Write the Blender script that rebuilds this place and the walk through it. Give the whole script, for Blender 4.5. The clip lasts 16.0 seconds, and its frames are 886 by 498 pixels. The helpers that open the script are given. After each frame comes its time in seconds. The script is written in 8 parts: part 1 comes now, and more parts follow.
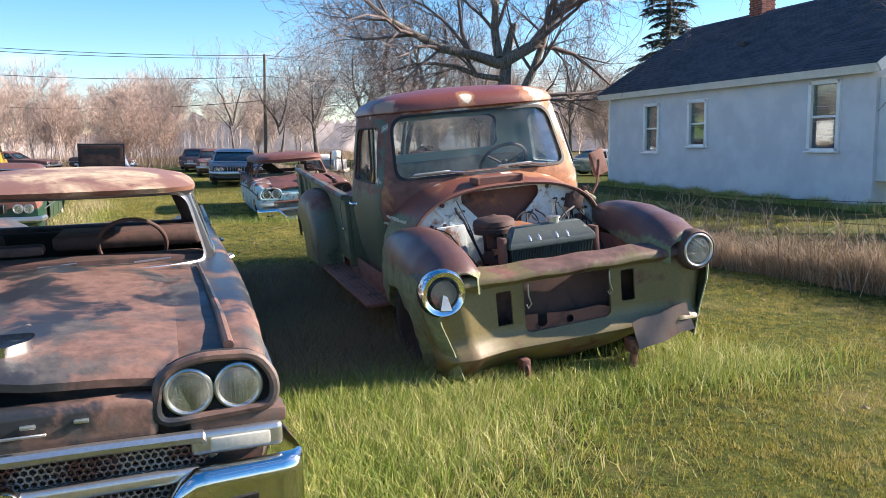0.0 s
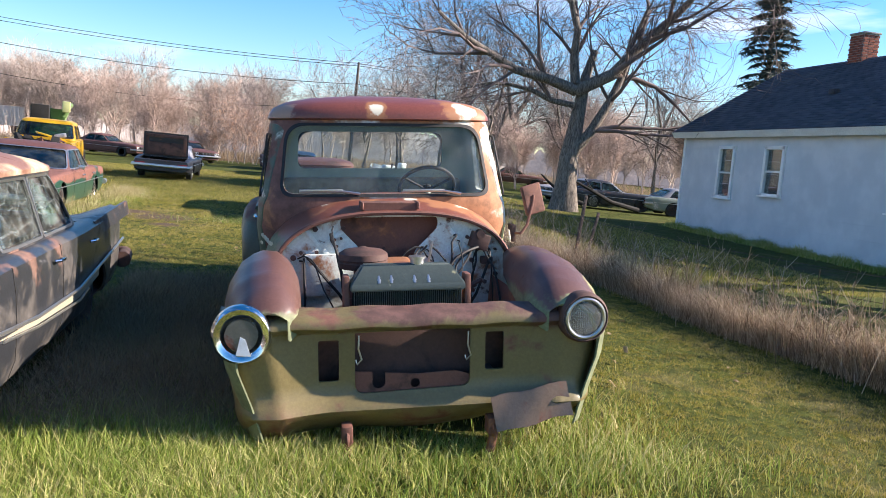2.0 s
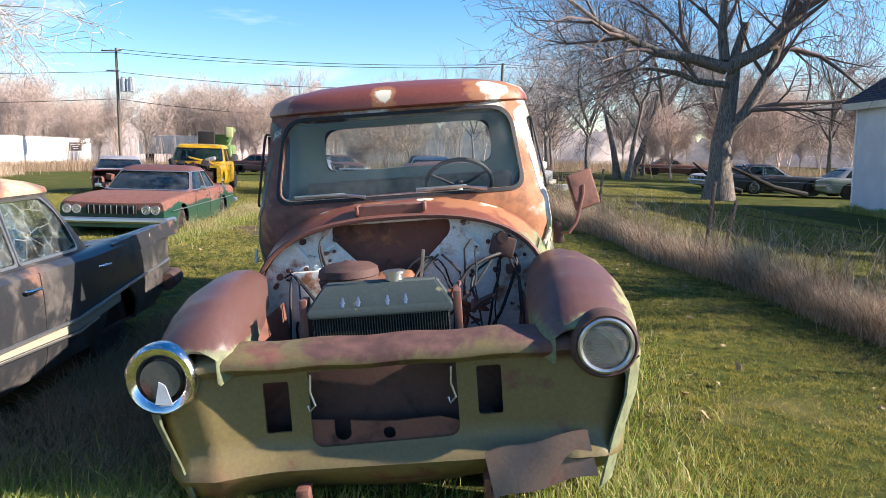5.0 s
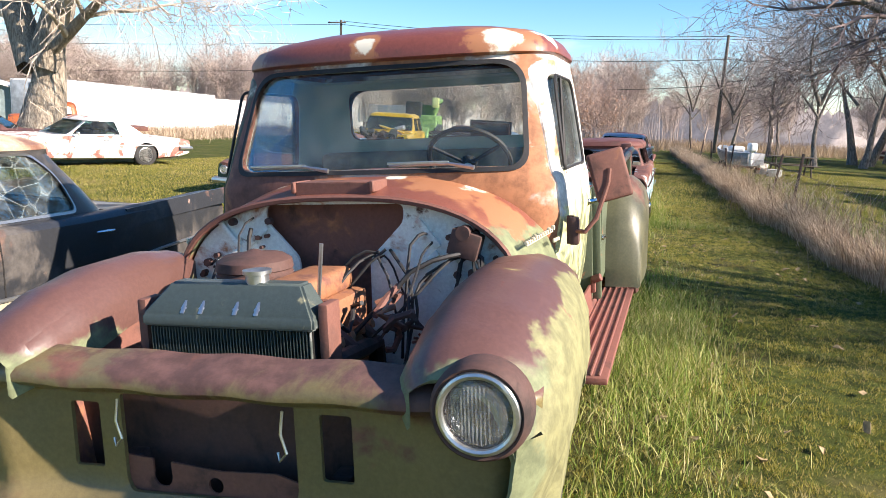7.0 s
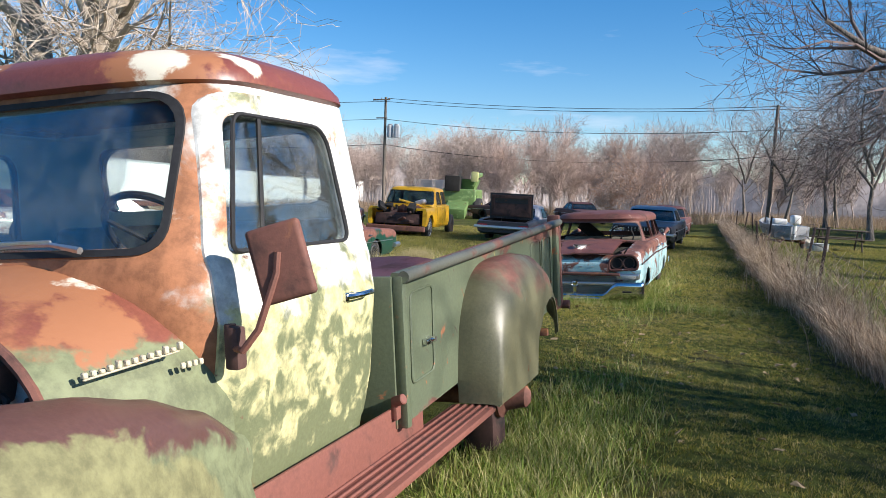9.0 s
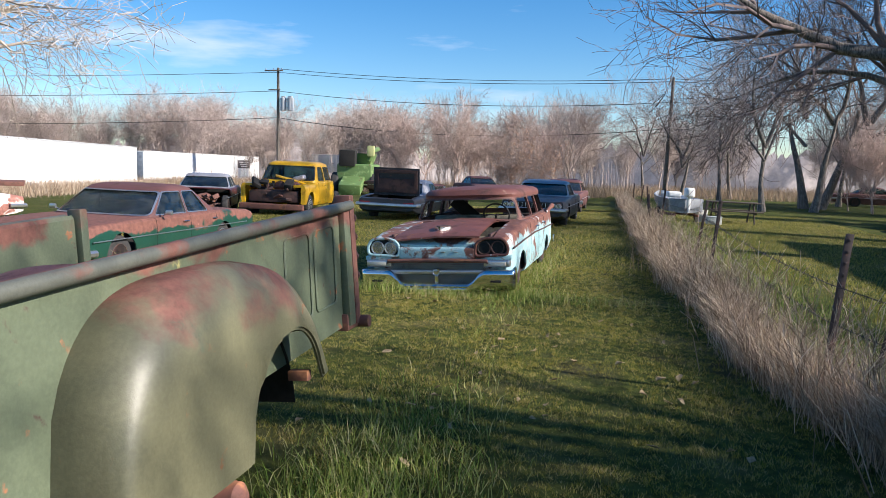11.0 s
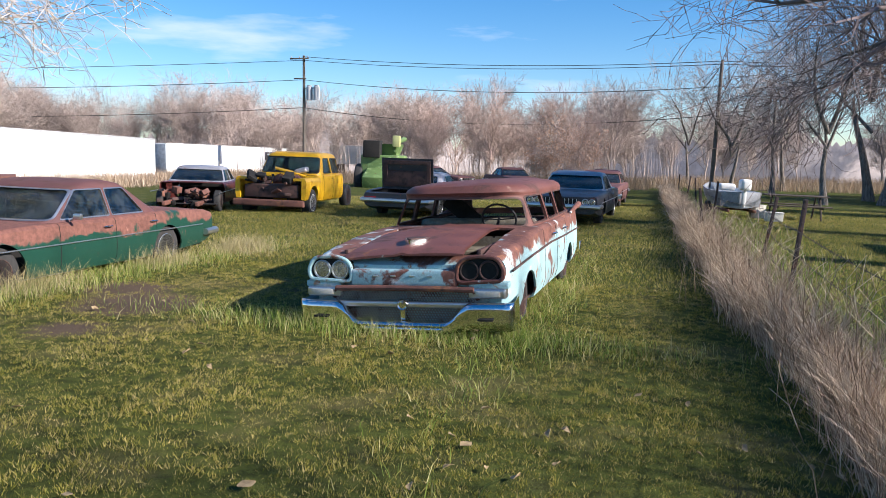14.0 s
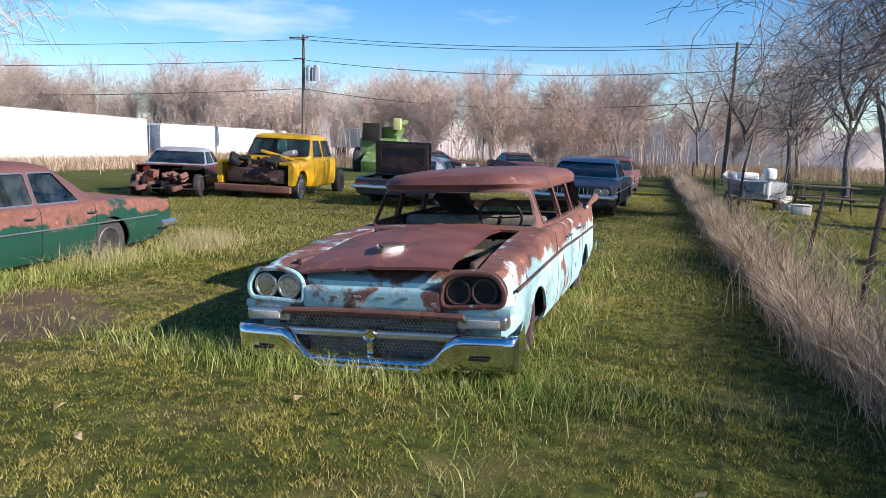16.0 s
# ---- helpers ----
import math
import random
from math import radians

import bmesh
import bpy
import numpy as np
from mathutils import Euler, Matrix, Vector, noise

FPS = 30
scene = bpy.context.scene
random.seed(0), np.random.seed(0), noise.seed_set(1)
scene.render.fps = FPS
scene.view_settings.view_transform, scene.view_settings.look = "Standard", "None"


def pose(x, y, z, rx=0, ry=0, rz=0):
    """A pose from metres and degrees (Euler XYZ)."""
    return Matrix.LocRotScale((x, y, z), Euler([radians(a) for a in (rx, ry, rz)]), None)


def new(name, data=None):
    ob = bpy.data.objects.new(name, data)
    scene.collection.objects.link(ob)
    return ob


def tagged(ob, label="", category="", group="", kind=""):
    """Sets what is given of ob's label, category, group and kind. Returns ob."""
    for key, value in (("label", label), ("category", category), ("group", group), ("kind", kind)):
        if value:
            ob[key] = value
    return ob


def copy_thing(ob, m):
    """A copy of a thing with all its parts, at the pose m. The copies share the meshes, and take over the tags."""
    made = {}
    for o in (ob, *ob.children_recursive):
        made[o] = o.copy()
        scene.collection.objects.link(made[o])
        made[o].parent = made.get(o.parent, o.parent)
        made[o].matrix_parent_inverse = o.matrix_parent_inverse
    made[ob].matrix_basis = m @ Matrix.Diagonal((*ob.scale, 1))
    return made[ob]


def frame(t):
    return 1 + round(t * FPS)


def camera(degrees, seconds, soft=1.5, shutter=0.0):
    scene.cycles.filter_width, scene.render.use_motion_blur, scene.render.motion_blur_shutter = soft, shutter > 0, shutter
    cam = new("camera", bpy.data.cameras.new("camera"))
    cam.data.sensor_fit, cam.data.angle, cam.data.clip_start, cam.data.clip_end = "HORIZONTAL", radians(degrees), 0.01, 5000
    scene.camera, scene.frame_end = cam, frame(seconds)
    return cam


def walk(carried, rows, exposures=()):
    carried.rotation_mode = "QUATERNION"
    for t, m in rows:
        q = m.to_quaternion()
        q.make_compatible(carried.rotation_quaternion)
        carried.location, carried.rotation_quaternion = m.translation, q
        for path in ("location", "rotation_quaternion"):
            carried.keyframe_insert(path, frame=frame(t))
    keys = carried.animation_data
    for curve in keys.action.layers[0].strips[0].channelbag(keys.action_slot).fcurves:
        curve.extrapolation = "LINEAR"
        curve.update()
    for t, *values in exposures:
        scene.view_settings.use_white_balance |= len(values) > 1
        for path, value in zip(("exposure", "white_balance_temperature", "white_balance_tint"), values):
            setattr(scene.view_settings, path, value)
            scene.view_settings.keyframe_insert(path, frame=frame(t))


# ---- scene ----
cam = camera(59.4, 16.0, soft=0.8)
METRES, EYE, TILT, LEAN, TURN = 13.65, 1.6, 0.0, 1.5, -19.8
ROWS = [
    (0.0, 0.0, 0.0, 0.0, 0.05, -7.83, -0.38),
    (0.5, 0.0302, 0.0176, 0.0012, -0.08, -7.21, -1.17),
    (1.0, 0.0548, 0.0387, 0.0007, 0.2, -6.5, -2.47),
    (1.5, 0.0789, 0.0593, 0.0048, 1.56, -6.4, -3.45),
    (2.0, 0.1035, 0.0716, 0.0059, 7.41, -6.81, -5.99),
    (2.5, 0.113, 0.086, 0.0052, 10.39, -7.12, -4.56),
    (3.0, 0.1154, 0.0992, 0.0059, 11.12, -6.92, -4.96),
    (3.5, 0.1204, 0.1059, 0.0064, 12.32, -6.93, -4.91),
    (4.0, 0.1316, 0.1141, 0.0067, 13.72, -6.71, -4.01),
    (4.5, 0.1431, 0.132, 0.0051, 16.46, -7.0, -2.74),
    (7.0, 0.201, 0.2607, 0.0049, 35.13, -9.99, -3.34),
    (7.5, 0.2168, 0.2891, 0.0053, 40.84, -4.93, -5.43),
    (8.0, 0.222, 0.3231, 0.0029, 40.83, -4.89, -3.74),
    (8.5, 0.2255, 0.3574, 0.0069, 39.83, -4.84, -2.72),
    (9.0, 0.2288, 0.3976, 0.0059, 39.46, -4.79, -2.89),
    (9.5, 0.2236, 0.4355, 0.0035, 37.81, -4.88, -3.02),
    (10.0, 0.2182, 0.4743, 0.0047, 34.6, -5.37, -2.89),
    (12.5, 0.1591, 0.658, 0.005, 32.32, -6.78, -2.3),
    (13.0, 0.1471, 0.6969, 0.0034, 32.86, -6.59, -2.24),
    (13.5, 0.1314, 0.7309, 0.0027, 35.65, -6.83, -1.96),
    (14.0, 0.1153, 0.7608, 0.004, 35.73, -7.04, -2.08),
    (14.5, 0.1003, 0.7929, 0.0027, 35.84, -7.26, -2.14),
    (15.0, 0.0801, 0.8182, 0.0005, 35.89, -7.35, -2.23),
    (15.5, 0.0633, 0.8447, 0.0028, 35.87, -7.82, -2.28),
    (16.0, 0.0482, 0.8734, 0.0024, 36.09, -8.19, -2.67),
]
walk(cam, [(t, pose(0, 0, EYE, TILT, LEAN, TURN) @ pose(METRES * x, METRES * y, METRES * z, 90 + pitch, roll, yaw)) for t, x, y, z, yaw, pitch, roll in ROWS],
     exposures=[(0.0, 1.35, 6600, 18), (4.7, 1.22, 6500, 18), (7.0, 1.25, 6600, 17), (7.6, 0.74, 6250, 14), (9.0, 0.62, 6100, 14), (12.5, 0.76, 6050, 16), (16.0, 0.78, 6050, 17)])
# the yard's own plane, tilted a little against the vertical
AXIS = Vector((math.sin(radians(19.8)), math.cos(radians(19.8)), 0))
YARD = Matrix.Translation((0, 0, EYE)) @ Matrix.Rotation(radians(LEAN), 4, AXIS) @ Matrix.Translation((0, 0, -EYE))


def yard_plane(x, y):
    return -math.sin(radians(LEAN)) * (x * AXIS.y - y * AXIS.x) + EYE * (1 - math.cos(radians(LEAN)))


def levelled(p):
    """The rise of the yard flattens out on its high side."""
    return 0.15 * math.tanh(p / 0.15) if p > 0 else p


def site(x, y, z=0, rx=0, ry=0, rz=0):
    p = yard_plane(x, y)
    return Matrix.Translation((0, 0, levelled(p) - p)) @ YARD @ pose(x, y, z, rx, ry, rz)


def ground_z(x, y):
    """Height of the lawn: the yard's plane, level far off."""
    d = math.hypot(x - 3, y - 10)
    f = max(0.0, min(1.0, (150 - d) / 70))
    f = f * f * (3 - 2 * f)
    return f * levelled(yard_plane(x, y)) + 0.012 * noise.noise((x * 0.7, y * 0.7, 0)) + 0.03 * noise.noise((x * 0.15, y * 0.15, 3))


# ---- light ----
SUN_TO = Vector((1.0, -0.13, 0.53)).normalized()
world = bpy.data.worlds.new("world")
scene.world = world
world.use_nodes = True
wn = world.node_tree.nodes
wl = world.node_tree.links
sky = wn.new("ShaderNodeTexSky")
sky.sky_type = "NISHITA"
sky.sun_disc = False
sky.sun_elevation = math.asin(SUN_TO.z)
sky.sun_rotation = math.atan2(SUN_TO.x, SUN_TO.y)
sky.altitude = 300
sky.air_density, sky.dust_density, sky.ozone_density = 1.0, 0.25, 2.6
bg = wn["Background"]
bg.inputs["Strength"].default_value = 0.096
# thin streaks of cloud low over the horizon
tc = wn.new("ShaderNodeTexCoord")
mp = wn.new("ShaderNodeMapping")
mp.inputs["Scale"].default_value = (1.6, 1.6, 9.0)
cn = wn.new("ShaderNodeTexNoise")
cn.inputs["Scale"].default_value, cn.inputs["Detail"].default_value, cn.inputs["Roughness"].default_value = 1.7, 6.0, 0.55
cr = wn.new("ShaderNodeValToRGB")
cr.color_ramp.elements[0].position, cr.color_ramp.elements[1].position = 0.56, 0.80
cx = wn.new("ShaderNodeMix")
cx.data_type = "RGBA"
cx.inputs[7].default_value = (6.5, 6.9, 7.4, 1)
wl.new(tc.outputs["Generated"], mp.inputs["Vector"])
wl.new(mp.outputs["Vector"], cn.inputs["Vector"])
wl.new(cn.outputs["Fac"], cr.inputs["Fac"])
wl.new(cr.outputs["Color"], cx.inputs[0])
hs = wn.new("ShaderNodeHueSaturation")
hs.inputs["Saturation"].default_value = 1.38
wl.new(sky.outputs["Color"], hs.inputs["Color"])
wl.new(hs.outputs["Color"], cx.inputs[6])
wl.new(cx.outputs[2], bg.inputs["Color"])
sun = new("sun", bpy.data.lights.new("sun", "SUN"))
sun.data.energy, sun.data.angle, sun.data.color = 5.7, radians(0.6), (1.0, 0.91, 0.77)
sun.matrix_world = Matrix.Translation((60, 10, 40)) @ SUN_TO.to_track_quat("Z", "Y").to_matrix().to_4x4()


# ---- materials ----
def mat_new(name):
    m = bpy.data.materials.new(name)
    m.use_nodes = True
    return m, m.node_tree.nodes, m.node_tree.links, m.node_tree.nodes["Principled BSDF"]


def math_node(n, l, op, a, b=None, clamp=False):
    k = n.new("ShaderNodeMath")
    k.operation, k.use_clamp = op, clamp
    for i, v in enumerate((a, b)):
        if v is None:
            continue
        if isinstance(v, (int, float)):
            k.inputs[i].default_value = v
        else:
            l.new(v, k.inputs[i])
    return k.outputs[0]


def noise_node(n, l, vec, scale, detail=6.0, rough=0.6, dist=0.0):
    k = n.new("ShaderNodeTexNoise")
    k.inputs["Scale"].default_value, k.inputs["Detail"].default_value = scale, detail
    k.inputs["Roughness"].default_value, k.inputs["Distortion"].default_value = rough, dist
    l.new(vec, k.inputs["Vector"])
    return k.outputs["Fac"]


def smooth(n, l, v, lo, hi):
    k = n.new("ShaderNodeMapRange")
    k.interpolation_type = "SMOOTHSTEP"
    k.inputs["From Min"].default_value, k.inputs["From Max"].default_value = lo, hi
    l.new(v, k.inputs["Value"])
    return k.outputs["Result"]


def mix(n, l, f, a, b):
    k = n.new("ShaderNodeMix")
    k.data_type = "RGBA"
    for i, v in ((0, f), (6, a), (7, b)):
        if isinstance(v, (int, float)):
            k.inputs[i].default_value = v
        elif isinstance(v, tuple):
            k.inputs[i].default_value = (*v, 1) if len(v) == 3 else v
        else:
            l.new(v, k.inputs[i])
    return k.outputs[2]


def shift(n, l, vec, off):
    k = n.new("ShaderNodeVectorMath")
    k.inputs[1].default_value = off
    l.new(vec, k.inputs[0])
    return k.outputs[0]


def patina(name, base, layers=(), rough=0.45, rust_rough=0.85, metallic=0.0, bump=0.25, grain=0.13, fine=60, spots=()):
    """Weathered sheet metal. layers: (colour, scale, lo, hi, axis, a, b, weight): noise plus a slope along an axis of the thing, cut at lo..hi.
    spots: (colour, centre, radius): ragged worn places of their own."""
    m, n, l, p = mat_new(name)
    co = n.new("ShaderNodeTexCoord").outputs["Object"]
    sep = n.new("ShaderNodeSeparateXYZ")
    l.new(co, sep.inputs[0])
    g = noise_node(n, l, co, fine, 8, 0.7)
    col = mix(n, l, smooth(n, l, g, 0.3, 0.75), tuple(c * (1 - grain) for c in base), tuple(min(1, c * (1 + grain)) for c in base))
    worn = None
    for i, (c, scale, lo, hi, axis, a, b, w) in enumerate(layers):
        v = noise_node(n, l, shift(n, l, co, (3.1 * i + 1.7, 5.3 * i, 2.2 * i)), scale, 9, 0.62, 0.35)
        if axis:
            src = sep.outputs["XYZ".index(axis.upper())]
            r = n.new("ShaderNodeMapRange")
            r.inputs["From Min"].default_value, r.inputs["From Max"].default_value = a, b
            l.new(src, r.inputs["Value"])
            v = math_node(n, l, "ADD", v, math_node(n, l, "MULTIPLY", r.outputs["Result"], w))
        f = smooth(n, l, v, lo, hi)
        tone = noise_node(n, l, shift(n, l, co, (9.0, i, 4.0)), 14, 6, 0.7)
        c2 = mix(n, l, smooth(n, l, tone, 0.3, 0.7), tuple(k * 0.68 for k in c), tuple(min(1, k * 1.3) for k in c))
        col = mix(n, l, f, col, c2)
        worn = f if worn is None else math_node(n, l, "MAXIMUM", worn, f)
    for i, (c, at, r) in enumerate(spots):
        k = n.new("ShaderNodeVectorMath")
        k.operation = "DISTANCE"
        k.inputs[1].default_value = at
        l.new(co, k.inputs[0])
        v = math_node(n, l, "ADD", noise_node(n, l, shift(n, l, co, (1.3 * i, 4.1, 0.7 * i)), 9, 8, 0.65), math_node(n, l, "MULTIPLY", k.outputs["Value"], -0.5 / r))
        f = smooth(n, l, v, -0.04, 0.10)
        col = mix(n, l, f, col, c)
        worn = f if worn is None else math_node(n, l, "MAXIMUM", worn, f)
    l.new(col, p.inputs["Base Color"])
    p.inputs["Metallic"].default_value = metallic
    if worn is not None:
        r = n.new("ShaderNodeMapRange")
        r.inputs["To Min"].default_value, r.inputs["To Max"].default_value = rough, rust_rough
        l.new(worn, r.inputs["Value"])
        l.new(r.outputs["Result"], p.inputs["Roughness"])
    else:
        p.inputs["Roughness"].default_value = rough
    bp = n.new("ShaderNodeBump")
    bp.inputs["Strength"].default_value, bp.inputs["Distance"].default_value = bump, 0.004
    dents = noise_node(n, l, co, 4.5, 2, 0.5)
    l.new(math_node(n, l, "ADD", g, math_node(n, l, "MULTIPLY", dents, 2.5)), bp.inputs["Height"])
    l.new(bp.outputs["Normal"], p.inputs["Normal"])
    return m


def plain(name, col, rough=0.6, metallic=0.0, var=0.3, scale=25, bump=0.15, island=0.0):
    m, n, l, p = mat_new(name)
    co = n.new("ShaderNodeTexCoord").outputs["Object"]
    g = noise_node(n, l, co, scale, 7, 0.65)
    g2 = noise_node(n, l, co, scale * 0.13, 3, 0.5)
    f = smooth(n, l, math_node(n, l, "ADD", math_node(n, l, "MULTIPLY", g, 0.6), math_node(n, l, "MULTIPLY", g2, 0.4)), 0.35, 0.65)
    c = mix(n, l, f, tuple(k * (1 - var) for k in col), tuple(min(1, k * (1 + var)) for k in col))
    if island:
        geo = n.new("ShaderNodeNewGeometry")
        f2 = math_node(n, l, "MULTIPLY", geo.outputs["Random Per Island"], island)
        c = mix(n, l, f2, c, tuple(k * 0.35 for k in col))
    l.new(c, p.inputs["Base Color"])
    p.inputs["Roughness"].default_value, p.inputs["Metallic"].default_value = rough, metallic
    if bump:
        bp = n.new("ShaderNodeBump")
        bp.inputs["Strength"].default_value, bp.inputs["Distance"].default_value = bump, 0.01
        l.new(g, bp.inputs["Height"])
        l.new(bp.outputs["Normal"], p.inputs["Normal"])
    return m


def glass_mat(name, tint=(0.86, 0.93, 0.92), dirt=0.25, rough=0.02):
    """A pane: clear with mirror gloss, under a film of dust."""
    m, n, l, p = mat_new(name)
    n.remove(p)
    out = n["Material Output"]
    tr = n.new("ShaderNodeBsdfTransparent")
    tr.inputs["Color"].default_value = (*tint, 1)
    gl = n.new("ShaderNodeBsdfGlossy")
    gl.inputs["Roughness"].default_value = rough
    fr = n.new("ShaderNodeFresnel")
    fr.inputs["IOR"].default_value = 1.5
    mx = n.new("ShaderNodeMixShader")
    l.new(math_node(n, l, "MULTIPLY", fr.outputs[0], 0.6), mx.inputs[0])
    l.new(tr.outputs[0], mx.inputs[1])
    l.new(gl.outputs[0], mx.inputs[2])
    df = n.new("ShaderNodeBsdfDiffuse")
    df.inputs["Color"].default_value = (0.62, 0.63, 0.62, 1)
    co = n.new("ShaderNodeTexCoord").outputs["Object"]
    d = smooth(n, l, noise_node(n, l, co, 5, 7, 0.7), 0.35, 0.8)
    m2 = n.new("ShaderNodeMixShader")
    l.new(math_node(n, l, "MULTIPLY", d, dirt), m2.inputs[0])
    l.new(mx.outputs[0], m2.inputs[1])
    l.new(df.outputs[0], m2.inputs[2])
    l.new(m2.outputs[0], out.inputs["Surface"])
    return m


RUST = (0.165, 0.068, 0.049)
RUST_D = (0.085, 0.042, 0.034)
RUST_O = (0.32, 0.135, 0.062)
GREEN = (0.155, 0.175, 0.092)
DKGREEN = (0.075, 0.10, 0.062)
CREAM = (0.66, 0.62, 0.50)
WHITE = (0.60, 0.60, 0.56)
YELL = (0.42, 0.38, 0.14)
PURP = (0.108, 0.054, 0.045)

M_ROOF = patina("oxidised roof paint", (0.185, 0.056, 0.042), [
    (RUST_O, 3.5, 0.58, 0.75, "", 0, 1, 0), (RUST_D, 9, 0.6, 0.8, "", 0, 1, 0)], 0.36, 0.6,
    spots=[(RUST_O, (0.62, 1.74, 2.00), 0.20), (CREAM, (0.60, 1.74, 2.00), 0.10), (CREAM, (0.76, 1.95, 1.98), 0.07), (RUST_O, (-0.06, 1.66, 1.98), 0.09), (CREAM, (-0.06, 1.66, 1.985), 0.055), ((0.36, 0.22, 0.16), (-0.72, 1.80, 1.96), 0.10)])
M_COWL = patina("oxidised cowl paint", (0.20, 0.068, 0.046), [
    (RUST_O, 3.0, 0.50, 0.68, "", 0, 1, 0), (CREAM, 4.2, 0.66, 0.76, "", 0, 1, 0), (GREEN, 3, 0.9, 1.0, "Z", 1.24, 1.08, 0.60)], 0.36, 0.6,
    spots=[(RUST_O, (0.45, 1.45, 1.36), 0.24), (CREAM, (0.55, 1.46, 1.365), 0.10), (CREAM, (0.15, 1.44, 1.385), 0.06), (CREAM, (-0.45, 1.45, 1.37), 0.07), (RUST_O, (0.72, 1.30, 1.24), 0.16)])
M_CAB = patina("faded cab paint", GREEN, [
    (WHITE, 2.6, 0.80, 0.92, "Z", 0.9, 1.35, 0.55), (RUST_O, 2.6, 0.84, 0.98, "Y", 2.05, 1.74, 0.50), (CREAM, 5, 0.62, 0.74, "", 0, 1, 0),
    (RUST_O, 3.0, 0.62, 0.74, "", 0, 1, 0), (RUST, 3.2, 0.95, 1.05, "X", 0.3, -0.5, 0.6)], 0.45, 0.75)
M_DOOR = patina("flaking door paint", GREEN, [
    ((0.52, 0.49, 0.25), 9.0, 0.56, 0.72, "Z", 0.55, 1.02, 0.17), (WHITE, 5.0, 0.98, 1.10, "Z", 0.92, 1.24, 0.62),
    (RUST_O, 4.0, 0.88, 1.0, "Z", 1.1, 1.5, 0.36), (RUST, 9, 0.66, 0.72, "", 0, 1, 0)], 0.5, 0.75)
M_DOORR = patina("faded rusty door paint", DKGREEN, [
    (CREAM, 5.0, 1.0, 1.1, "Z", 1.0, 1.2, 0.42), (RUST, 2.5, 0.85, 0.98, "Z", 1.0, 1.3, 0.45), (RUST_O, 8, 0.66, 0.74, "", 0, 1, 0)], 0.5, 0.75)
M_FENDER = patina("purple-brown fender paint", PURP, [
    (GREEN, 2.2, 0.86, 0.95, "Z", 1.07, 0.78, 0.62), ((0.185, 0.18, 0.085), 2.8, 0.88, 0.96, "X", 0.90, 1.07, 0.58), (YELL, 3.0, 0.74, 0.82, "", 0, 1, 0), (RUST, 8, 0.64, 0.74, "", 0, 1, 0)], 0.38, 0.75)
M_PANEL = patina("weathered front panel paint", (0.170, 0.135, 0.058), [
    (PURP, 2.0, 0.98, 1.08, "Z", 0.5, 0.84, 0.58), (RUST, 3.5, 0.56, 0.70, "", 0, 1, 0), (RUST, 3.0, 0.74, 0.95, "Z", 0.55, 0.2, 0.32)], 0.38, 0.75)
M_BED = patina("green bed paint with rust", (0.105, 0.128, 0.078), [
    (RUST, 1.6, 0.66, 0.76, "", 0, 1, 0), (RUST_O, 9, 0.61, 0.69, "", 0, 1, 0), (RUST, 2.4, 0.94, 1.08, "Z", 1.02, 1.24, 0.52), (RUST, 3.0, 0.92, 1.02, "Z", 0.72, 0.52, 0.45), (RUST_D, 7, 0.64, 0.74, "", 0, 1, 0), (YELL, 4, 0.7, 0.78, "", 0, 1, 0)], 0.5, 0.8)
M_RFEND = patina("olive rear fender paint", (0.135, 0.130, 0.075), [
    (RUST, 2.4, 0.64, 0.84, "Z", 0.8, 1.2, 0.30), (RUST_O, 7, 0.64, 0.74, "", 0, 1, 0), (DKGREEN, 3, 0.58, 0.7, "", 0, 1, 0)], 0.42, 0.75)
M_RUST = patina("rusted steel", RUST, [(RUST_O, 4, 0.55, 0.7, "", 0, 1, 0), (RUST_D, 7, 0.5, 0.7, "", 0, 1, 0)], 0.75, 0.9)
M_RBOARD = patina("rust-red running board", (0.20, 0.075, 0.055), [(RUST_D, 6, 0.5, 0.7, "", 0, 1, 0)], 0.65, 0.85)
M_DARKRUST = patina("dark rusted steel", RUST_D, [((0.03, 0.022, 0.02), 5, 0.45, 0.7, "", 0, 1, 0)], 0.75, 0.9)
M_ORANGE = patina("orange rusted engine paint", (0.30, 0.135, 0.068), [(RUST, 6, 0.52, 0.66, "", 0, 1, 0), ((0.03, 0.025, 0.02), 9, 0.62, 0.74, "", 0, 1, 0)], 0.6, 0.85)
M_FIREWALL = patina("pale blue firewall paint", (0.66, 0.71, 0.68), [(RUST_O, 4.0, 0.55, 0.67, "", 0, 1, 0), (RUST_D, 9, 0.60, 0.70, "", 0, 1, 0)], 0.5, 0.8)
M_INNER = patina("green-blue cab interior paint", (0.36, 0.46, 0.44), [(RUST, 5, 0.68, 0.76, "", 0, 1, 0)], 0.55, 0.8)
M_CHROME = patina("pitted chrome", (0.72, 0.72, 0.72), [(RUST, 9, 0.66, 0.74, "", 0, 1, 0)], 0.13, 0.7, 1.0, bump=0.06, grain=0.08)
M_STEEL = patina("dull bright trim", (0.55, 0.55, 0.54), [(RUST, 9, 0.64, 0.74, "", 0, 1, 0)], 0.3, 0.7, 0.9, bump=0.1, grain=0.1)
M_TANK = patina("black radiator tank, paint worn to brass", (0.060, 0.078, 0.072), [((0.36, 0.33, 0.20), 7, 0.60, 0.70, "", 0, 1, 0), ((0.30, 0.31, 0.30), 4, 0.60, 0.72, "", 0, 1, 0)], 0.45, 0.5, 0.1)
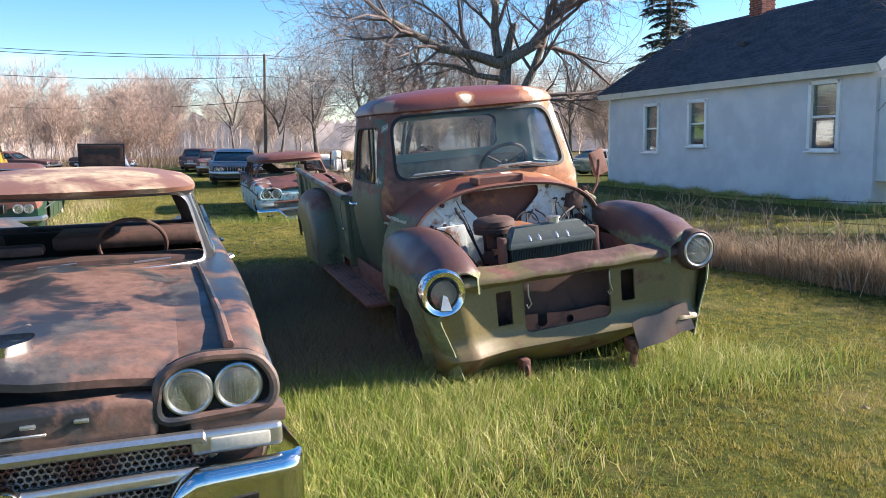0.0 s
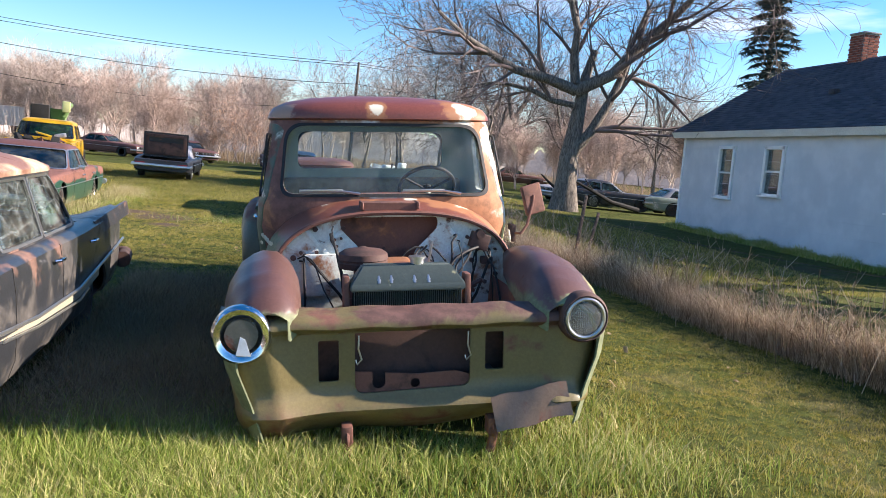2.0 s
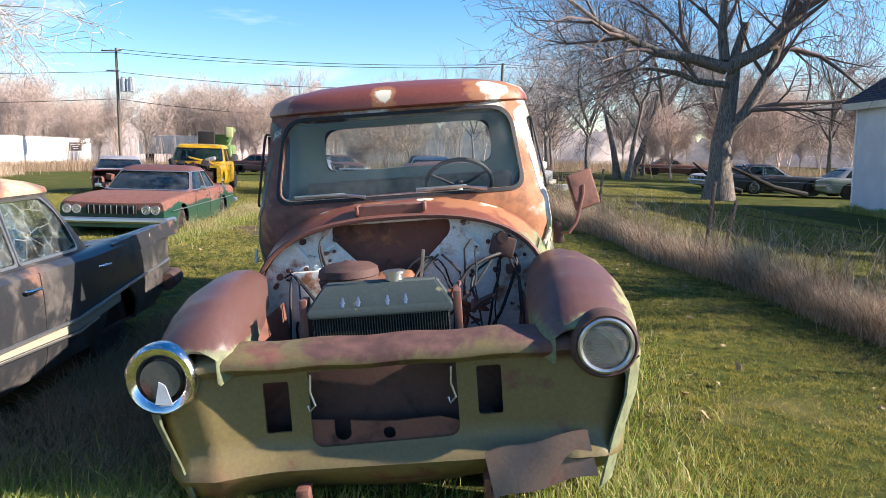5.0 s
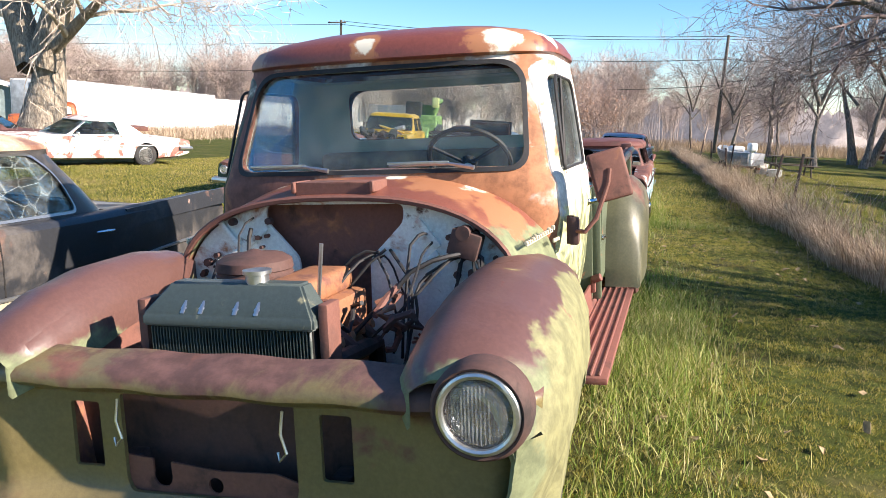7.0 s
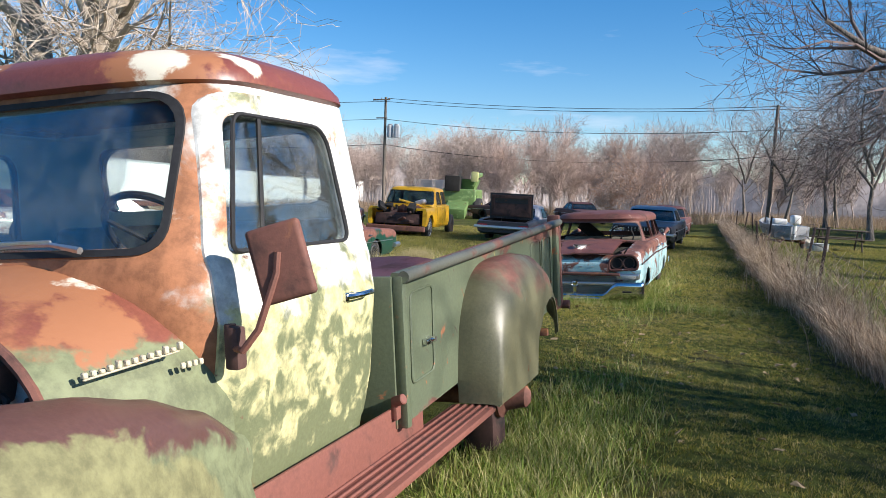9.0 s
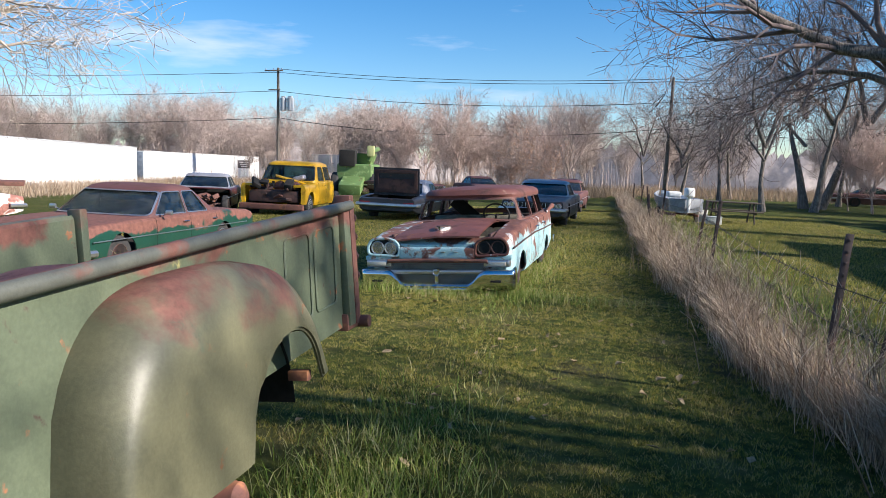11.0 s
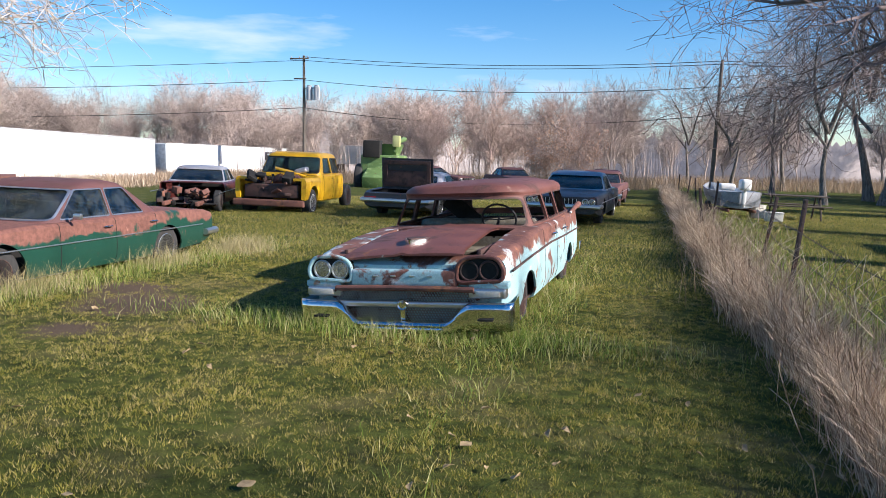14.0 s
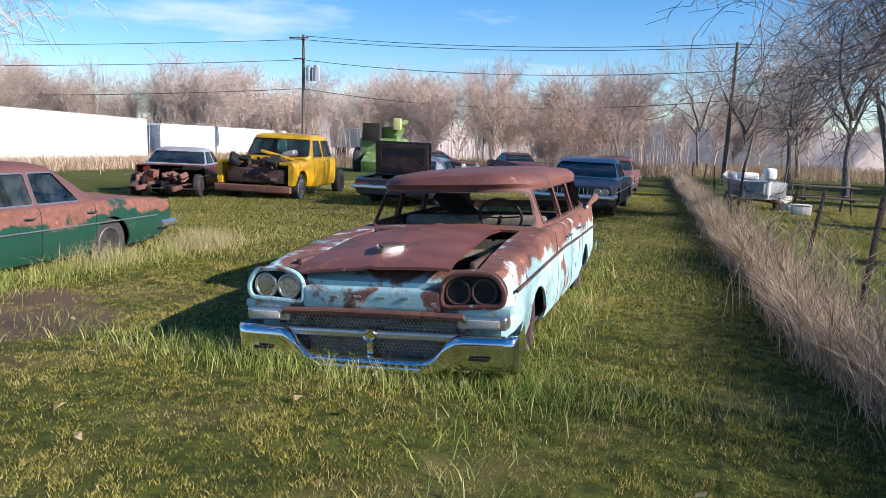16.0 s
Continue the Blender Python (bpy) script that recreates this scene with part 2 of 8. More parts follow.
M_CREAM = patina("worn cream trim", (0.55, 0.50, 0.36), [(RUST, 9, 0.55, 0.7, "", 0, 1, 0)], 0.5, 0.8)
M_BLACK = plain("black rubber", (0.014, 0.014, 0.015), 0.7, 0, 0.4, 40)
M_TYRE = plain("weathered tyre rubber", (0.030, 0.029, 0.028), 0.85, 0, 0.4, 30, 0.4)
# near-black for dark parts; in wells, slots and grille backs it stands in for shade
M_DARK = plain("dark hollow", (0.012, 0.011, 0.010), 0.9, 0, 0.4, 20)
M_SEAT = plain("dusty seat vinyl", (0.20, 0.18, 0.14), 0.75, 0, 0.35, 15)
M_GLASS = glass_mat("dusty clear glass", (0.93, 0.97, 0.96), 0.05)
M_GLASSD = glass_mat("tinted car glass", (0.42, 0.56, 0.56), 0.05)
M_LENS = glass_mat("headlight lens glass", (0.95, 0.97, 0.98), 0.22, 0.06)
M_REFL = plain("headlight reflector", (0.72, 0.74, 0.76), 0.16, 1.0, 0.08, 60, 0.1)


# ---- building helpers ----
def thing(name, m, label, category, group="", kind=""):
    ob = new(name)
    ob.empty_display_size = 0.1
    ob.matrix_world = m
    return tagged(ob, label, category, group, kind)


def link_mesh(name, verts, faces, mat, smooth_deg=40):
    me = bpy.data.meshes.new(name)
    me.from_pydata([tuple(v) for v in verts], [], [tuple(f) for f in faces])
    return finish(name, me, mat, smooth_deg)


def finish(name, me, mat, smooth_deg=40):
    if mat is not None and not me.materials:
        me.materials.append(mat)
    if smooth_deg and len(me.polygons):
        me.polygons.foreach_set("use_smooth", [True] * len(me.polygons))
        me.set_sharp_from_angle(angle=radians(smooth_deg))
    me.update()
    return new(name, me)


def from_bm(name, bm, mat, smooth_deg=40):
    me = bpy.data.meshes.new(name)
    bm.normal_update()
    bm.to_mesh(me)
    bm.free()
    return finish(name, me, mat, smooth_deg)


def part(name, bm, mat, parent, label="", smooth_deg=40):
    ob = bm if isinstance(bm, bpy.types.Object) else from_bm(name, bm, mat, smooth_deg)
    ob.name = name
    if isinstance(bm, bpy.types.Object) and mat is not None:
        ob.data.materials.clear()
        ob.data.materials.append(mat)
    ob.parent = parent
    if label:
        ob["label"] = label
    return ob


def bm_box(cx, cy, cz, sx, sy, sz, bev=0.01, segs=2, bm=None, m=None):
    b = bmesh.new()
    bmesh.ops.create_cube(b, size=1)
    for v in b.verts:
        v.co = Vector((v.co.x * sx, v.co.y * sy, v.co.z * sz))
    if bev:
        bmesh.ops.bevel(b, geom=list(b.edges), offset=min(bev, min(sx, sy, sz) * 0.45), segments=segs, affect="EDGES", profile=0.6)
    for v in b.verts:
        v.co = (m @ v.co if m else v.co) + Vector((cx, cy, cz))
    return join(bm, b)


def join(dst, src):
    """Adds src to dst and returns dst."""
    if dst is None:
        return src
    me = bpy.data.meshes.new("tmp")
    src.to_mesh(me)
    src.free()
    dst.from_mesh(me)
    bpy.data.meshes.remove(me)
    return dst


def bm_loft(rings, closed=True, cap=True, bm=None):
    b = bm or bmesh.new()
    vs = [[b.verts.new(p) for p in r] for r in rings]
    k = len(rings[0])
    for a, c in zip(vs, vs[1:]):
        for i in range(k if closed else k - 1):
            j = (i + 1) % k
            b.faces.new((a[i], a[j], c[j], c[i]))
    if cap and closed:
        b.faces.new(list(reversed(vs[0])))
        b.faces.new(vs[-1])
    bmesh.ops.recalc_face_normals(b, faces=b.faces[:])
    return b


def bm_tube(pts, r, sides=8, bm=None, closed=False, cap=True):
    pts = [Vector(p) for p in pts]
    rs = r if isinstance(r, (list, tuple)) else [r] * len(pts)
    rings, up = [], None
    for i, p in enumerate(pts):
        a = pts[i - 1] if (i or closed) else p
        c = pts[(i + 1) % len(pts)] if (i + 1 < len(pts) or closed) else p
        d = (c - a).normalized()
        if up is None:
            up = d.orthogonal().normalized()
        up = (up - d * up.dot(d)).normalized()
        s = d.cross(up)
        rings.append([p + (up * math.cos(t) + s * math.sin(t)) * rs[i] for t in [2 * math.pi * k / sides for k in range(sides)]])
    if closed:
        rings.append(rings[0])
    b = bm_loft(rings, True, cap and not closed)
    if closed:
        bmesh.ops.remove_doubles(b, verts=b.verts[:], dist=1e-5)
    return join(bm, b)


def bm_cyl(p0, p1, r, sides=16, bm=None, bev=0.0):
    p0, p1 = Vector(p0), Vector(p1)
    if not bev:
        return bm_tube([p0, p1], r, sides, bm)
    d = (p1 - p0).normalized() * bev
    return bm_tube([p0, p0 + d, p1 - d, p1], [r - bev, r, r, r - bev], sides, bm)


def bm_ring(c, axis, r, tube_r, sides=28, ts=8, bm=None, squash=1.0):
    axis = Vector(axis).normalized()
    u = axis.orthogonal().normalized()
    v = axis.cross(u)
    c = Vector(c)
    return bm_tube([c + (u * math.cos(t) + v * math.sin(t)) * r for t in [2 * math.pi * k / sides for k in range(sides)]], tube_r, ts, bm, True)


def bm_lathe(c, axis, prof, sides=24, bm=None):
    """prof: (distance along the axis, radius)."""
    axis = Vector(axis).normalized()
    u = axis.orthogonal().normalized()
    v = axis.cross(u)
    c = Vector(c)
    rings = [[c + axis * a + (u * math.cos(t) + v * math.sin(t)) * max(r, 1e-4) for t in [2 * math.pi * k / sides for k in range(sides)]] for a, r in prof]
    return join(bm, bm_loft(rings))


def rounded(pts, r, n=5):
    """A closed 2D polygon with rounded corners; r one radius or one for each corner."""
    out = []
    for i, p in enumerate(pts):
        p = Vector(p)
        a, c = Vector(pts[i - 1]), Vector(pts[(i + 1) % len(pts)])
        rr = r[i] if isinstance(r, (list, tuple)) else r
        if rr <= 0:
            out.append(p)
            continue
        da, dc = (a - p), (c - p)
        rr = min(rr, da.length * 0.48, dc.length * 0.48)
        s, e = p + da.normalized() * rr, p + dc.normalized() * rr
        for k in range(n + 1):
            t = k / n
            out.append(s * (1 - t) ** 2 + p * 2 * t * (1 - t) + e * t * t)
    return out


def bm_prism(poly, plane, a, b, bm=None):
    """Extrudes a 2D polygon: plane 'yz' along x, 'xz' along y, 'xy' along z, from a to b."""
    k = {"yz": 0, "xz": 1, "xy": 2}[plane]

    def at(p, d):
        q = [p[0], p[1]]
        q.insert(k, d)
        return Vector(q)
    return join(bm, bm_loft([[at(p, a) for p in poly], [at(p, b) for p in poly]]))


def bm_shell(src, t0, t1):
    """A closed double wall round a closed surface: from t0 to t1 inwards along its normals."""
    b = src.copy()
    bmesh.ops.recalc_face_normals(b, faces=b.faces[:])
    b.normal_update()
    o, vs = bmesh.new(), []
    for t in (t0, t1):
        vs.append([o.verts.new(v.co - v.normal * t) for v in b.verts])
    b.verts.index_update()
    for f in b.faces:
        idx = [v.index for v in f.verts]
        o.faces.new([vs[0][i] for i in idx])
        o.faces.new([vs[1][i] for i in reversed(idx)])
    b.free()
    return o


def boolean(bm, others, op="DIFFERENCE"):
    """bm cut by (or met with) each of the other bmeshes; returns a new bmesh."""
    me = bpy.data.meshes.new("bool")
    bm.to_mesh(me)
    bm.free()
    ob = new("bool", me)
    cs = []
    for o in others:
        cm = bpy.data.meshes.new("cutter")
        o.to_mesh(cm)
        c = new("cutter", cm)
        cs.append(c)
        md = ob.modifiers.new("b", "BOOLEAN")
        md.operation, md.object, md.solver = op, c, "EXACT"
    dg = bpy.context.evaluated_depsgraph_get()
    res = bmesh.new()
    tmp = bpy.data.meshes.new_from_object(ob.evaluated_get(dg))
    res.from_mesh(tmp)
    bpy.data.meshes.remove(tmp)
    for x in [ob] + cs:
        d = x.data
        bpy.data.objects.remove(x)
        bpy.data.meshes.remove(d)
    return res


def ring_xy(hw, y0, y1, z, n=56, e=5.0, bow=0.0, rbow=0.0):
    """A rounded plan outline; bow: how far the middle of the front stands out."""
    out = []
    for k in range(n):
        t = 2 * math.pi * k / n
        c, s = math.cos(t), math.sin(t)
        x = hw * math.copysign(abs(c) ** (2 / e), c)
        y = (y0 + y1) / 2 + (y1 - y0) / 2 * math.copysign(abs(s) ** (2 / e), s)
        w = 1 - (x / hw) ** 2
        y += -bow * w if s < 0 else rbow * w
        out.append(Vector((x, y, z)))
    return out


def lerp_rows(rows, y):
    for a, b in zip(rows, rows[1:]):
        if a[0] <= y <= b[0]:
            t = (y - a[0]) / max(1e-6, b[0] - a[0])
            t2 = t * t * (3 - 2 * t) * 0.5 + t * 0.5
            return [p + (q - p) * t2 for p, q in zip(a, b)]
    return list(rows[-1] if y > rows[-1][0] else rows[0])


def hex_mesh(x0, x1, z0, z1, y, cell=0.022, depth=0.012, hole=0.72):
    """Pressed honeycomb grille in the xz plane."""
    vs, fs = [], []
    dx, dz = cell, cell * 0.866
    rows = int((z1 - z0) / dz) + 1
    for j in range(rows):
        z = z0 + j * dz
        x = x0 + (dx / 2 if j % 2 else 0)
        while x < x1:
            b = len(vs)
            for yy, s in ((y, 1.0), (y, hole), (y + depth, hole)):
                for k in range(6):
                    a = math.pi / 6 + k * math.pi / 3
                    vs.append((x + math.cos(a) * cell * 0.577 * s, yy, z + math.sin(a) * cell * 0.577 * s))
            for k in range(6):
                k2 = (k + 1) % 6
                fs.append((b + k, b + k2, b + 6 + k2, b + 6 + k))
                fs.append((b + 6 + k, b + 6 + k2, b + 12 + k2, b + 12 + k))
            x += dx
    return vs, fs


def wheel(parent, x, y, z, r=0.34, w=0.2, rim_mat=None, side=1, name="wheel", flat=0.0, turn=0.0):
    """A tyre with tread shoulders and a pressed rim; flat: how far the tyre is squashed at the ground."""
    b = bm_lathe((0, 0, 0), (1, 0, 0), [(-w / 2, r * 0.60), (-w / 2 * 1.02, r * 0.78), (-w / 2 * 0.92, r * 0.93), (-w * 0.36, r * 0.99), (-w * 0.2, r), (0, r * 0.995), (w * 0.2, r),
                                       (w * 0.36, r * 0.99), (w / 2 * 0.92, r * 0.93), (w / 2 * 1.02, r * 0.78), (w / 2, r * 0.60)], 32)
    for v in b.verts:
        v.co.z = max(v.co.z, -r + flat)
    rot = Matrix.Rotation(turn, 4, "Z")
    wh = new(name)
    wh.empty_display_size = 0.05
    wh.parent = parent
    wh.matrix_local = Matrix.Translation((x, y, z)) @ rot
    part("tyre", b, M_TYRE, wh)
    part("rim", bm_lathe((0, 0, 0), (side, 0, 0), [(w * 0.5, r * 0.63), (w * 0.52, r * 0.60), (w * 0.40, r * 0.54), (w * 0.30, r * 0.45), (w * 0.38, r * 0.30), (w * 0.44, r * 0.2), (w * 0.46, 0.0)], 28), rim_mat or M_RUST, wh)
    return wh


# ---- ground ----
BARE = ((-0.35, 16.15, 0.75), (-1.0, 16.9, 0.6), (-0.1, 14.9, 0.4))


def mat_ground():
    m, n, l, p = mat_new("mown autumn lawn")
    co = n.new("ShaderNodeTexCoord").outputs["Object"]
    a = noise_node(n, l, co, 0.9, 8, 0.65)
    b = noise_node(n, l, co, 9, 8, 0.7)
    c = noise_node(n, l, co, 60, 6, 0.7)
    d = noise_node(n, l, shift(n, l, co, (7, 3, 0)), 0.35, 4, 0.6)
    col = mix(n, l, smooth(n, l, b, 0.35, 0.65), (0.034, 0.044, 0.010), (0.085, 0.100, 0.020))
    col = mix(n, l, smooth(n, l, a, 0.50, 0.70), col, (0.13, 0.115, 0.042))
    col = mix(n, l, smooth(n, l, d, 0.58, 0.72), col, (0.085, 0.068, 0.036))
    col = mix(n, l, smooth(n, l, c, 0.55, 0.75), col, (0.13, 0.15, 0.030))
    for cx, cy, r in BARE:
        k = n.new("ShaderNodeVectorMath")
        k.operation = "DISTANCE"
        k.inputs[1].default_value = (cx, cy, 0.1)
        l.new(co, k.inputs[0])
        col = mix(n, l, smooth(n, l, math_node(n, l, "ADD", k.outputs["Value"], math_node(n, l, "MULTIPLY", b, 0.5)), r + 0.35, r), col, mix(n, l, c, (0.07, 0.050, 0.034), (0.16, 0.115, 0.080)))
    l.new(col, p.inputs["Base Color"])
    p.inputs["Roughness"].default_value = 0.95
    p.inputs["Specular IOR Level"].default_value = 0.1
    bp = n.new("ShaderNodeBump")
    bp.inputs["Strength"].default_value, bp.inputs["Distance"].default_value = 0.8, 0.03
    l.new(math_node(n, l, "ADD", b, c), bp.inputs["Height"])
    l.new(bp.outputs["Normal"], p.inputs["Normal"])
    return m


def build_ground():
    xs = sorted({*[-30 + 0.75 * k for k in range(81)], *[-600, -350, -200, -120, -80, -50, 50, 80, 120, 200, 350, 600]})
    ys = sorted({*[-20 + 0.75 * k for k in range(108)], *[-600, -300, -150, -80, -45, 80, 110, 160, 250, 400, 700, 1200]})
    vs = [(x, y, ground_z(x, y)) for y in ys for x in xs]
    k = len(xs)
    fs = [(j * k + i, j * k + i + 1, (j + 1) * k + i + 1, (j + 1) * k + i) for j in range(len(ys) - 1) for i in range(k - 1)]
    g = link_mesh("ground", vs, fs, mat_ground(), 60)
    return tagged(g, "mown autumn lawn of green and straw-coloured grass", "ground", kind="structure")


ground = build_ground()


# ---- the house ----
def stucco_mat():
    m, n, l, p = mat_new("pale painted clapboard")
    co = n.new("ShaderNodeTexCoord").outputs["Object"]
    a = noise_node(n, l, co, 1.3, 6, 0.6)
    b = noise_node(n, l, co, 45, 6, 0.7)
    col = mix(n, l, smooth(n, l, a, 0.35, 0.7), (0.52, 0.55, 0.58), (0.62, 0.64, 0.66))
    l.new(col, p.inputs["Base Color"])
    p.inputs["Roughness"].default_value = 0.85
    bp = n.new("ShaderNodeBump")
    bp.inputs["Strength"].default_value, bp.inputs["Distance"].default_value = 0.25, 0.01
    l.new(b, bp.inputs["Height"])
    l.new(bp.outputs["Normal"], p.inputs["Normal"])
    return m


def shingle_mat():
    m, n, l, p = mat_new("dark blue-grey shingles")
    co = n.new("ShaderNodeTexCoord").outputs["Object"]
    geo = n.new("ShaderNodeNewGeometry")
    f = geo.outputs["Random Per Island"]
    a = noise_node(n, l, co, 1.1, 5, 0.6)
    col = mix(n, l, f, (0.026, 0.030, 0.042), (0.060, 0.066, 0.082))
    col = mix(n, l, smooth(n, l, a, 0.5, 0.8), col, (0.085, 0.085, 0.09))
    l.new(col, p.inputs["Base Color"])
    p.inputs["Roughness"].default_value = 0.9
    return m


def build_house():
    hx0, hx1, hy0, hy1, eave, ridge = 16.3, 24.3, 14.4, 26.4, 3.33, 5.80
    zb = -0.35
    wall_m, trim_m = stucco_mat(), plain("white trim paint", (0.78, 0.78, 0.76), 0.5, 0, 0.08, 20, 0.05)
    h = thing("house", Matrix.Identity(4), "white one-storey house with a dark shingle roof and brick chimney", "house")
    wins = [(23.57, 0.46, 1.06, 2.80), (21.07, 0.48, 1.27, 2.80), (15.95, 0.52, 1.14, 3.00)]
    cuts = [bm_box(hx0, y, (a + b) / 2, 1.0, 2 * w - 0.16, b - a - 0.16, 0) for y, w, a, b in wins]
    sect = [(hx0, zb), (hx1, zb), (hx1, eave), ((hx0 + hx1) / 2, ridge), (hx0, eave)]
    outer = bm_prism([Vector(p) for p in sect], "xz", hy0, hy1)
    walls = boolean(outer, [bm_box((hx0 + hx1) / 2, (hy0 + hy1) / 2, 1.4, hx1 - hx0 - 0.3, hy1 - hy0 - 0.3, 3.0, 0)] + cuts)
    part("wall", walls, wall_m, h, "", 30)
    part("foundation", bm_box((hx0 + hx1) / 2, (hy0 + hy1) / 2, -0.30, hx1 - hx0 + 0.06, hy1 - hy0 + 0.06, 0.30, 0.01), plain("rough foundation", (0.22, 0.21, 0.20), 0.9, 0, 0.4, 9), h)
    # courses of siding as shallow lines
    for k in range(9):
        part("siding_course", bm_box(hx0 - 0.004, (hy0 + hy1) / 2, 0.05 + 0.38 * k, 0.010, hy1 - hy0, 0.008, 0.002), wall_m, h)
    for y, w, a, b in wins:
        wi = new("window")
        wi.parent = h
        wi.location = (hx0, y, (a + b) / 2)
        hh = b - a
        for s in (1, -1):
            part("frame", bm_box(-0.02, s * (w - 0.05), 0, 0.09, 0.11, hh, 0.01), trim_m, wi)
            part("frame", bm_box(-0.02, 0, s * (hh / 2 - 0.05), 0.09, 2 * w, 0.11, 0.01), trim_m, wi)
        part("sill", bm_box(-0.05, 0, -hh / 2 + 0.02, 0.16, 2 * w + 0.08, 0.05, 0.01), trim_m, wi)
        part("meeting_rail", bm_box(0.03, 0, 0.0, 0.05, 2 * w - 0.2, 0.06, 0.008), trim_m, wi)
        part("curtain", bm_box(0.16, 0, hh * 0.22, 0.01, 2 * w - 0.18, hh * 0.44, 0), plain("cream curtain", (0.46, 0.42, 0.30), 0.9, 0, 0.3, 6), wi)
        part("curtain", bm_box(0.17, 0, -hh * 0.2, 0.01, 2 * w - 0.18, hh * 0.38, 0), plain("grey curtain", (0.22, 0.20, 0.17), 0.9, 0, 0.3, 6), wi)
        for s in (1, -1):
            pane = part("pane", bm_box(0.05, 0, s * (hh / 4 - 0.02), 0.008, 2 * w - 0.18, hh / 2 - 0.08, 0), glass_mat("window glass", (0.8, 0.85, 0.85), 0.05), wi)
            pane.visible_shadow = False
    # roof slabs and shingle courses
    sm = shingle_mat()
    xm = (hx0 + hx1) / 2
    over, gab = 0.35, 0.30
    slope = Vector((xm - hx0, 0, ridge - eave))
    ln = slope.length
    d = slope.normalized()
    nrm = Vector((-d.z, 0, d.x))
    rnd = random.Random(11)
    for s in (1, -1):
        def P(u, y, n0):
            q = Vector((hx0, y, eave)) + d * u + nrm * n0
            return Vector((q.x if s > 0 else 2 * xm - q.x, q.y, q.z))
        slab = bm_loft([[P(-over, y, 0.02), P(ln, y, 0.02), P(ln, y, 0.14), P(-over, y, 0.14)] for y in (hy0 - gab, hy1 + gab)])
        part("roof", slab, sm, h, "", 30)
        if s > 0:
            vs, fs = [], []
            rows = 30
            step = (ln + over) / rows
            for r in range(rows):
                u0 = -over - 0.01 + r * step
                y = hy0 - gab - rnd.uniform(0, 0.4)
                while y < hy1 + gab:
                    wdt = rnd.uniform(0.28, 0.36)
                    ya, yb = max(y, hy0 - gab), min(y + wdt - 0.006, hy1 + gab)
                    if yb - ya > 0.03:
                        b0 = len(vs)
                        lift = 0.155 + rnd.uniform(0, 0.004)
                        for (uu, yy, n0) in ((u0, ya, lift), (u0, yb, lift), (u0 + step * 1.25, yb, 0.142), (u0 + step * 1.25, ya, 0.142), (u0, ya, 0.138), (u0, yb, 0.138)):
                            vs.append(P(uu, yy, n0))
                        fs += [(b0, b0 + 1, b0 + 2, b0 + 3), (b0, b0 + 4, b0 + 5, b0 + 1)]
                    y += wdt
            tagged(part("shingles", link_mesh("shingles", vs, fs, None, 0), sm, h, "dark blue-grey shingles"), kind="stuff")
        part("fascia", bm_loft([[P(-over - 0.02, y, -0.09), P(-over - 0.02, y, 0.13), P(-over, y, 0.13), P(-over, y, -0.09)] for y in (hy0 - gab, hy1 + gab)]), trim_m, h)
        part("soffit", bm_loft([[P(-over, y, -0.09), P(0.02, y, -0.02), P(0.02, y, 0.0), P(-over, y, -0.07)] for y in (hy0 - gab, hy1 + gab)]), trim_m, h)
        for yy in (hy0 - gab - 0.02, hy1 + gab):
            part("rake_board", bm_loft([[P(u, yy + t, n0) for t, n0 in ((0, -0.10), (0.022, -0.10), (0.022, 0.145), (0, 0.145))] for u in (-over, ln)]), trim_m, h)
    # chimney of bricks
    cx, cy = xm, 22.85
    ch = part("chimney", bm_box(cx, cy, 6.05, 0.56, 0.62, 1.30, 0.004), plain("mortar", (0.34, 0.31, 0.28), 0.9, 0, 0.3, 30), h, "red brick chimney")
    bmats = [plain("red brick", (0.30, 0.085, 0.050), 0.85, 0, 0.3, 20), plain("dark red brick", (0.20, 0.06, 0.04), 0.85, 0, 0.3, 20)]
    meshes = {}
    for r in range(16):
        z = 5.46 + 0.078 * r
        for side in range(4):
            nb = 3
            for k in range(nb):
                off = -0.19 + 0.195 * k + (0.0 if r % 2 else 0.03) * (1 if side % 2 else -1)
                key = (side % 2, (r + k) % 2)
                if key not in meshes:
                    bb = bm_box(0, 0, 0, 0.185 if key[0] == 0 else 0.02, 0.02 if key[0] == 0 else 0.185, 0.066, 0.004, 1)
                    me = bpy.data.meshes.new("brick")
                    bb.to_mesh(me)
                    bb.free()
                    me.materials.append(bmats[key[1]])
                    meshes[key] = me
                br = new("brick", meshes[key])
                br.parent = ch
                if side == 0:
                    br.location = (cx + off, cy - 0.312, z)
                elif side == 2:
                    br.location = (cx + off, cy + 0.312, z)
                elif side == 1:
                    br.location = (cx + 0.282, cy + off, z)
                else:
                    br.location = (cx - 0.282, cy + off, z)
    part("chimney_cap", bm_box(cx, cy, 6.73, 0.64, 0.70, 0.06, 0.015), plain("cap mortar", (0.3, 0.28, 0.26), 0.9), ch)
    q = Vector((hx0, 20.9, eave)) + d * (ln * 0.42) + nrm * 0.2
    part("roof_vent", bm_box(q.x, q.y, q.z, 0.22, 0.25, 0.16, 0.03), plain("rusty vent", (0.06, 0.05, 0.05), 0.8), h)
    # porch skirt of crossed laths
    for k in range(12):
        for s in (1, -1):
            part("lattice_lath", bm_box(hx0 + 0.15 + 0.14 * k, hy0 - 0.9, 0.12, 0.03, 0.012, 0.85, 0.003, 1, None, Matrix.Rotation(s * 0.78, 4, "Y")), trim_m, h)
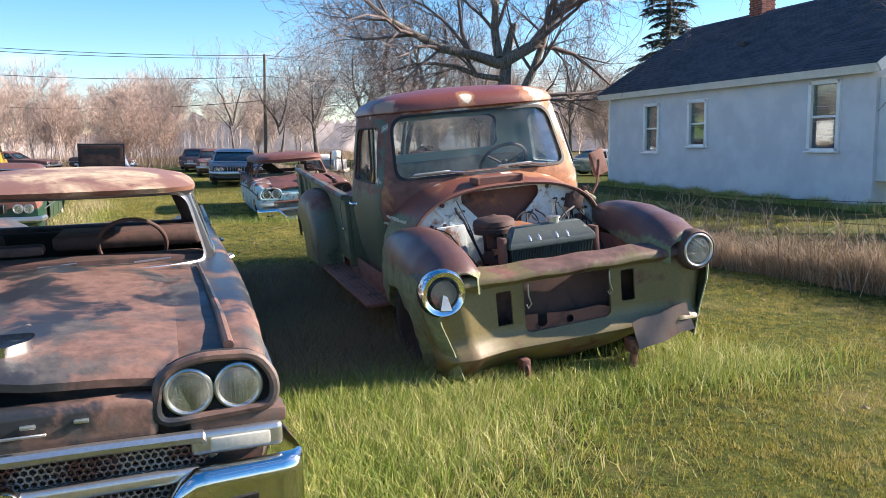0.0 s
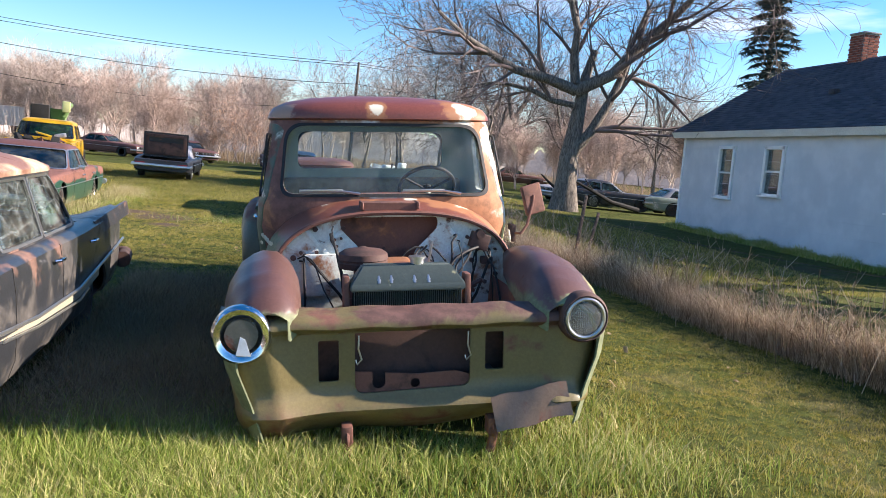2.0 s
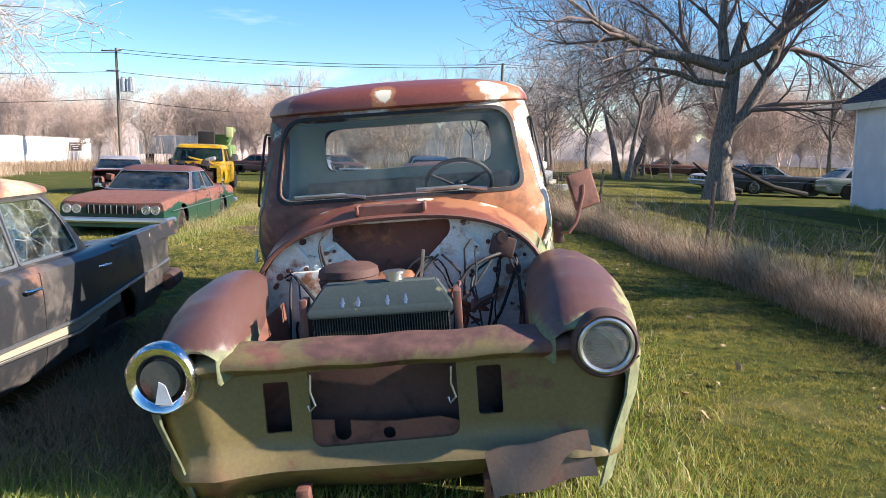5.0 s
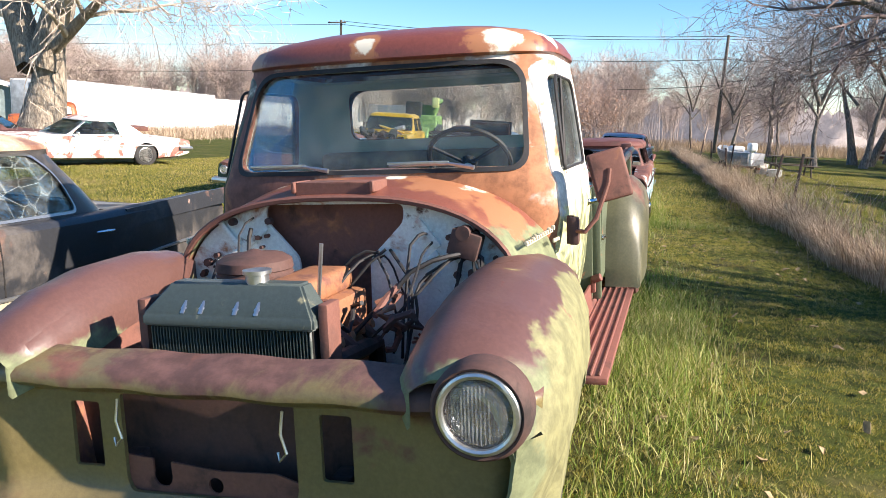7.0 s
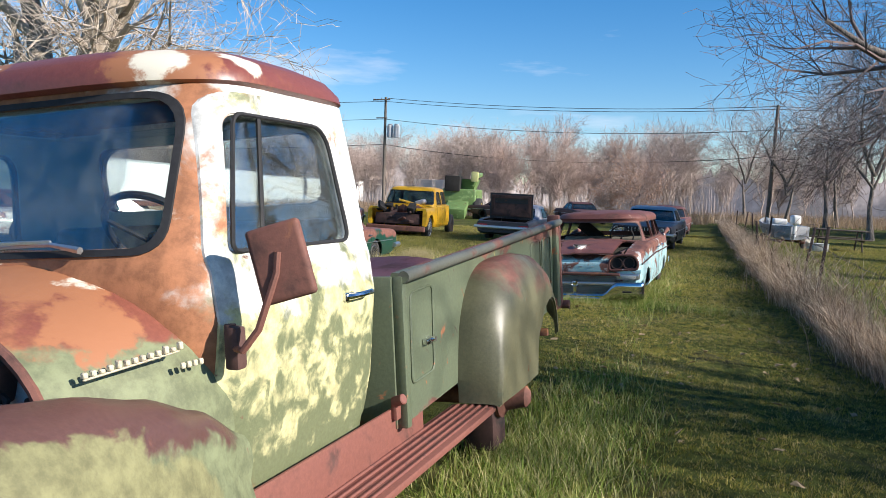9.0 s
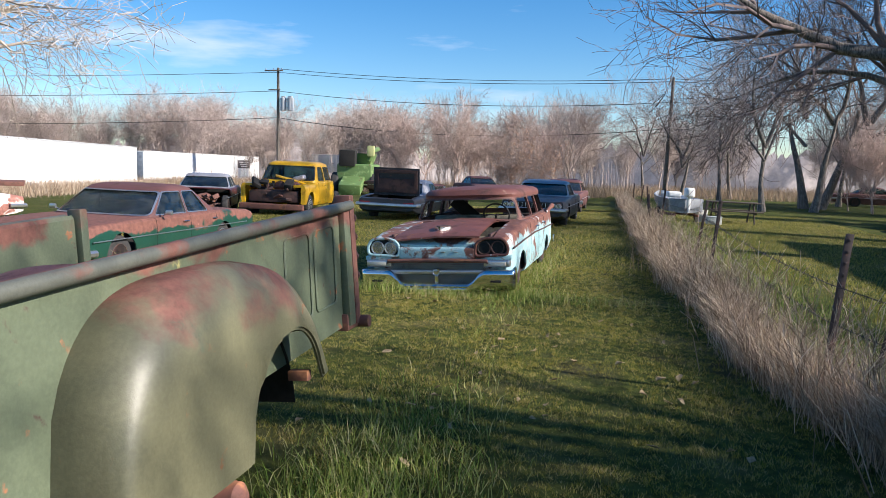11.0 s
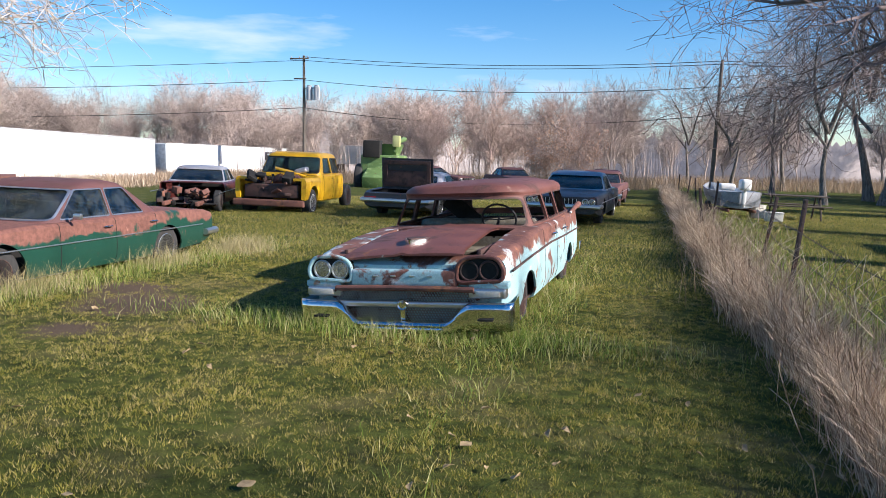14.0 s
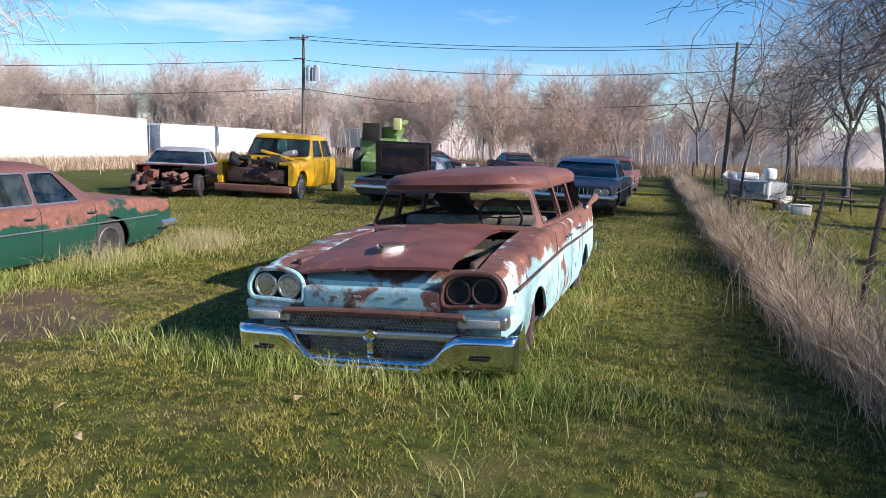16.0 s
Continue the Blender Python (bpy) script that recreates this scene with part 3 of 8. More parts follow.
    part("porch_wall", boolean(bm_box(hx0 + 1.05, hy0 - 0.45, 1.70, 1.9, 0.9, 2.5, 0.01), [bm_box(hx0 + 1.1, hy0 - 0.3, 1.70, 1.7, 1.0, 2.3, 0)]), wall_m, h)
    part("corner_board", bm_box(hx0 - 0.01, hy1 - 0.05, 1.52, 0.03, 0.10, 3.5, 0.005), trim_m, h)
    return h


house = build_house()


# ---- trailers, poles, fence ----
def build_trailer(x, y, rz, L, label, dirty, stain):
    t = thing("box_trailer", Matrix.Translation((x, y, ground_z(x, y))) @ Matrix.Rotation(radians(rz), 4, "Z") @ Matrix.Scale(1.16, 4), label, "semi trailer", "white box trailers")
    wm = patina("white trailer skin", (0.80, 0.80, 0.78), [((0.45, 0.40, 0.36), 1.2, 0.66, 0.80, "", 0, 1, 0)] + ([((0.12, 0.09, 0.08), 0.7, 0.68, 0.78, "", 0, 1, 0)] if stain else []), 0.5, 0.7, bump=0.08)
    part("box", bm_box(-1.25, L / 2, 1.45, 2.5, L, 2.15, 0.02), wm, t)
    for k in range(int(L / 0.6)):
        part("side_rib", bm_box(0.004, 0.3 + 0.6 * k, 1.45, 0.012, 0.03, 2.05, 0.003), wm, t)
    part("bottom_rail", bm_box(0.008, L / 2, 0.42, 0.03, L, 0.10, 0.008), plain("grey rail", (0.4, 0.4, 0.4), 0.5, 0.4), t)
    part("top_rail", bm_box(0.008, L / 2, 2.50, 0.03, L, 0.08, 0.008), plain("grey top rail", (0.55, 0.55, 0.55), 0.5, 0.4), t)
    gm = plain("grey-blue door paint", (0.36, 0.40, 0.44), 0.5, 0, 0.3, 4)
    for s in (1, -1):
        part("rear_door", bm_box(-1.25 + s * 0.61, -0.012, 1.45, 1.19, 0.03, 2.0, 0.008), gm, t, "grey-blue rear door")
        part("lock_bar", bm_cyl((-1.25 + s * 0.3, -0.045, 0.5), (-1.25 + s * 0.3, -0.045, 2.4), 0.02, 8), gm, t)
    for j, yy in enumerate((1.2, 2.4)):
        for s in (0, 1):
            wheel(t, -0.25 - 2.0 * s, yy, 0.32, 0.36, 0.3, M_DARKRUST, 1 - 2 * s)
    for s in (0, 1):
        part("landing_leg", bm_box(-0.5 - 1.5 * s, L - 2.5, 0.2, 0.12, 0.12, 0.42, 0.01), M_DARKRUST, t)
    return t


t_a = build_trailer(-24.5, 35.2, 10.5, 17.0, "long white box trailer at the edge of the wood", 0, False)
t_b = build_trailer(-33.9, 64.0, -4, 16.0, "white box trailer with a dark smoke stain and sign panel", 1, True)
part("sign_panel", bm_box(0.02, 13.4, 1.80, 0.02, 2.0, 0.7, 0.01), plain("dark sign", (0.06, 0.05, 0.05), 0.5), t_b, "dark sign panel")
for k in range(3):
    part("sign_bar", bm_box(0.034, 13.4, 1.98 - 0.18 * k, 0.01, 1.5 - 0.3 * k, 0.07, 0.003), plain("pale bar", (0.6, 0.6, 0.6), 0.5), t_b)
t_c = thing("truck_box", Matrix.Translation((-23.9, 81.0, ground_z(-23.9, 81.0))) @ Matrix.Rotation(radians(15), 4, "Z") @ Matrix.Scale(2.0, 4), "weathered white truck box on blocks", "truck box")
part("box", bm_box(0, 0, 1.15, 2.8, 1.8, 0.9, 0.03), patina("weathered white sheet", (0.62, 0.58, 0.54), [(RUST, 2, 0.6, 0.72, "", 0, 1, 0)], 0.6), t_c)
for s in (1, -1):
    part("block", bm_box(s * 1.0, 0, 0.34, 0.3, 1.5, 0.74, 0.02), M_DARKRUST, t_c)


def build_pole(x, y, hgt, lean, label, crossarm, transformer):
    p = thing("utility_pole", Matrix.Translation((x, y, ground_z(x, y))) @ Matrix.Rotation(radians(lean), 4, "Y"), label, "utility pole", "utility poles")
    wood = plain("grey pole wood", (0.15, 0.125, 0.10), 0.9, 0, 0.35, 12, 0.4)
    part("post", bm_tube([(0, 0, -0.3), (0, 0, hgt * 0.5), (0, 0, hgt)], [0.16, 0.14, 0.11], 10), wood, p)
    if crossarm:
        part("crossarm", bm_box(-0.35, -0.12, hgt - 0.25, 1.7, 0.10, 0.12, 0.01), wood, p)
        part("crossarm", bm_box(-0.30, -0.12, hgt - 1.9, 1.1, 0.09, 0.10, 0.01), wood, p)
        for xx in (-1.1, -0.35, 0.4):
            part("insulator", bm_lathe((xx, -0.12, hgt - 0.19), (0, 0, 1), [(0, 0.02), (0.06, 0.05), (0.10, 0.05), (0.14, 0.02), (0.15, 0)], 10), plain("glazed insulator", (0.3, 0.3, 0.32), 0.2), p)
    if transformer:
        gm = plain("grey can", (0.42, 0.43, 0.44), 0.45, 0.2, 0.1)
        for xx in (0.5, 1.15):
            part("transformer", bm_lathe((xx, 0, hgt - 3.7), (0, 0, 1), [(0, 0.0), (0.02, 0.27), (1.1, 0.27), (1.15, 0.19), (1.25, 0.19), (1.27, 0)], 16), gm, p, "grey transformer can")
        part("bracket", bm_box(0.5, 0, hgt - 2.7, 1.2, 0.08, 0.08, 0.01, 1, bm_box(0.5, 0, hgt - 3.4, 1.2, 0.06, 0.06, 0.01)), gm, p)
    return p


pole_a = build_pole(-24.5, 69.8, 10.4, 0, "grey wooden utility pole with crossarm and transformers", True, True)
pole_b = build_pole(8.1, 66.35, 8.9, 2.0, "leaning dark wooden utility pole", False, False)


def wire(name, a, b, sag, r=0.022):
    pts = [Vector(a).lerp(Vector(b), k / 24) - Vector((0, 0, 4 * sag * (k / 24) * (1 - k / 24))) for k in range(25)]
    ob = from_bm(name, bm_tube(pts, r, 5), plain("dark wire", (0.03, 0.03, 0.03), 0.6))
    return tagged(ob, "thin dark overhead cable slung between utility poles", "cable", "overhead wires")


za, zbb = ground_z(-24.5, 69.8), ground_z(8.1, 66.35)
for da, db, sg in ((10.3, 8.8, 0.5), (10.0, 8.6, 0.5), (8.4, 7.1, 0.7), (6.1, 5.2, 1.0)):
    wire("power_cable", (-24.5, 69.7, za + da), (8.4, 66.3, zbb + db), sg)
    wire("power_cable", (8.4, 66.3, zbb + db), (60, 76, zbb + db), sg)
    if da < 10.2:
        wire("power_cable", (-24.5, 69.7, za + da), (-95, 66, za + da + 0.5), sg)


def build_post(x, y, hgt, lean, ln2, r, label, mat):
    p = thing("fence_post", site(x, y, 0) @ Matrix.Rotation(radians(lean), 4, "Y") @ Matrix.Rotation(radians(ln2), 4, "X"), label, "fence post", "posts of the wire fence")
    b = bm_box(0, 0, hgt / 2 - 0.1, r, r * 0.35, hgt + 0.2, 0.004)
    b = bm_box(0, r * 0.35, hgt / 2 - 0.1, r * 0.3, r * 0.7, hgt + 0.2, 0.003, 1, b)
    part("shaft", b, mat, p)
    for k in range(int(hgt / 0.09)):
        part("stud", bm_box(0, -r * 0.25, 0.15 + 0.085 * k, r * 0.35, 0.012, 0.02, 0.003), mat, p)
    return p


m_post = patina("dark rusty steel post", (0.050, 0.032, 0.028), [(RUST, 8, 0.5, 0.7, "", 0, 1, 0)], 0.7, 0.9)
for x, y, hgt, a, b2 in ((8.15, 6.85, 1.45, -1, 0), (7.35, 13.5, 0.98, 9, 0), (6.58, 12.2, 1.30, 4, 0), (6.50, 19.1, 1.28, 4, 2), (6.66, 23.2, 1.15, 8, 0), (5.85, 26.1, 1.15, -7, 0), (6.3, 31, 1.2, 3, 0), (6.1, 37, 1.2, -5, 0), (5.9, 43, 1.2, 6, 0), (5.7, 50, 1.2, 0, 0)):
    build_post(x, y, hgt, a, b2, 0.055, "rusty steel fence post in dry grass", m_post)
wm_ = plain("rusty wire", (0.06, 0.045, 0.04), 0.7, 0.3)
pts_f = [(8.15, 6.85), (6.58, 12.2), (6.50, 19.1), (6.66, 23.2), (5.9, 31), (5.9, 43), (5.7, 50)]
rnd = random.Random(2)
for zh in (0.35, 0.65, 0.92):
    b = None
    for (xa, ya), (xb, yb) in zip(pts_f, pts_f[1:]):
        pa, pb = site(xa, ya, zh).translation, site(xb, yb, zh).translation
        pts = [pa.lerp(pb, k / 10) - Vector((0, 0, 0.35 * (1 - zh * 0.5) * (k / 10) * (1 - k / 10))) for k in range(11)]
        b = bm_tube(pts, 0.004, 5, b)
        n_b = int((pb - pa).length / 0.14) if ya < 22 else 0
        for k in range(n_b):
            q = pa.lerp(pb, k / n_b) - Vector((0, 0, 0.35 * (1 - zh * 0.5) * (k / n_b) * (1 - k / n_b)))
            b = bm_tube([q + Vector((0, 0, -0.018)), q + Vector((0.012, 0.004, 0.018))], 0.003, 3, b)
    tagged(from_bm("barbed_wire", b, wm_), "slack rusty barbed wire strung between the posts", "barbed wire", "strands of the wire fence")


def build_shed():
    h = thing("shed", Matrix.Translation((-30.6, 32.8, ground_z(-30.6, 32.8))) @ Matrix.Rotation(radians(34), 4, "Z"), "grey-green metal shed with a pale roof", "shed")
    wm2 = plain("grey-green sheet wall", (0.24, 0.30, 0.30), 0.5, 0.3, 0.2, 3)
    L, W = 9.0, 7.6
    part("wall", bm_prism([Vector(p) for p in ((-W / 2, 0), (W / 2, 0), (W / 2, 2.4), (0, 3.4), (-W / 2, 2.4))], "xz", 0, L), wm2, h)
    for k in range(int(W / 0.4)):
        part("wall_rib", bm_box(-W / 2 + 0.2 + 0.4 * k, -0.015, 1.2, 0.06, 0.03, 2.3, 0.01), wm2, h)
    for k in range(int(L / 0.5)):
        part("wall_rib", bm_box(W / 2 + 0.015, 0.25 + 0.5 * k, 1.2, 0.03, 0.06, 2.3, 0.01), wm2, h)
    rm = plain("pale sheet roof", (0.62, 0.62, 0.60), 0.45, 0.3, 0.1, 2)
    for s in (1, -1):
        part("roof", bm_loft([[Vector((s * (W / 2 + 0.25), y, 2.36)), Vector((0, y, 3.44)), Vector((0, y, 3.52)), Vector((s * (W / 2 + 0.25), y, 2.44))] for y in (-0.2, L + 0.2)]), rm, h)
    part("door", bm_box(-1.0, -0.03, 1.0, 2.2, 0.05, 2.0, 0.01), plain("grey door", (0.16, 0.20, 0.21), 0.5, 0.2), h)
    return h


build_shed()


# ---- the old pickup ----
def build_truck():
    tr = thing("pickup_truck", site(2.59, 4.4, 0, 0, -5.7, -1.5), "derelict green and rust-red pickup truck without a hood, leaning", "pickup truck")

    # cab
    levels = [(0.56, 0.84, 1.62, 2.70, 0.0), (0.80, 0.885, 1.56, 2.74, 0.0), (1.15, 0.92, 1.50, 2.76, 0.02), (1.30, 0.905, 1.50, 2.76, 0.06), (1.36, 0.89, 1.53, 2.75, 0.08),
              (1.60, 0.86, 1.64, 2.73, 0.09), (1.83, 0.825, 1.74, 2.70, 0.09), (1.90, 0.815, 1.76, 2.69, 0.09)]
    lower = bm_loft([ring_xy(w, a, b, z, 64, 7.0, bow, 0.05) for z, w, a, b, bow in levels])
    top_levels = [(1.90, 0.818, 1.755, 2.695, 0.09), (1.912, 0.836, 1.735, 2.705, 0.10), (1.94, 0.832, 1.735, 2.695, 0.10), (1.99, 0.80, 1.75, 2.66, 0.10), (2.035, 0.71, 1.83, 2.58, 0.10), (2.07, 0.54, 1.94, 2.47, 0.08), (2.09, 0.3, 2.08, 2.36, 0.04), (2.095, 0.08, 2.18, 2.26, 0.0)]
    roof = bm_loft([ring_xy(w, a, b, z, 64, 5.5 - 2.2 * max(0, (z - 1.95) / 0.15), bow, 0.06) for z, w, a, b, bow in top_levels])
    wind = bm_prism(rounded([(-0.735, 1.385), (0.735, 1.385), (0.685, 1.86), (-0.685, 1.86)], [0.09, 0.09, 0.13, 0.13], 6), "xz", 1.0, 2.06)
    rear = bm_prism(rounded([(-0.62, 1.52), (0.62, 1.52), (0.61, 1.83), (-0.61, 1.83)], 0.07, 5), "xz", 2.5, 3.1)
    dwin_poly = rounded([(1.68, 1.36), (2.43, 1.36), (2.38, 1.80), (1.80, 1.80)], [0.04, 0.06, 0.1, 0.05], 5)
    dwin_r = bm_prism(dwin_poly, "yz", 0.5, 1.2)
    dwin_l = bm_prism(dwin_poly, "yz", -1.2, -0.5)
    cuts = [wind, rear, dwin_r, dwin_l]
    roof.verts.ensure_lookup_table()
    cab = boolean(bm_shell(lower, 0.0, 0.03), cuts + [bm_box(0, 2.17, 1.95, 1.36, 0.66, 0.3, 0), bm_box(0, 1.55, 0.75, 1.5, 0.4, 0.36, 0)])
    part("cab", cab, M_CAB, tr, "faded green and white cab with bare rusty patches", 35)
    part("roof", boolean(bm_shell(roof, 0.0, 0.02), [bm_box(0, 2.2, 1.90, 1.3, 0.66, 0.06, 0)]), M_ROOF, tr, "oxidised red roof with pale worn spots", 50)
    part("headliner", boolean(bm_shell(lower, 0.031, 0.036), cuts + [bm_box(0, 2.17, 1.95, 1.36, 0.66, 0.3, 0)]), M_INNER, tr, "green-blue painted cab lining")
    for nm, c, lab in (("windshield", wind, "dusty one-piece windshield"), ("rear_window", rear, ""), ("door_glass", dwin_r, ""), ("door_glass", dwin_l, "")):
        g = part(nm, boolean(bm_shell(lower, 0.012, 0.017), [c], "INTERSECT"), M_GLASS, tr, lab)
        g.visible_shadow = False

    def grown(poly, k, cx, cz):
        return [Vector((cx + (p[0] - cx) * (1 + k / 0.7), cz + (p[1] - cz) * (1 + k / 0.25))) for p in poly]
    for poly, y0, y1, cz, lab in (([(-0.735, 1.385), (0.735, 1.385), (0.685, 1.86), (-0.685, 1.86)], 1.0, 2.06, 1.62, "black rubber windshield gasket"), ([(-0.62, 1.52), (0.62, 1.52), (0.61, 1.83), (-0.61, 1.83)], 2.5, 3.1, 1.67, "")):
        base = rounded(poly, [0.09, 0.09, 0.13, 0.13], 6)
        big = bm_prism(grown(base, 0.022, 0, cz), "xz", y0, y1)
        small = bm_prism(base, "xz", y0 - 0.1, y1 + 0.1)
        part("gasket", boolean(boolean(bm_shell(lower, -0.006, 0.02), [big], "INTERSECT"), [small]), M_BLACK, tr, lab)
    # doors
    door_poly = rounded([(1.63, 0.62), (2.62, 0.62), (2.60, 1.33), (2.47, 1.875), (1.76, 1.875), (1.60, 1.34)], [0.08, 0.1, 0.05, 0.12, 0.08, 0.05], 5)
    win_in = rounded([(1.675, 1.355), (2.435, 1.355), (2.385, 1.805), (1.795, 1.805)], [0.04, 0.06, 0.1, 0.05], 5)
    for s in (1, -1):
        a, b = (0.5, 1.2) if s > 0 else (-1.2, -0.5)
        d = boolean(boolean(bm_shell(lower, -0.007, 0.004), [bm_prism(door_poly, "yz", a, b)], "INTERSECT"), [bm_prism(win_in, "yz", a - 0.1, b + 0.1)])
        door = part("door", d, M_DOOR if s > 0 else M_DOORR, tr, "flaking green, yellow and white door" if s > 0 else "rusty green door", 35)
        h = bm_tube([(s * 0.925, 2.33, 1.145), (s * 0.955, 2.34, 1.148), (s * 0.968, 2.38, 1.15), (s * 0.968, 2.46, 1.152), (s * 0.95, 2.50, 1.152)], [0.016, 0.013, 0.011, 0.012, 0.008], 8)
        h = bm_box(s * 0.928, 2.34, 1.146, 0.02, 0.07, 0.035, 0.008, 2, h)
        part("door_handle", h, M_CHROME, door, "chrome door handle")
        part("vent_bar", bm_tube([(s * 0.868, 1.88, 1.36), (s * 0.842, 1.93, 1.79)], 0.009, 6), M_BLACK, door)
        part("window_trim", bm_tube([(s * (0.895 - 0.06 * (p[1] - 1.36) / 0.44), p[0], p[1]) for p in dwin_poly], 0.008, 6, None, True), M_BLACK, door)
    # mirror on the driver's side
    mir = part("mirror", bm_box(0, 0, 0, 0.165, 0.035, 0.225, 0.03, 3, None, Matrix.Rotation(radians(-14), 4, "Y") @ Matrix.Rotation(radians(14), 4, "Z")), M_RUST, tr, "rusted square door mirror on an arm")
    for v in mir.data.vertices:
        v.co += Vector((1.105, 1.62, 1.33))
    part("mirror_arm", bm_tube([(0.93, 1.60, 1.08), (1.0, 1.56, 1.08), (1.05, 1.57, 1.14), (1.10, 1.60, 1.30), (1.105, 1.605, 1.36)], 0.011, 8), M_RUST, mir)
    part("mirror_bracket", bm_box(0.945, 1.60, 1.08, 0.05, 0.05, 0.13, 0.015, 2, bm_cyl((0.93, 1.60, 1.02), (0.93, 1.60, 1.15), 0.018, 10)), M_DARKRUST, mir)

    # cowl in front of the windshield, an open arch where the hood ended
    def arch(y, hw, zs, zt, e=2.6, n=28):
        out = []
        for k in range(n + 1):
            t = math.pi * k / n
            c, s = math.cos(t), math.sin(t)
            out.append(Vector((hw * math.copysign(abs(c) ** (2 / e), c), y, zs + (zt - zs) * abs(s) ** (2 / e))))
        return out
    st = [(1.08, 0.80, 0.82, 1.29), (1.2, 0.825, 0.80, 1.315), (1.4, 0.865, 0.78, 1.345), (1.55, 0.885, 0.75, 1.375), (1.66, 0.885, 0.72, 1.385)]
    outer = [arch(*s) for s in st]
    inner = [[p + Vector((-0.012 * (1 if p.x > 0 else -1), 0, -0.014)) for p in r] for r in reversed(outer)]
    b = bm_loft(outer + inner, False, False)
    part("cowl", b, M_COWL, tr, "rust-red cowl with pale bare patches", 50)
    lip = bm_tube([p + Vector((0, -0.004, -0.004)) for p in outer[0]], 0.014, 6)
    part("cowl_lip", lip, M_RUST, tr)
    # lower cowl sides between fender and door
    for s in (1, -1):
        b = bm_loft([[Vector((s * x, y, z)) for y in (1.08, 1.25, 1.45, 1.64)] for x, z in ((0.80, 0.83), (0.85, 0.70), (0.87, 0.55))], False, False)
        for v in b.verts:
            v.co.x += s * 0.12 * (v.co.y - 1.1)
        part("cowl_side", b, M_CAB, tr)
        bb = None
        for k in range(13):
            hgt = random.choice((0.012, 0.016, 0.022)) if k < 12 else 0.022
            bb = bm_box(s * (0.806 + 0.0056 * k), 1.17 + 0.023 * k, 1.085 + 0.0022 * k + hgt / 2 - 0.01, 0.016, 0.015, hgt, 0.003, 1, bb)
        bb = bm_box(s * 0.838, 1.305, 1.085, 0.012, 0.29, 0.006, 0.003, 1, bb, Matrix.Rotation(-s * 0.22, 4, "Z") @ Matrix.Rotation(0.09, 4, "X"))
        for k in range(4):
            bb = bm_box(s * (0.876 + 0.003 * k), 1.45 + 0.022 * k, 1.055, 0.012, 0.015, 0.018, 0.003, 1, bb)
        part("emblem", bb, M_CREAM, tr, "worn metal script emblem")
    # hood hinge box standing on the cowl
    b = bm_box(-0.03, 1.21, 1.345, 0.36, 0.16, 0.012, 0.004)
    b = bm_box(-0.03, 1.135, 1.315, 0.36, 0.012, 0.07, 0.004, 1, b)
    for s in (1, -1):
        b = bm_box(-0.03 + s * 0.185, 1.20, 1.33, 0.02, 0.17, 0.05, 0.005, 1, b)
    part("hood_hinge", b, M_RUST, tr, "rusted hood hinge plate")
    # firewall
    fw = [Vector((p.x * 0.985, p.z - 0.012)) for p in arch(0, 0.80, 0.82, 1.29)]
    poly = [(0.79, 0.52)] + [(p.x, p.y) for p in fw] + [(-0.79, 0.52)]
    rec = bm_prism(rounded([(-0.20, 0.45), (0.12, 0.45), (0.13, 1.02), (0.29, 1.18), (0.29, 1.255), (-0.36, 1.255), (-0.36, 1.18), (-0.21, 1.02)], 0.03, 3), "xz", 0.9, 1.3)
    part("firewall", boolean(bm_prism(poly, "xz", 1.13, 1.145), [rec]), M_FIREWALL, tr, "pale blue painted firewall with rust")
    part("firewall_recess", bm_prism(rounded([(-0.25, 0.45), (0.17, 0.45), (0.18, 1.0), (0.33, 1.16), (0.33, 1.265), (-0.40, 1.265), (-0.40, 1.16), (-0.26, 1.0)], 0.03, 3), "xz", 1.20, 1.215), M_RUST, tr, "rust-red recessed firewall panel")
    # pressings, fittings and wiring on it
    for s, xc in ((-1, -0.49), (1, 0.46)):
        for k in range(4):
            a = radians(38 + 90 * k)
            part("firewall_rib", bm_box(xc + 0.1 * math.cos(a), 1.122, 1.06 + 0.09 * math.sin(a), 0.15, 0.02, 0.028, 0.008, 2, None, Matrix.Rotation(-a, 4, "Y")), M_FIREWALL, tr)
    b = bm_box(-0.48, 1.10, 0.88, 0.25, 0.05, 0.28, 0.02)
    part("bracket_panel", b, M_FIREWALL, tr, "pale bracket panel with orange rust")
    b = bm_box(0.57, 1.09, 1.09, 0.13, 0.08, 0.11, 0.012, 2, None, Matrix.Rotation(0.3, 4, "Y"))
    b = bm_cyl((0.57, 1.10, 1.14), (0.57, 1.04, 1.14), 0.03, 12, b)
    b = bm_box(0.62, 1.09, 0.96, 0.08, 0.06, 0.05, 0.01, 2, b)
    part("regulator_box", b, M_DARKRUST, tr, "black electrical box on the firewall")
    rnd = random.Random(5)
    for k in range(22):
        x0, z0 = rnd.choice(((0.36, 1.16), (0.46, 1.12), (0.57, 1.04), (-0.4, 1.18), (-0.62, 1.0))) if k < 16 else (0.2, 1.05)
        p = Vector((x0 + rnd.uniform(-0.04, 0.04), 1.10, z0 + rnd.uniform(-0.03, 0.03)))
        pts = [p]
        d = Vector((rnd.uniform(-0.6, 0.6), -0.35, rnd.uniform(-0.4, 0.5))) * 0.08
        for i in range(7):
            d += Vector((rnd.uniform(-0.03, 0.03), rnd.uniform(-0.03, 0.02), -0.02 + rnd.uniform(-0.02, 0.02)))
            p = p + d
            p.y = min(1.105, max(0.7, p.y))
            p.z = min(1.2, max(0.62, p.z))
            p.x = max(-0.6, min(0.64, p.x))
            pts.append(p.copy())
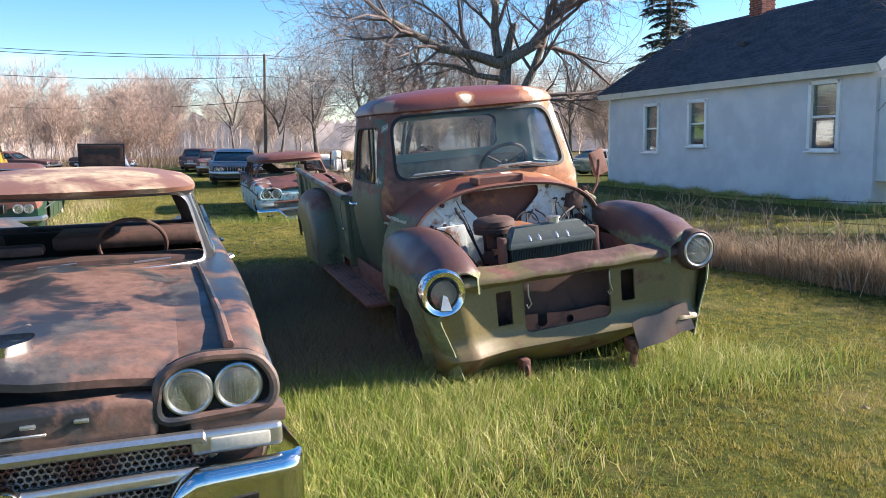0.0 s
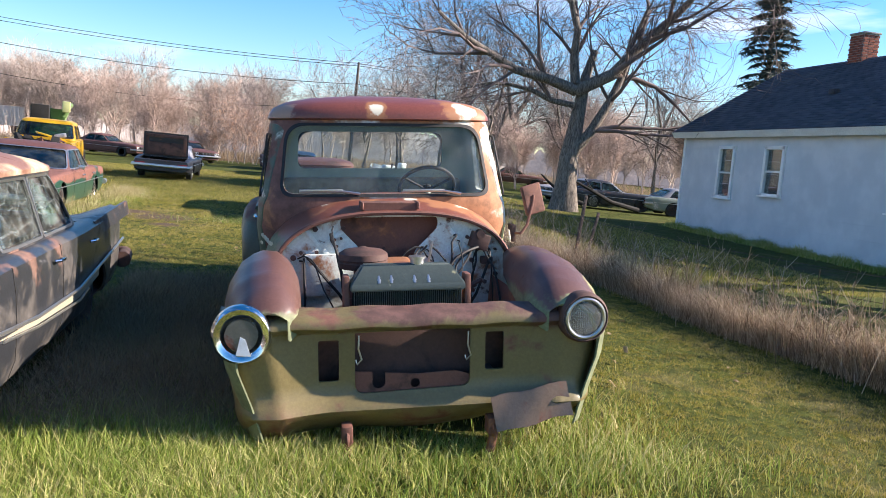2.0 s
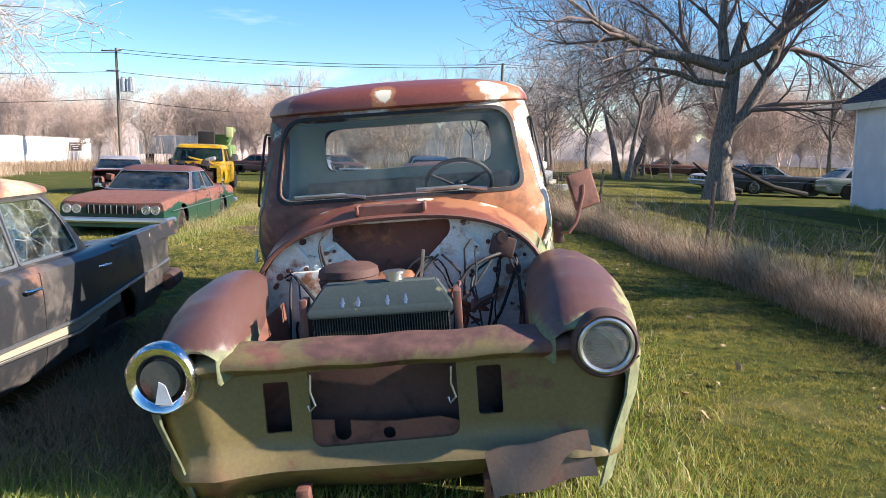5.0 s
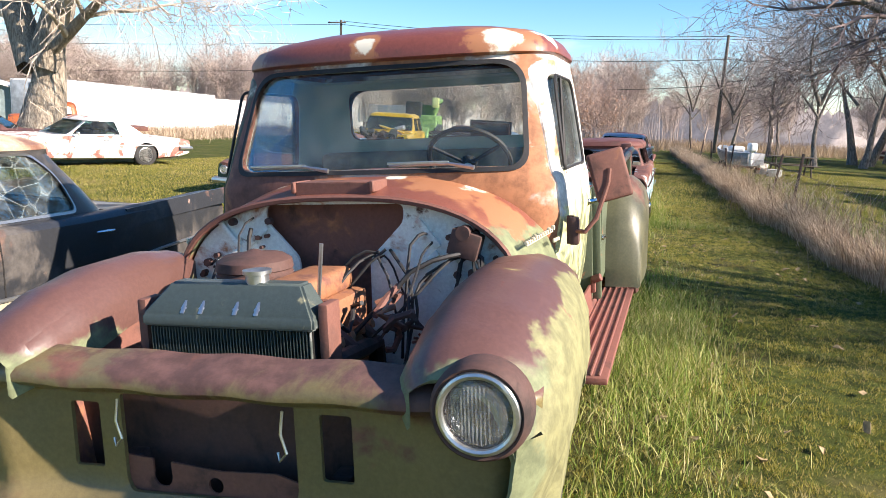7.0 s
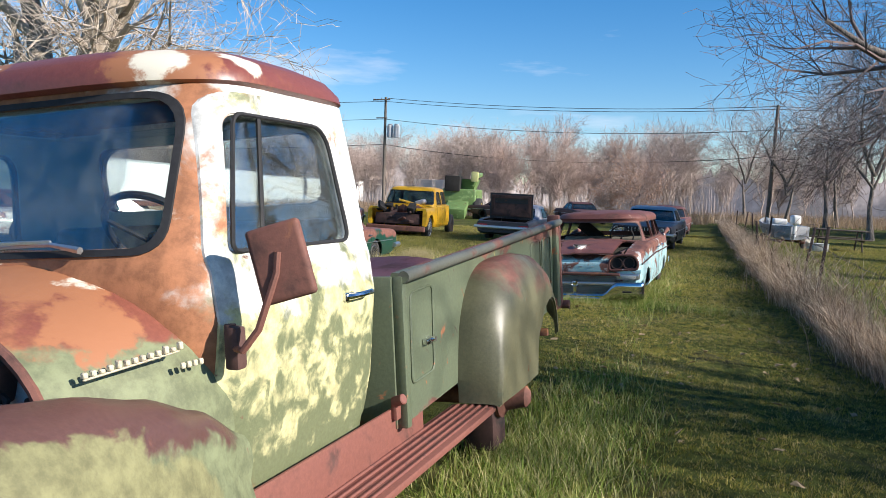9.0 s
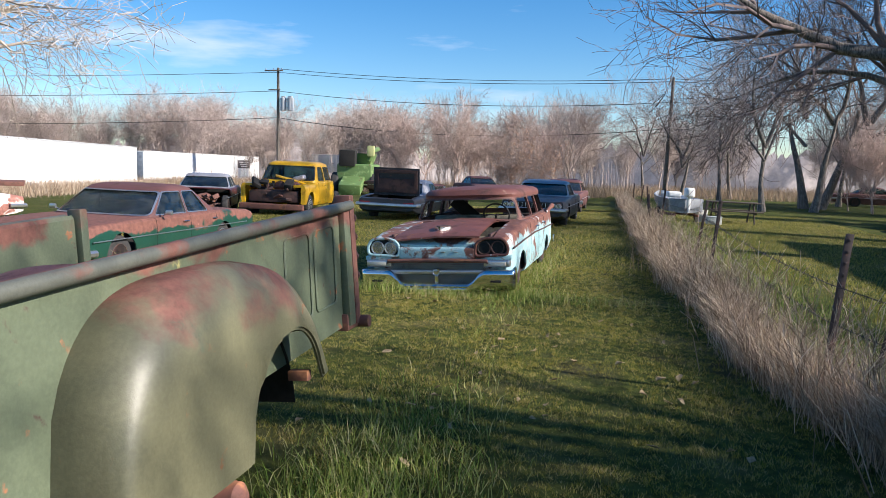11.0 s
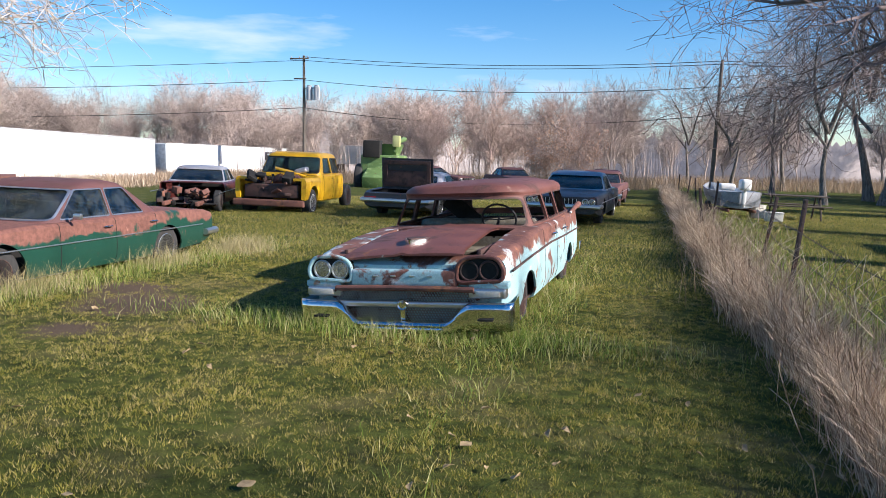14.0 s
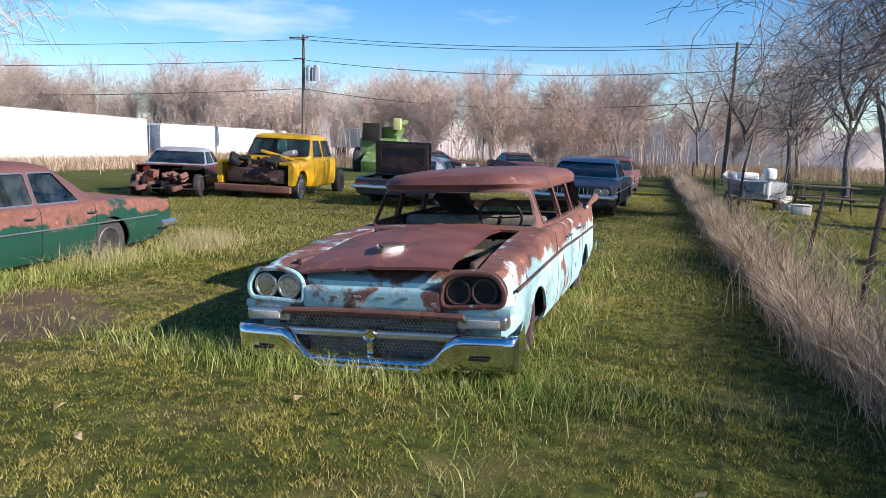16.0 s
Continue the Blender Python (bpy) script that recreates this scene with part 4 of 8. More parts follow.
        part("cable", bm_tube(pts, rnd.choice((0.005, 0.007, 0.010)), 6), M_BLACK, tr)
    for k in range(14):
        x, z = rnd.uniform(-0.72, -0.28), rnd.uniform(0.9, 1.2)
        part("bolt", bm_cyl((x, 1.135, z), (x, 1.10, z), rnd.uniform(0.008, 0.02), 8), M_DARKRUST, tr)
    for k in range(8):
        x, z = rnd.uniform(0.3, 0.7), rnd.uniform(0.85, 1.15)
        part("bolt", bm_cyl((x, 1.135, z), (x, 1.10, z), rnd.uniform(0.008, 0.02), 8), M_DARKRUST, tr)

    # engine
    eng = bm_box(-0.02, 0.72, 0.74, 0.30, 0.72, 0.34, 0.03, 2)
    for k in range(6):
        eng = bm_cyl((0.13, 0.45 + 0.1 * k, 0.76), (0.2, 0.45 + 0.1 * k, 0.78), 0.02, 8, eng)
    part("engine_block", eng, M_ORANGE, tr, "orange rusted engine block")
    part("valve_cover", bm_box(-0.02, 0.72, 0.955, 0.21, 0.66, 0.10, 0.04, 3), M_ORANGE, tr, "orange rusted valve cover")
    b = bm_tube([(0.16, 0.45, 0.80), (0.22, 0.5, 0.74), (0.23, 0.8, 0.72), (0.21, 0.95, 0.7), (0.2, 1.0, 0.5)], 0.035, 8)
    for k in range(3):
        b = bm_tube([(0.1, 0.5 + 0.2 * k, 0.84), (0.23, 0.52 + 0.18 * k, 0.74)], 0.024, 8, b)
    part("manifold", b, M_DARKRUST, tr, "rusted exhaust manifold")
    for k in range(16):
        x, y, z = rnd.uniform(0.1, 0.4), rnd.uniform(0.35, 0.95), rnd.uniform(0.72, 0.9)
        pts = [Vector((x, y, z))]
        for i in range(4):
            pts.append(pts[-1] + Vector((rnd.uniform(-0.07, 0.07), rnd.uniform(-0.08, 0.08), rnd.uniform(-0.05, 0.06))))
        part("hose", bm_tube(pts, rnd.choice((0.006, 0.01, 0.014)), 6), rnd.choice((M_BLACK, M_DARKRUST, M_RUST)), tr)
    b = bm_cyl((0.12, 0.62, 0.9), (0.16, 0.60, 1.16), 0.008, 8)
    part("dipstick", b, M_STEEL, tr)
    # air cleaner
    b = bm_lathe((-0.24, 0.80, 0.86), (0, 0, 1), [(0, 0.06), (0.10, 0.06), (0.11, 0.12), (0.115, 0.148), (0.15, 0.155), (0.155, 0.150), (0.165, 0.150), (0.17, 0.156), (0.205, 0.150), (0.225, 0.12), (0.232, 0.05), (0.245, 0.02), (0.25, 0.0)], 32)
    part("air_cleaner", b, M_DARKRUST, tr, "round brown air cleaner")
    b = None
    for k in range(10):
        x, y = -0.24 + rnd.uniform(-0.1, 0.1), 0.78 + rnd.uniform(-0.12, 0.12)
        b = bm_box(x, y, rnd.uniform(0.7, 0.88), rnd.uniform(0.04, 0.1), rnd.uniform(0.04, 0.1), rnd.uniform(0.04, 0.1), 0.012, 2, b, Matrix.Rotation(rnd.uniform(0, 3), 4, "Z"))
    part("carburettor", b, M_DARKRUST, tr, "rusted carburettor")
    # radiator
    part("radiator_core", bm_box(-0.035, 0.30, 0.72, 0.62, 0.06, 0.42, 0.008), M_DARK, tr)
    b = None
    for k in range(52):
        b = bm_box(-0.335 + 0.0118 * k, 0.263, 0.72, 0.003, 0.014, 0.40, 0, 1, b)
    tagged(part("fin_core", b, M_TANK, tr, "greenish radiator fins"), kind="stuff")
    tank = bm_loft([[Vector((x * sx - 0.035, 0.30 + y, z)) for x, y in ((-1, -0.06), (1, -0.06), (1, 0.07), (-1, 0.07))] for sx, z in ((0.325, 0.925), (0.325, 0.965))] +
                   [[Vector((x * 0.25 - 0.035, 0.30 + y, 1.065)) for x, y in ((-1, 0.02), (1, 0.02), (1, 0.09), (-1, 0.09))]])
    bmesh.ops.bevel(tank, geom=list(tank.edges), offset=0.008, segments=2, affect="EDGES")
    part("radiator_tank", tank, M_TANK, tr, "dark radiator top tank with solder marks")
    for x in (-0.20, -0.13, 0.0, 0.08):
        b = bm_box(x, 0.275, 1.0, 0.018, 0.012, 0.085, 0.005, 2, None, Matrix.Rotation(radians(-42), 4, "X"))
        part("tank_strap", bm_box(x, 0.268, 0.99, 0.032, 0.012, 0.03, 0.005, 2, b, Matrix.Rotation(radians(-42), 4, "X")), M_STEEL, tr)
    part("filler_neck", bm_lathe((0.03, 0.36, 1.05), (0, 0, 1), [(0, 0.04), (0.04, 0.04), (0.042, 0.05), (0.055, 0.05), (0.06, 0.0)], 18), M_STEEL, tr)
    for s in (1, -1):
        part("radiator_bracket", bm_box(-0.035 + s * 0.345, 0.32, 0.78, 0.035, 0.10, 0.46, 0.008), M_RUST, tr)

    # front panel
    def panel_y(x, z):
        ax = abs(x)
        y = 0.085
        y -= 0.075 * max(0.0, min(1, (ax - 0.50) / 0.3)) ** 1.5 * (1 - 0.3 * max(0, (ax - 0.8) / 0.2))
        if z > 0.745:
            y = min(y, 0.085 - 0.10 * min(1, (z - 0.745) / 0.035) ** 0.5)
            y += 0.16 * max(0, (z - 0.815) / 0.055) ** 1.8
        if z < 0.40:
            y -= 0.06 * math.exp(-((z - 0.33) / 0.05) ** 2)
        if z < 0.30:
            y += 0.20 * ((0.30 - z) / 0.16) ** 1.6
        y += max(0.0, (ax - 0.93) / 0.12) ** 2 * 0.10
        return y
    xs = [-1.05 + 2.10 * k / 60 for k in range(61)]
    zs = [0.15, 0.18, 0.21, 0.24, 0.27, 0.30, 0.325, 0.35, 0.38, 0.42, 0.48, 0.54, 0.60, 0.66, 0.71, 0.74, 0.752, 0.765, 0.785, 0.81, 0.83, 0.845, 0.855, 0.862, 0.868]

    def panel_z(x, z):
        bend = 0.07 * math.exp(-((x - 0.72) / 0.22) ** 2) * max(0, (0.36 - z) / 0.2)
        return z + 0.02 * math.exp(-(x / 0.25) ** 2) * (-1 if z < 0.3 else 0) + bend - 0.02 * (x < -0.8) * (z < 0.3) + 0.004 * math.sin(x * 17) * (z > 0.75)
    g = [[Vector((x * (1 - 0.17 * max(0.0, 0.74 - z)), panel_y(x, z), panel_z(x, z))) for x in xs] for z in zs]
    bk = [[p + Vector((0, 0.016, 0)) for p in r] for r in reversed(g)]
    b = bm_loft(g + bk + [g[0]], False, False)
    bmesh.ops.remove_doubles(b, verts=b.verts[:], dist=1e-5)
    bmesh.ops.holes_fill(b, edges=[e for e in b.edges if e.is_boundary], sides=0)
    bmesh.ops.recalc_face_normals(b, faces=b.faces[:])
    cut = [bm_prism(rounded([(-0.545, 0.475), (-0.435, 0.475), (-0.435, 0.70), (-0.545, 0.70)], 0.012, 3), "xz", -0.3, 0.5),
           bm_prism(rounded([(0.37, 0.50), (0.475, 0.50), (0.475, 0.715), (0.37, 0.715)], 0.012, 3), "xz", -0.3, 0.5),
           bm_prism(rounded([(-0.35, 0.40), (0.285, 0.415), (0.285, 0.745), (-0.35, 0.735)], [0.05, 0.05, 0.01, 0.01], 4), "xz", -0.3, 0.5),
           bm_lathe((-0.93, -0.4, 0.775), (0, 1, 0), [(0, 0.10), (0.8, 0.10)], 24), bm_lathe((0.90, -0.4, 0.80), (0, 1, 0), [(0, 0.10), (0.8, 0.10)], 24)]
    part("front_panel", boolean(b, cut), M_PANEL, tr, "green and purple-brown front panel with empty grille opening", 40)
    hole = [bm_lathe((-0.22, 0, 0.455), (0, 1, 0), [(0, 0.037), (0.5, 0.037)], 20), bm_lathe((-0.02, 0, 0.44), (0, 1, 0), [(0, 0.027), (0.5, 0.027)], 20), bm_box(-0.22, 0.2, 0.50, 0.07, 0.4, 0.06, 0)]
    part("inner_plate", boolean(bm_prism([(-0.36, 0.385), (0.30, 0.40), (0.30, 0.47), (0.20, 0.50), (0.0, 0.49), (-0.36, 0.52)], "xz", 0.10, 0.108), hole), M_RUST, tr, "rust-red plate with round holes")
    part("baffle", bm_box(0, 0.235, 0.50, 1.3, 0.012, 0.56, 0.004), M_DARKRUST, tr)
    for x in (-0.33, 0.265):
        pts = [Vector((x, 0.05, 0.73)), Vector((x - 0.005, 0.04, 0.66)), Vector((x + 0.012, 0.04, 0.60)), Vector((x - 0.012, 0.04, 0.575)), Vector((x - 0.02, 0.045, 0.60))]
        part("wire_hook", bm_tube(pts, 0.005, 6), M_STEEL, tr)
    # crumpled gravel shield and tow hooks
    sh = [[Vector((0.38 + 0.054 * i + 0.006 * j, -0.02 - 0.008 * j + 0.010 * math.sin(i * 0.9 + j * 0.5), 0.365 - 0.036 * j + 0.010 * i + 0.006 * math.sin(i * 1.3))) for i in range(9)] for j in range(6)]
    shb = [[p + Vector((0, 0.008, 0.002)) for p in r] for r in reversed(sh)]
    part("gravel_shield", bm_loft(sh + shb, False, False), patina("bent bare sheet", (0.15, 0.105, 0.085), [(RUST, 5, 0.55, 0.70, "", 0, 1, 0), ((0.34, 0.31, 0.28), 6, 0.62, 0.72, "", 0, 1, 0)], 0.35, 0.6, 0.2), tr, "dented loose sheet-metal shield", 60)
    for x in (-0.40, 0.40):
        b = bm_box(x, 0.04, 0.20, 0.06, 0.10, 0.10, 0.015)
        b = bm_box(x, 0.02, 0.11, 0.045, 0.04, 0.13, 0.012, 2, b, Matrix.Rotation(0.2, 4, "Y"))
        b = bm_ring((x, 0.0, 0.18), (1, 0, 0), 0.028, 0.011, 14, 6, b)
        part("tow_hook", b, M_RUST, tr, "rusty tow hook")
    # frame rails and the axle
    for s in (1, -1):
        part("frame_rail", bm_box(s * 0.40, 2.9, 0.42, 0.07, 5.5, 0.14, 0.01), M_DARKRUST, tr)
    part("front_axle", bm_cyl((-0.8, 0.82, 0.34), (0.8, 0.82, 0.34), 0.045, 12), M_DARKRUST, tr)
    b = bm_cyl((-0.75, 4.28, 0.30), (0.95, 4.28, 0.30), 0.06, 14)
    b = bm_lathe((0.88, 4.28, 0.30), (1, 0, 0), [(0, 0.06), (0.01, 0.13), (0.05, 0.135), (0.08, 0.09), (0.16, 0.07), (0.20, 0.065), (0.22, 0.04), (0.225, 0.0)], 20, b)
    part("rear_axle", b, M_RUST, tr, "rusty bare axle and hub")
    part("jack_block", bm_box(0.80, 4.28, 0.11, 0.20, 0.26, 0.26, 0.02, 2), M_DARKRUST, tr)
    wheel(tr, 0.86, 0.84, 0.26, 0.36, 0.19, M_DARKRUST, 1, "wheel", 0.05)
    wheel(tr, -0.86, 0.84, 0.38, 0.36, 0.19, M_DARKRUST, -1, "wheel", 0.05)

    # front fenders
    for s in (1, -1):
        rows = [  # y, inner x, inner z, crown z, outer x, bulge z
            (-0.02, 0.70, 0.84, 0.885, 1.00, 0.78), (0.04, 0.66, 0.865, 0.945, 1.055, 0.78), (0.14, 0.645, 0.875, 0.995, 1.08, 0.78), (0.30, 0.64, 0.91, 1.045, 1.10, 0.78), (0.55, 0.65, 0.96, 1.085, 1.105, 0.78),
            (0.80, 0.68, 1.0, 1.09, 1.095, 0.76), (1.05, 0.74, 1.02, 1.06, 1.075, 0.72), (1.25, 0.80, 0.99, 1.01, 1.05, 0.68), (1.45, 0.85, 0.91, 0.93, 1.01, 0.62), (1.66, 0.885, 0.79, 0.80, 0.96, 0.58)]
        rings = []
        for k in range(49):
            y = -0.02 + 1.68 * k / 48
            _, xi, zi, zt, xo, zb = lerp_rows(rows, y)
            if s < 0:
                xo -= 0.05 if y > 0.1 else 0.02
            low = 0.20
            if 0.42 < y < 1.24:
                low = 0.28 + math.sqrt(max(0.0, 0.41 ** 2 - (y - 0.83) ** 2))
            elif y >= 1.24:
                low = 0.48
            tuck = 0.14 if y < 0.3 else 0.08
            pr = [(xi, zi - 0.10), (xi, zi), (xi + 0.03, zi + 0.5 * (zt - zi)), (xi + 0.10 * (xo - xi) / 0.45, zt - 0.006), (xi + 0.4 * (xo - xi), zt), (xi + 0.62 * (xo - xi), zt - 0.022), (xi + 0.8 * (xo - xi), zt - 0.065),
                  (xo - 0.03, zt - 0.14), (xo - 0.006, zt - 0.22), (xo, zb - 0.06), (xo - 0.02, zb - 0.2), (xo - tuck * 0.6, 0.40), (xo - tuck, 0.20)]
            rings.append([Vector((s * x, y, z if i < 2 else max(z, min(low, zt)))) for i, (x, z) in enumerate(pr)])
        inner2 = [[p + Vector((-s * 0.012, 0.004, -0.012)) for p in r] for r in reversed(rings)]
        b = bm_loft(rings + inner2 + [rings[0]], False, False)
        bmesh.ops.remove_doubles(b, verts=b.verts[:], dist=1e-5)
        part("front_fender", b, M_FENDER, tr, "rounded purple-brown front fender, paint worn to green", 50)
        part("inner_fender", bm_loft([[Vector((s * x, y, z)) for y in (0.12, 0.4, 0.7, 1.1)] for x, z in ((0.655, 0.86), (0.64, 0.7), (0.60, 0.4))], False, False), M_RUST, tr)
        # headlights
        hx, hz = (0.90, 0.80) if s > 0 else (-0.93, 0.775)
        hl = part("headlight", bm_lathe((hx, 0.05, hz), (0, -1, 0), [(-0.06, 0.10), (0.0, 0.140), (0.03, 0.143), (0.075, 0.140), (0.095, 0.132), (0.10, 0.126), (0.09, 0.112), (0.07, 0.108), (0.06, 0.106)] if s > 0 else
                                       [(-0.06, 0.10), (0.0, 0.15), (0.05, 0.155), (0.085, 0.15), (0.10, 0.136), (0.094, 0.112), (0.07, 0.092), (0.04, 0.082)], 40), M_DARKRUST if s > 0 else M_CHROME, tr, "round headlight in a dark rusted ring" if s > 0 else "empty chrome headlight ring with a hanging shard")
        if s > 0:
            part("bezel", bm_ring((hx, -0.045, hz), (0, 1, 0), 0.107, 0.011, 40, 8), M_STEEL, hl)
            part("reflector", bm_lathe((hx, 0.05, hz), (0, -1, 0), [(-0.02, 0.0), (-0.015, 0.04), (0.01, 0.075), (0.06, 0.10)], 32), M_REFL, hl)
            lens = bm_lathe((hx, -0.03, hz), (0, -1, 0), [(0.0, 0.104), (0.012, 0.10), (0.026, 0.08), (0.034, 0.05), (0.038, 0.015), (0.038, 0.0)], 40)
            part("lens", lens, M_LENS, hl, "ribbed glass lens").visible_shadow = False
            bb = None
            for k in range(-8, 9):
                hh = math.sqrt(max(0, 0.095 ** 2 - (k * 0.011) ** 2))
                bb = bm_box(hx + k * 0.011, -0.058 + 0.0016 * k * k * 0.4, hz, 0.003, 0.004, 1.7 * hh, 0, 1, bb)
            part("lens_ribs", bb, M_LENS, hl).visible_shadow = False
        else:
            part("bucket", bm_lathe((hx, 0.0, hz), (0, -1, 0), [(-0.07, 0.0), (-0.065, 0.05), (-0.03, 0.075), (0.02, 0.083), (0.042, 0.083)], 32), patina("grey bucket", (0.16, 0.165, 0.17), [(RUST, 8, 0.55, 0.7, "", 0, 1, 0)], 0.35, 0.8, 0.6), hl)
            part("socket", bm_lathe((hx, 0.05, hz + 0.01), (0, -1, 0), [(0.0, 0.035), (0.05, 0.035), (0.055, 0.02), (0.03, 0.0)], 18), M_DARK, hl)
            part("shard", bm_prism([(hx - 0.03, hz - 0.10), (hx + 0.045, hz - 0.11), (hx + 0.02, hz - 0.02), (hx - 0.005, hz - 0.005)], "xz", -0.045, -0.040), plain("bright broken reflector", (0.56, 0.60, 0.66), 0.3, 0.0, 0.15, 30), hl)
        # running board
        rb = bm_box(s * 0.98, 2.55, 0.40, 0.24, 2.10, 0.035, 0.012)
        board = part("running_board", rb, M_RBOARD, tr, "ribbed rust-red running board")
        for k in range(5):
            part("board_rib", bm_box(s * (0.90 + 0.04 * k), 2.55, 0.42, 0.014, 2.04, 0.012, 0.004, 1), M_RBOARD, board)
        part("board_apron", bm_box(s * 0.885, 2.3, 0.50, 0.015, 1.6, 0.20, 0.005), M_RBOARD, board)

    # bed, a little higher at the tail
    def bz(y):
        return 0.05 * (y - 2.78)
    for s in (1, -1):
        L0, L1 = 2.80, 5.90
        ys = [L0 + (L1 - L0) * k / 12 for k in range(13)]
        pr = [(0.905, 0.50), (0.905, 0.62), (0.915, 1.10), (0.915, 1.14), (0.955, 1.145), (0.975, 1.165), (0.965, 1.19), (0.90, 1.195), (0.885, 1.17), (0.885, 0.50)]
        rings = [[Vector((s * x, y, z + bz(y))) for x, z in pr] for y in ys]
        side = part("bed_side", bm_loft(rings), M_BED, tr, "green bed side streaked with rust", 30)
        part("top_rail", bm_tube([(s * 0.955, y, 1.175 + bz(y)) for y in ys], 0.028, 10), patina("grey-green worn rail", (0.10, 0.105, 0.085), [(RUST, 3, 0.5, 0.65, "", 0, 1, 0)], 0.5, 0.8), side)
        for y0, y1 in ((2.95, 3.22), (5.12, 5.40), (5.46, 5.72)):
            pts = rounded([(y0, 0.66 + bz(y0)), (y1, 0.66 + bz(y1)), (y1, 1.08 + bz(y1)), (y0, 1.08 + bz(y0))], 0.04, 4)
            part("panel_bead", bm_tube([(s * (0.908 + 0.009 * (p[1] - 0.62) / 0.5), p[0], p[1]) for p in pts], 0.006, 5, None, True), M_BED, side)
        for y, w in ((2.82, 0.05), (5.86, 0.09)):
            part("stake_post", bm_box(s * 0.925, y, 0.84 + bz(y), 0.05, w, 0.68, 0.012), M_BED, side)
        part("tail_post", bm_box(s * 0.90, 5.95, 0.86 + bz(5.95), 0.10, 0.07, 0.74, 0.015), M_RUST if s > 0 else M_BED, side, "rusty tail post")
        b = None
        for k in range(7):
            b = bm_ring((s * 0.93, 5.99, 1.10 - 0.055 * k + bz(5.9)), (1, 0.2, 0) if k % 2 else (0, 1, 0), 0.020, 0.007, 12, 6, b)
        part("tailgate_chain", b, M_DARKRUST, side)
        part("tail_bracket", bm_box(s * 0.86, 5.9, 0.52 + bz(5.9), 0.16, 0.20, 0.10, 0.02, 2, bm_cyl((s * 0.80, 5.98, 0.50 + bz(5.9)), (s * 1.0, 5.98, 0.50 + bz(5.9)), 0.035, 12)), M_RUST, side)
        part("marker_light", bm_box(s * 0.925, 3.12, 0.84, 0.03, 0.07, 0.03, 0.008, 2, bm_cyl((s * 0.91, 3.16, 0.845), (s * 0.95, 3.16, 0.845), 0.014, 10)), M_CHROME, side)
        # rear fender, open to the wheel at its tail
        rings = []
        for k in range(45):
            u = k / 44
            y = 3.56 + 1.56 * u
            if u > 0.42:
                c = 0.50 + 0.63 * max(0.0, 1 - abs((u - 0.42) / 0.62) ** 2.6) ** 0.6
            else:
                c = 0.52 + 0.61 * max(0.0, 1 - abs((0.42 - u) / 0.42) ** 3.2) ** 0.45
            low = 0.41
            if 4.28 < y < 5.04:
                low = max(low, 0.44 + 0.38 * math.sqrt(max(0.0, 1 - ((y - 4.66) / 0.38) ** 2)))
            elif y >= 5.04:
                low = 0.52
            xo = 1.175 - 0.07 * abs((y - 4.2) / 0.9) ** 2.5
            pr = [(0.905, c), (0.97, c + 0.012), (1.05, c), (xo - 0.07, c - 0.04), (xo - 0.025, c - 0.10), (xo, c - 0.20), (xo, c - 0.32), (xo - 0.004, c - 0.46), (xo - 0.012, 0.41)]
            rings.append([Vector((s * x, y, max(z, min(low, c)) + bz(y) * 0.5)) for x, z in pr])
        front = [Vector((s * 0.905, 3.56, p.z)) for p in rings[0]]
        inn = [[p + Vector((-s * 0.012, 0, -0.012)) for p in r] for r in reversed(rings)]
        b = bm_loft([front] + rings + inn, False, False)
        part("rear_fender", b, M_RFEND, tr, "bulging olive rear fender with rust", 50)
        # near-black sheet, the shade inside the arch put into its colour
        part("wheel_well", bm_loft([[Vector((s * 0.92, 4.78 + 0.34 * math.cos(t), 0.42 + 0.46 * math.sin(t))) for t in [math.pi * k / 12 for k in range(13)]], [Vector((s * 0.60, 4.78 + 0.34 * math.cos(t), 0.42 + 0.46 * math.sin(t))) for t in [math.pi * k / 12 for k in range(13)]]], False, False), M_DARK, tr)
        part("tail_lamp_bracket", bm_box(s * 1.0, 5.02, 0.58, 0.10, 0.05, 0.05, 0.01), M_RUST, tr)
    part("bed_front", bm_box(0, 2.80, 0.84, 1.80, 0.03, 0.68, 0.008), M_BED, tr)
    part("bed_floor", bm_box(0, 4.35, 0.60, 1.78, 3.1, 0.03, 0.006, 1, None, Matrix.Rotation(radians(2.8), 4, "X")), M_RUST, tr)
    part("fuel_filler", bm_cyl((0.90, 2.76, 0.63), (0.955, 2.75, 0.65), 0.024, 14, bm_box(0.905, 2.77, 0.60, 0.03, 0.05, 0.10, 0.01), 0.004), M_RBOARD, tr, "rusty fuel filler pipe")

    # inside of the cab
    part("seat", bm_box(0, 2.30, 0.98, 1.5, 0.5, 0.16, 0.06, 3, bm_box(0, 2.58, 1.2, 1.5, 0.14, 0.5, 0.05, 3)), M_SEAT, tr, "dusty bench seat")
    part("dashboard", bm_box(0, 1.66, 1.30, 1.64, 0.20, 0.14, 0.05, 3), M_INNER, tr)
    c = Vector((0.36, 1.98, 1.40))
    ax = Vector((0, -0.62, -0.55)).normalized()
    b = bm_ring(c, ax, 0.215, 0.014, 40, 8)
    u = Vector((1, 0, 0))
    w = ax.cross(u)
    for a in (0.5, 2.64, 4.71):
        b = bm_tube([c - ax * -0.03, c + (u * math.cos(a) + w * math.sin(a)) * 0.21], 0.010, 6, b)
    b = bm_lathe(c + ax * 0.04, -ax, [(0, 0.03), (0.03, 0.045), (0.05, 0.03), (0.055, 0)], 16, b)
    sw = part("steering_wheel", b, M_BLACK, tr, "black three-spoke steering wheel")
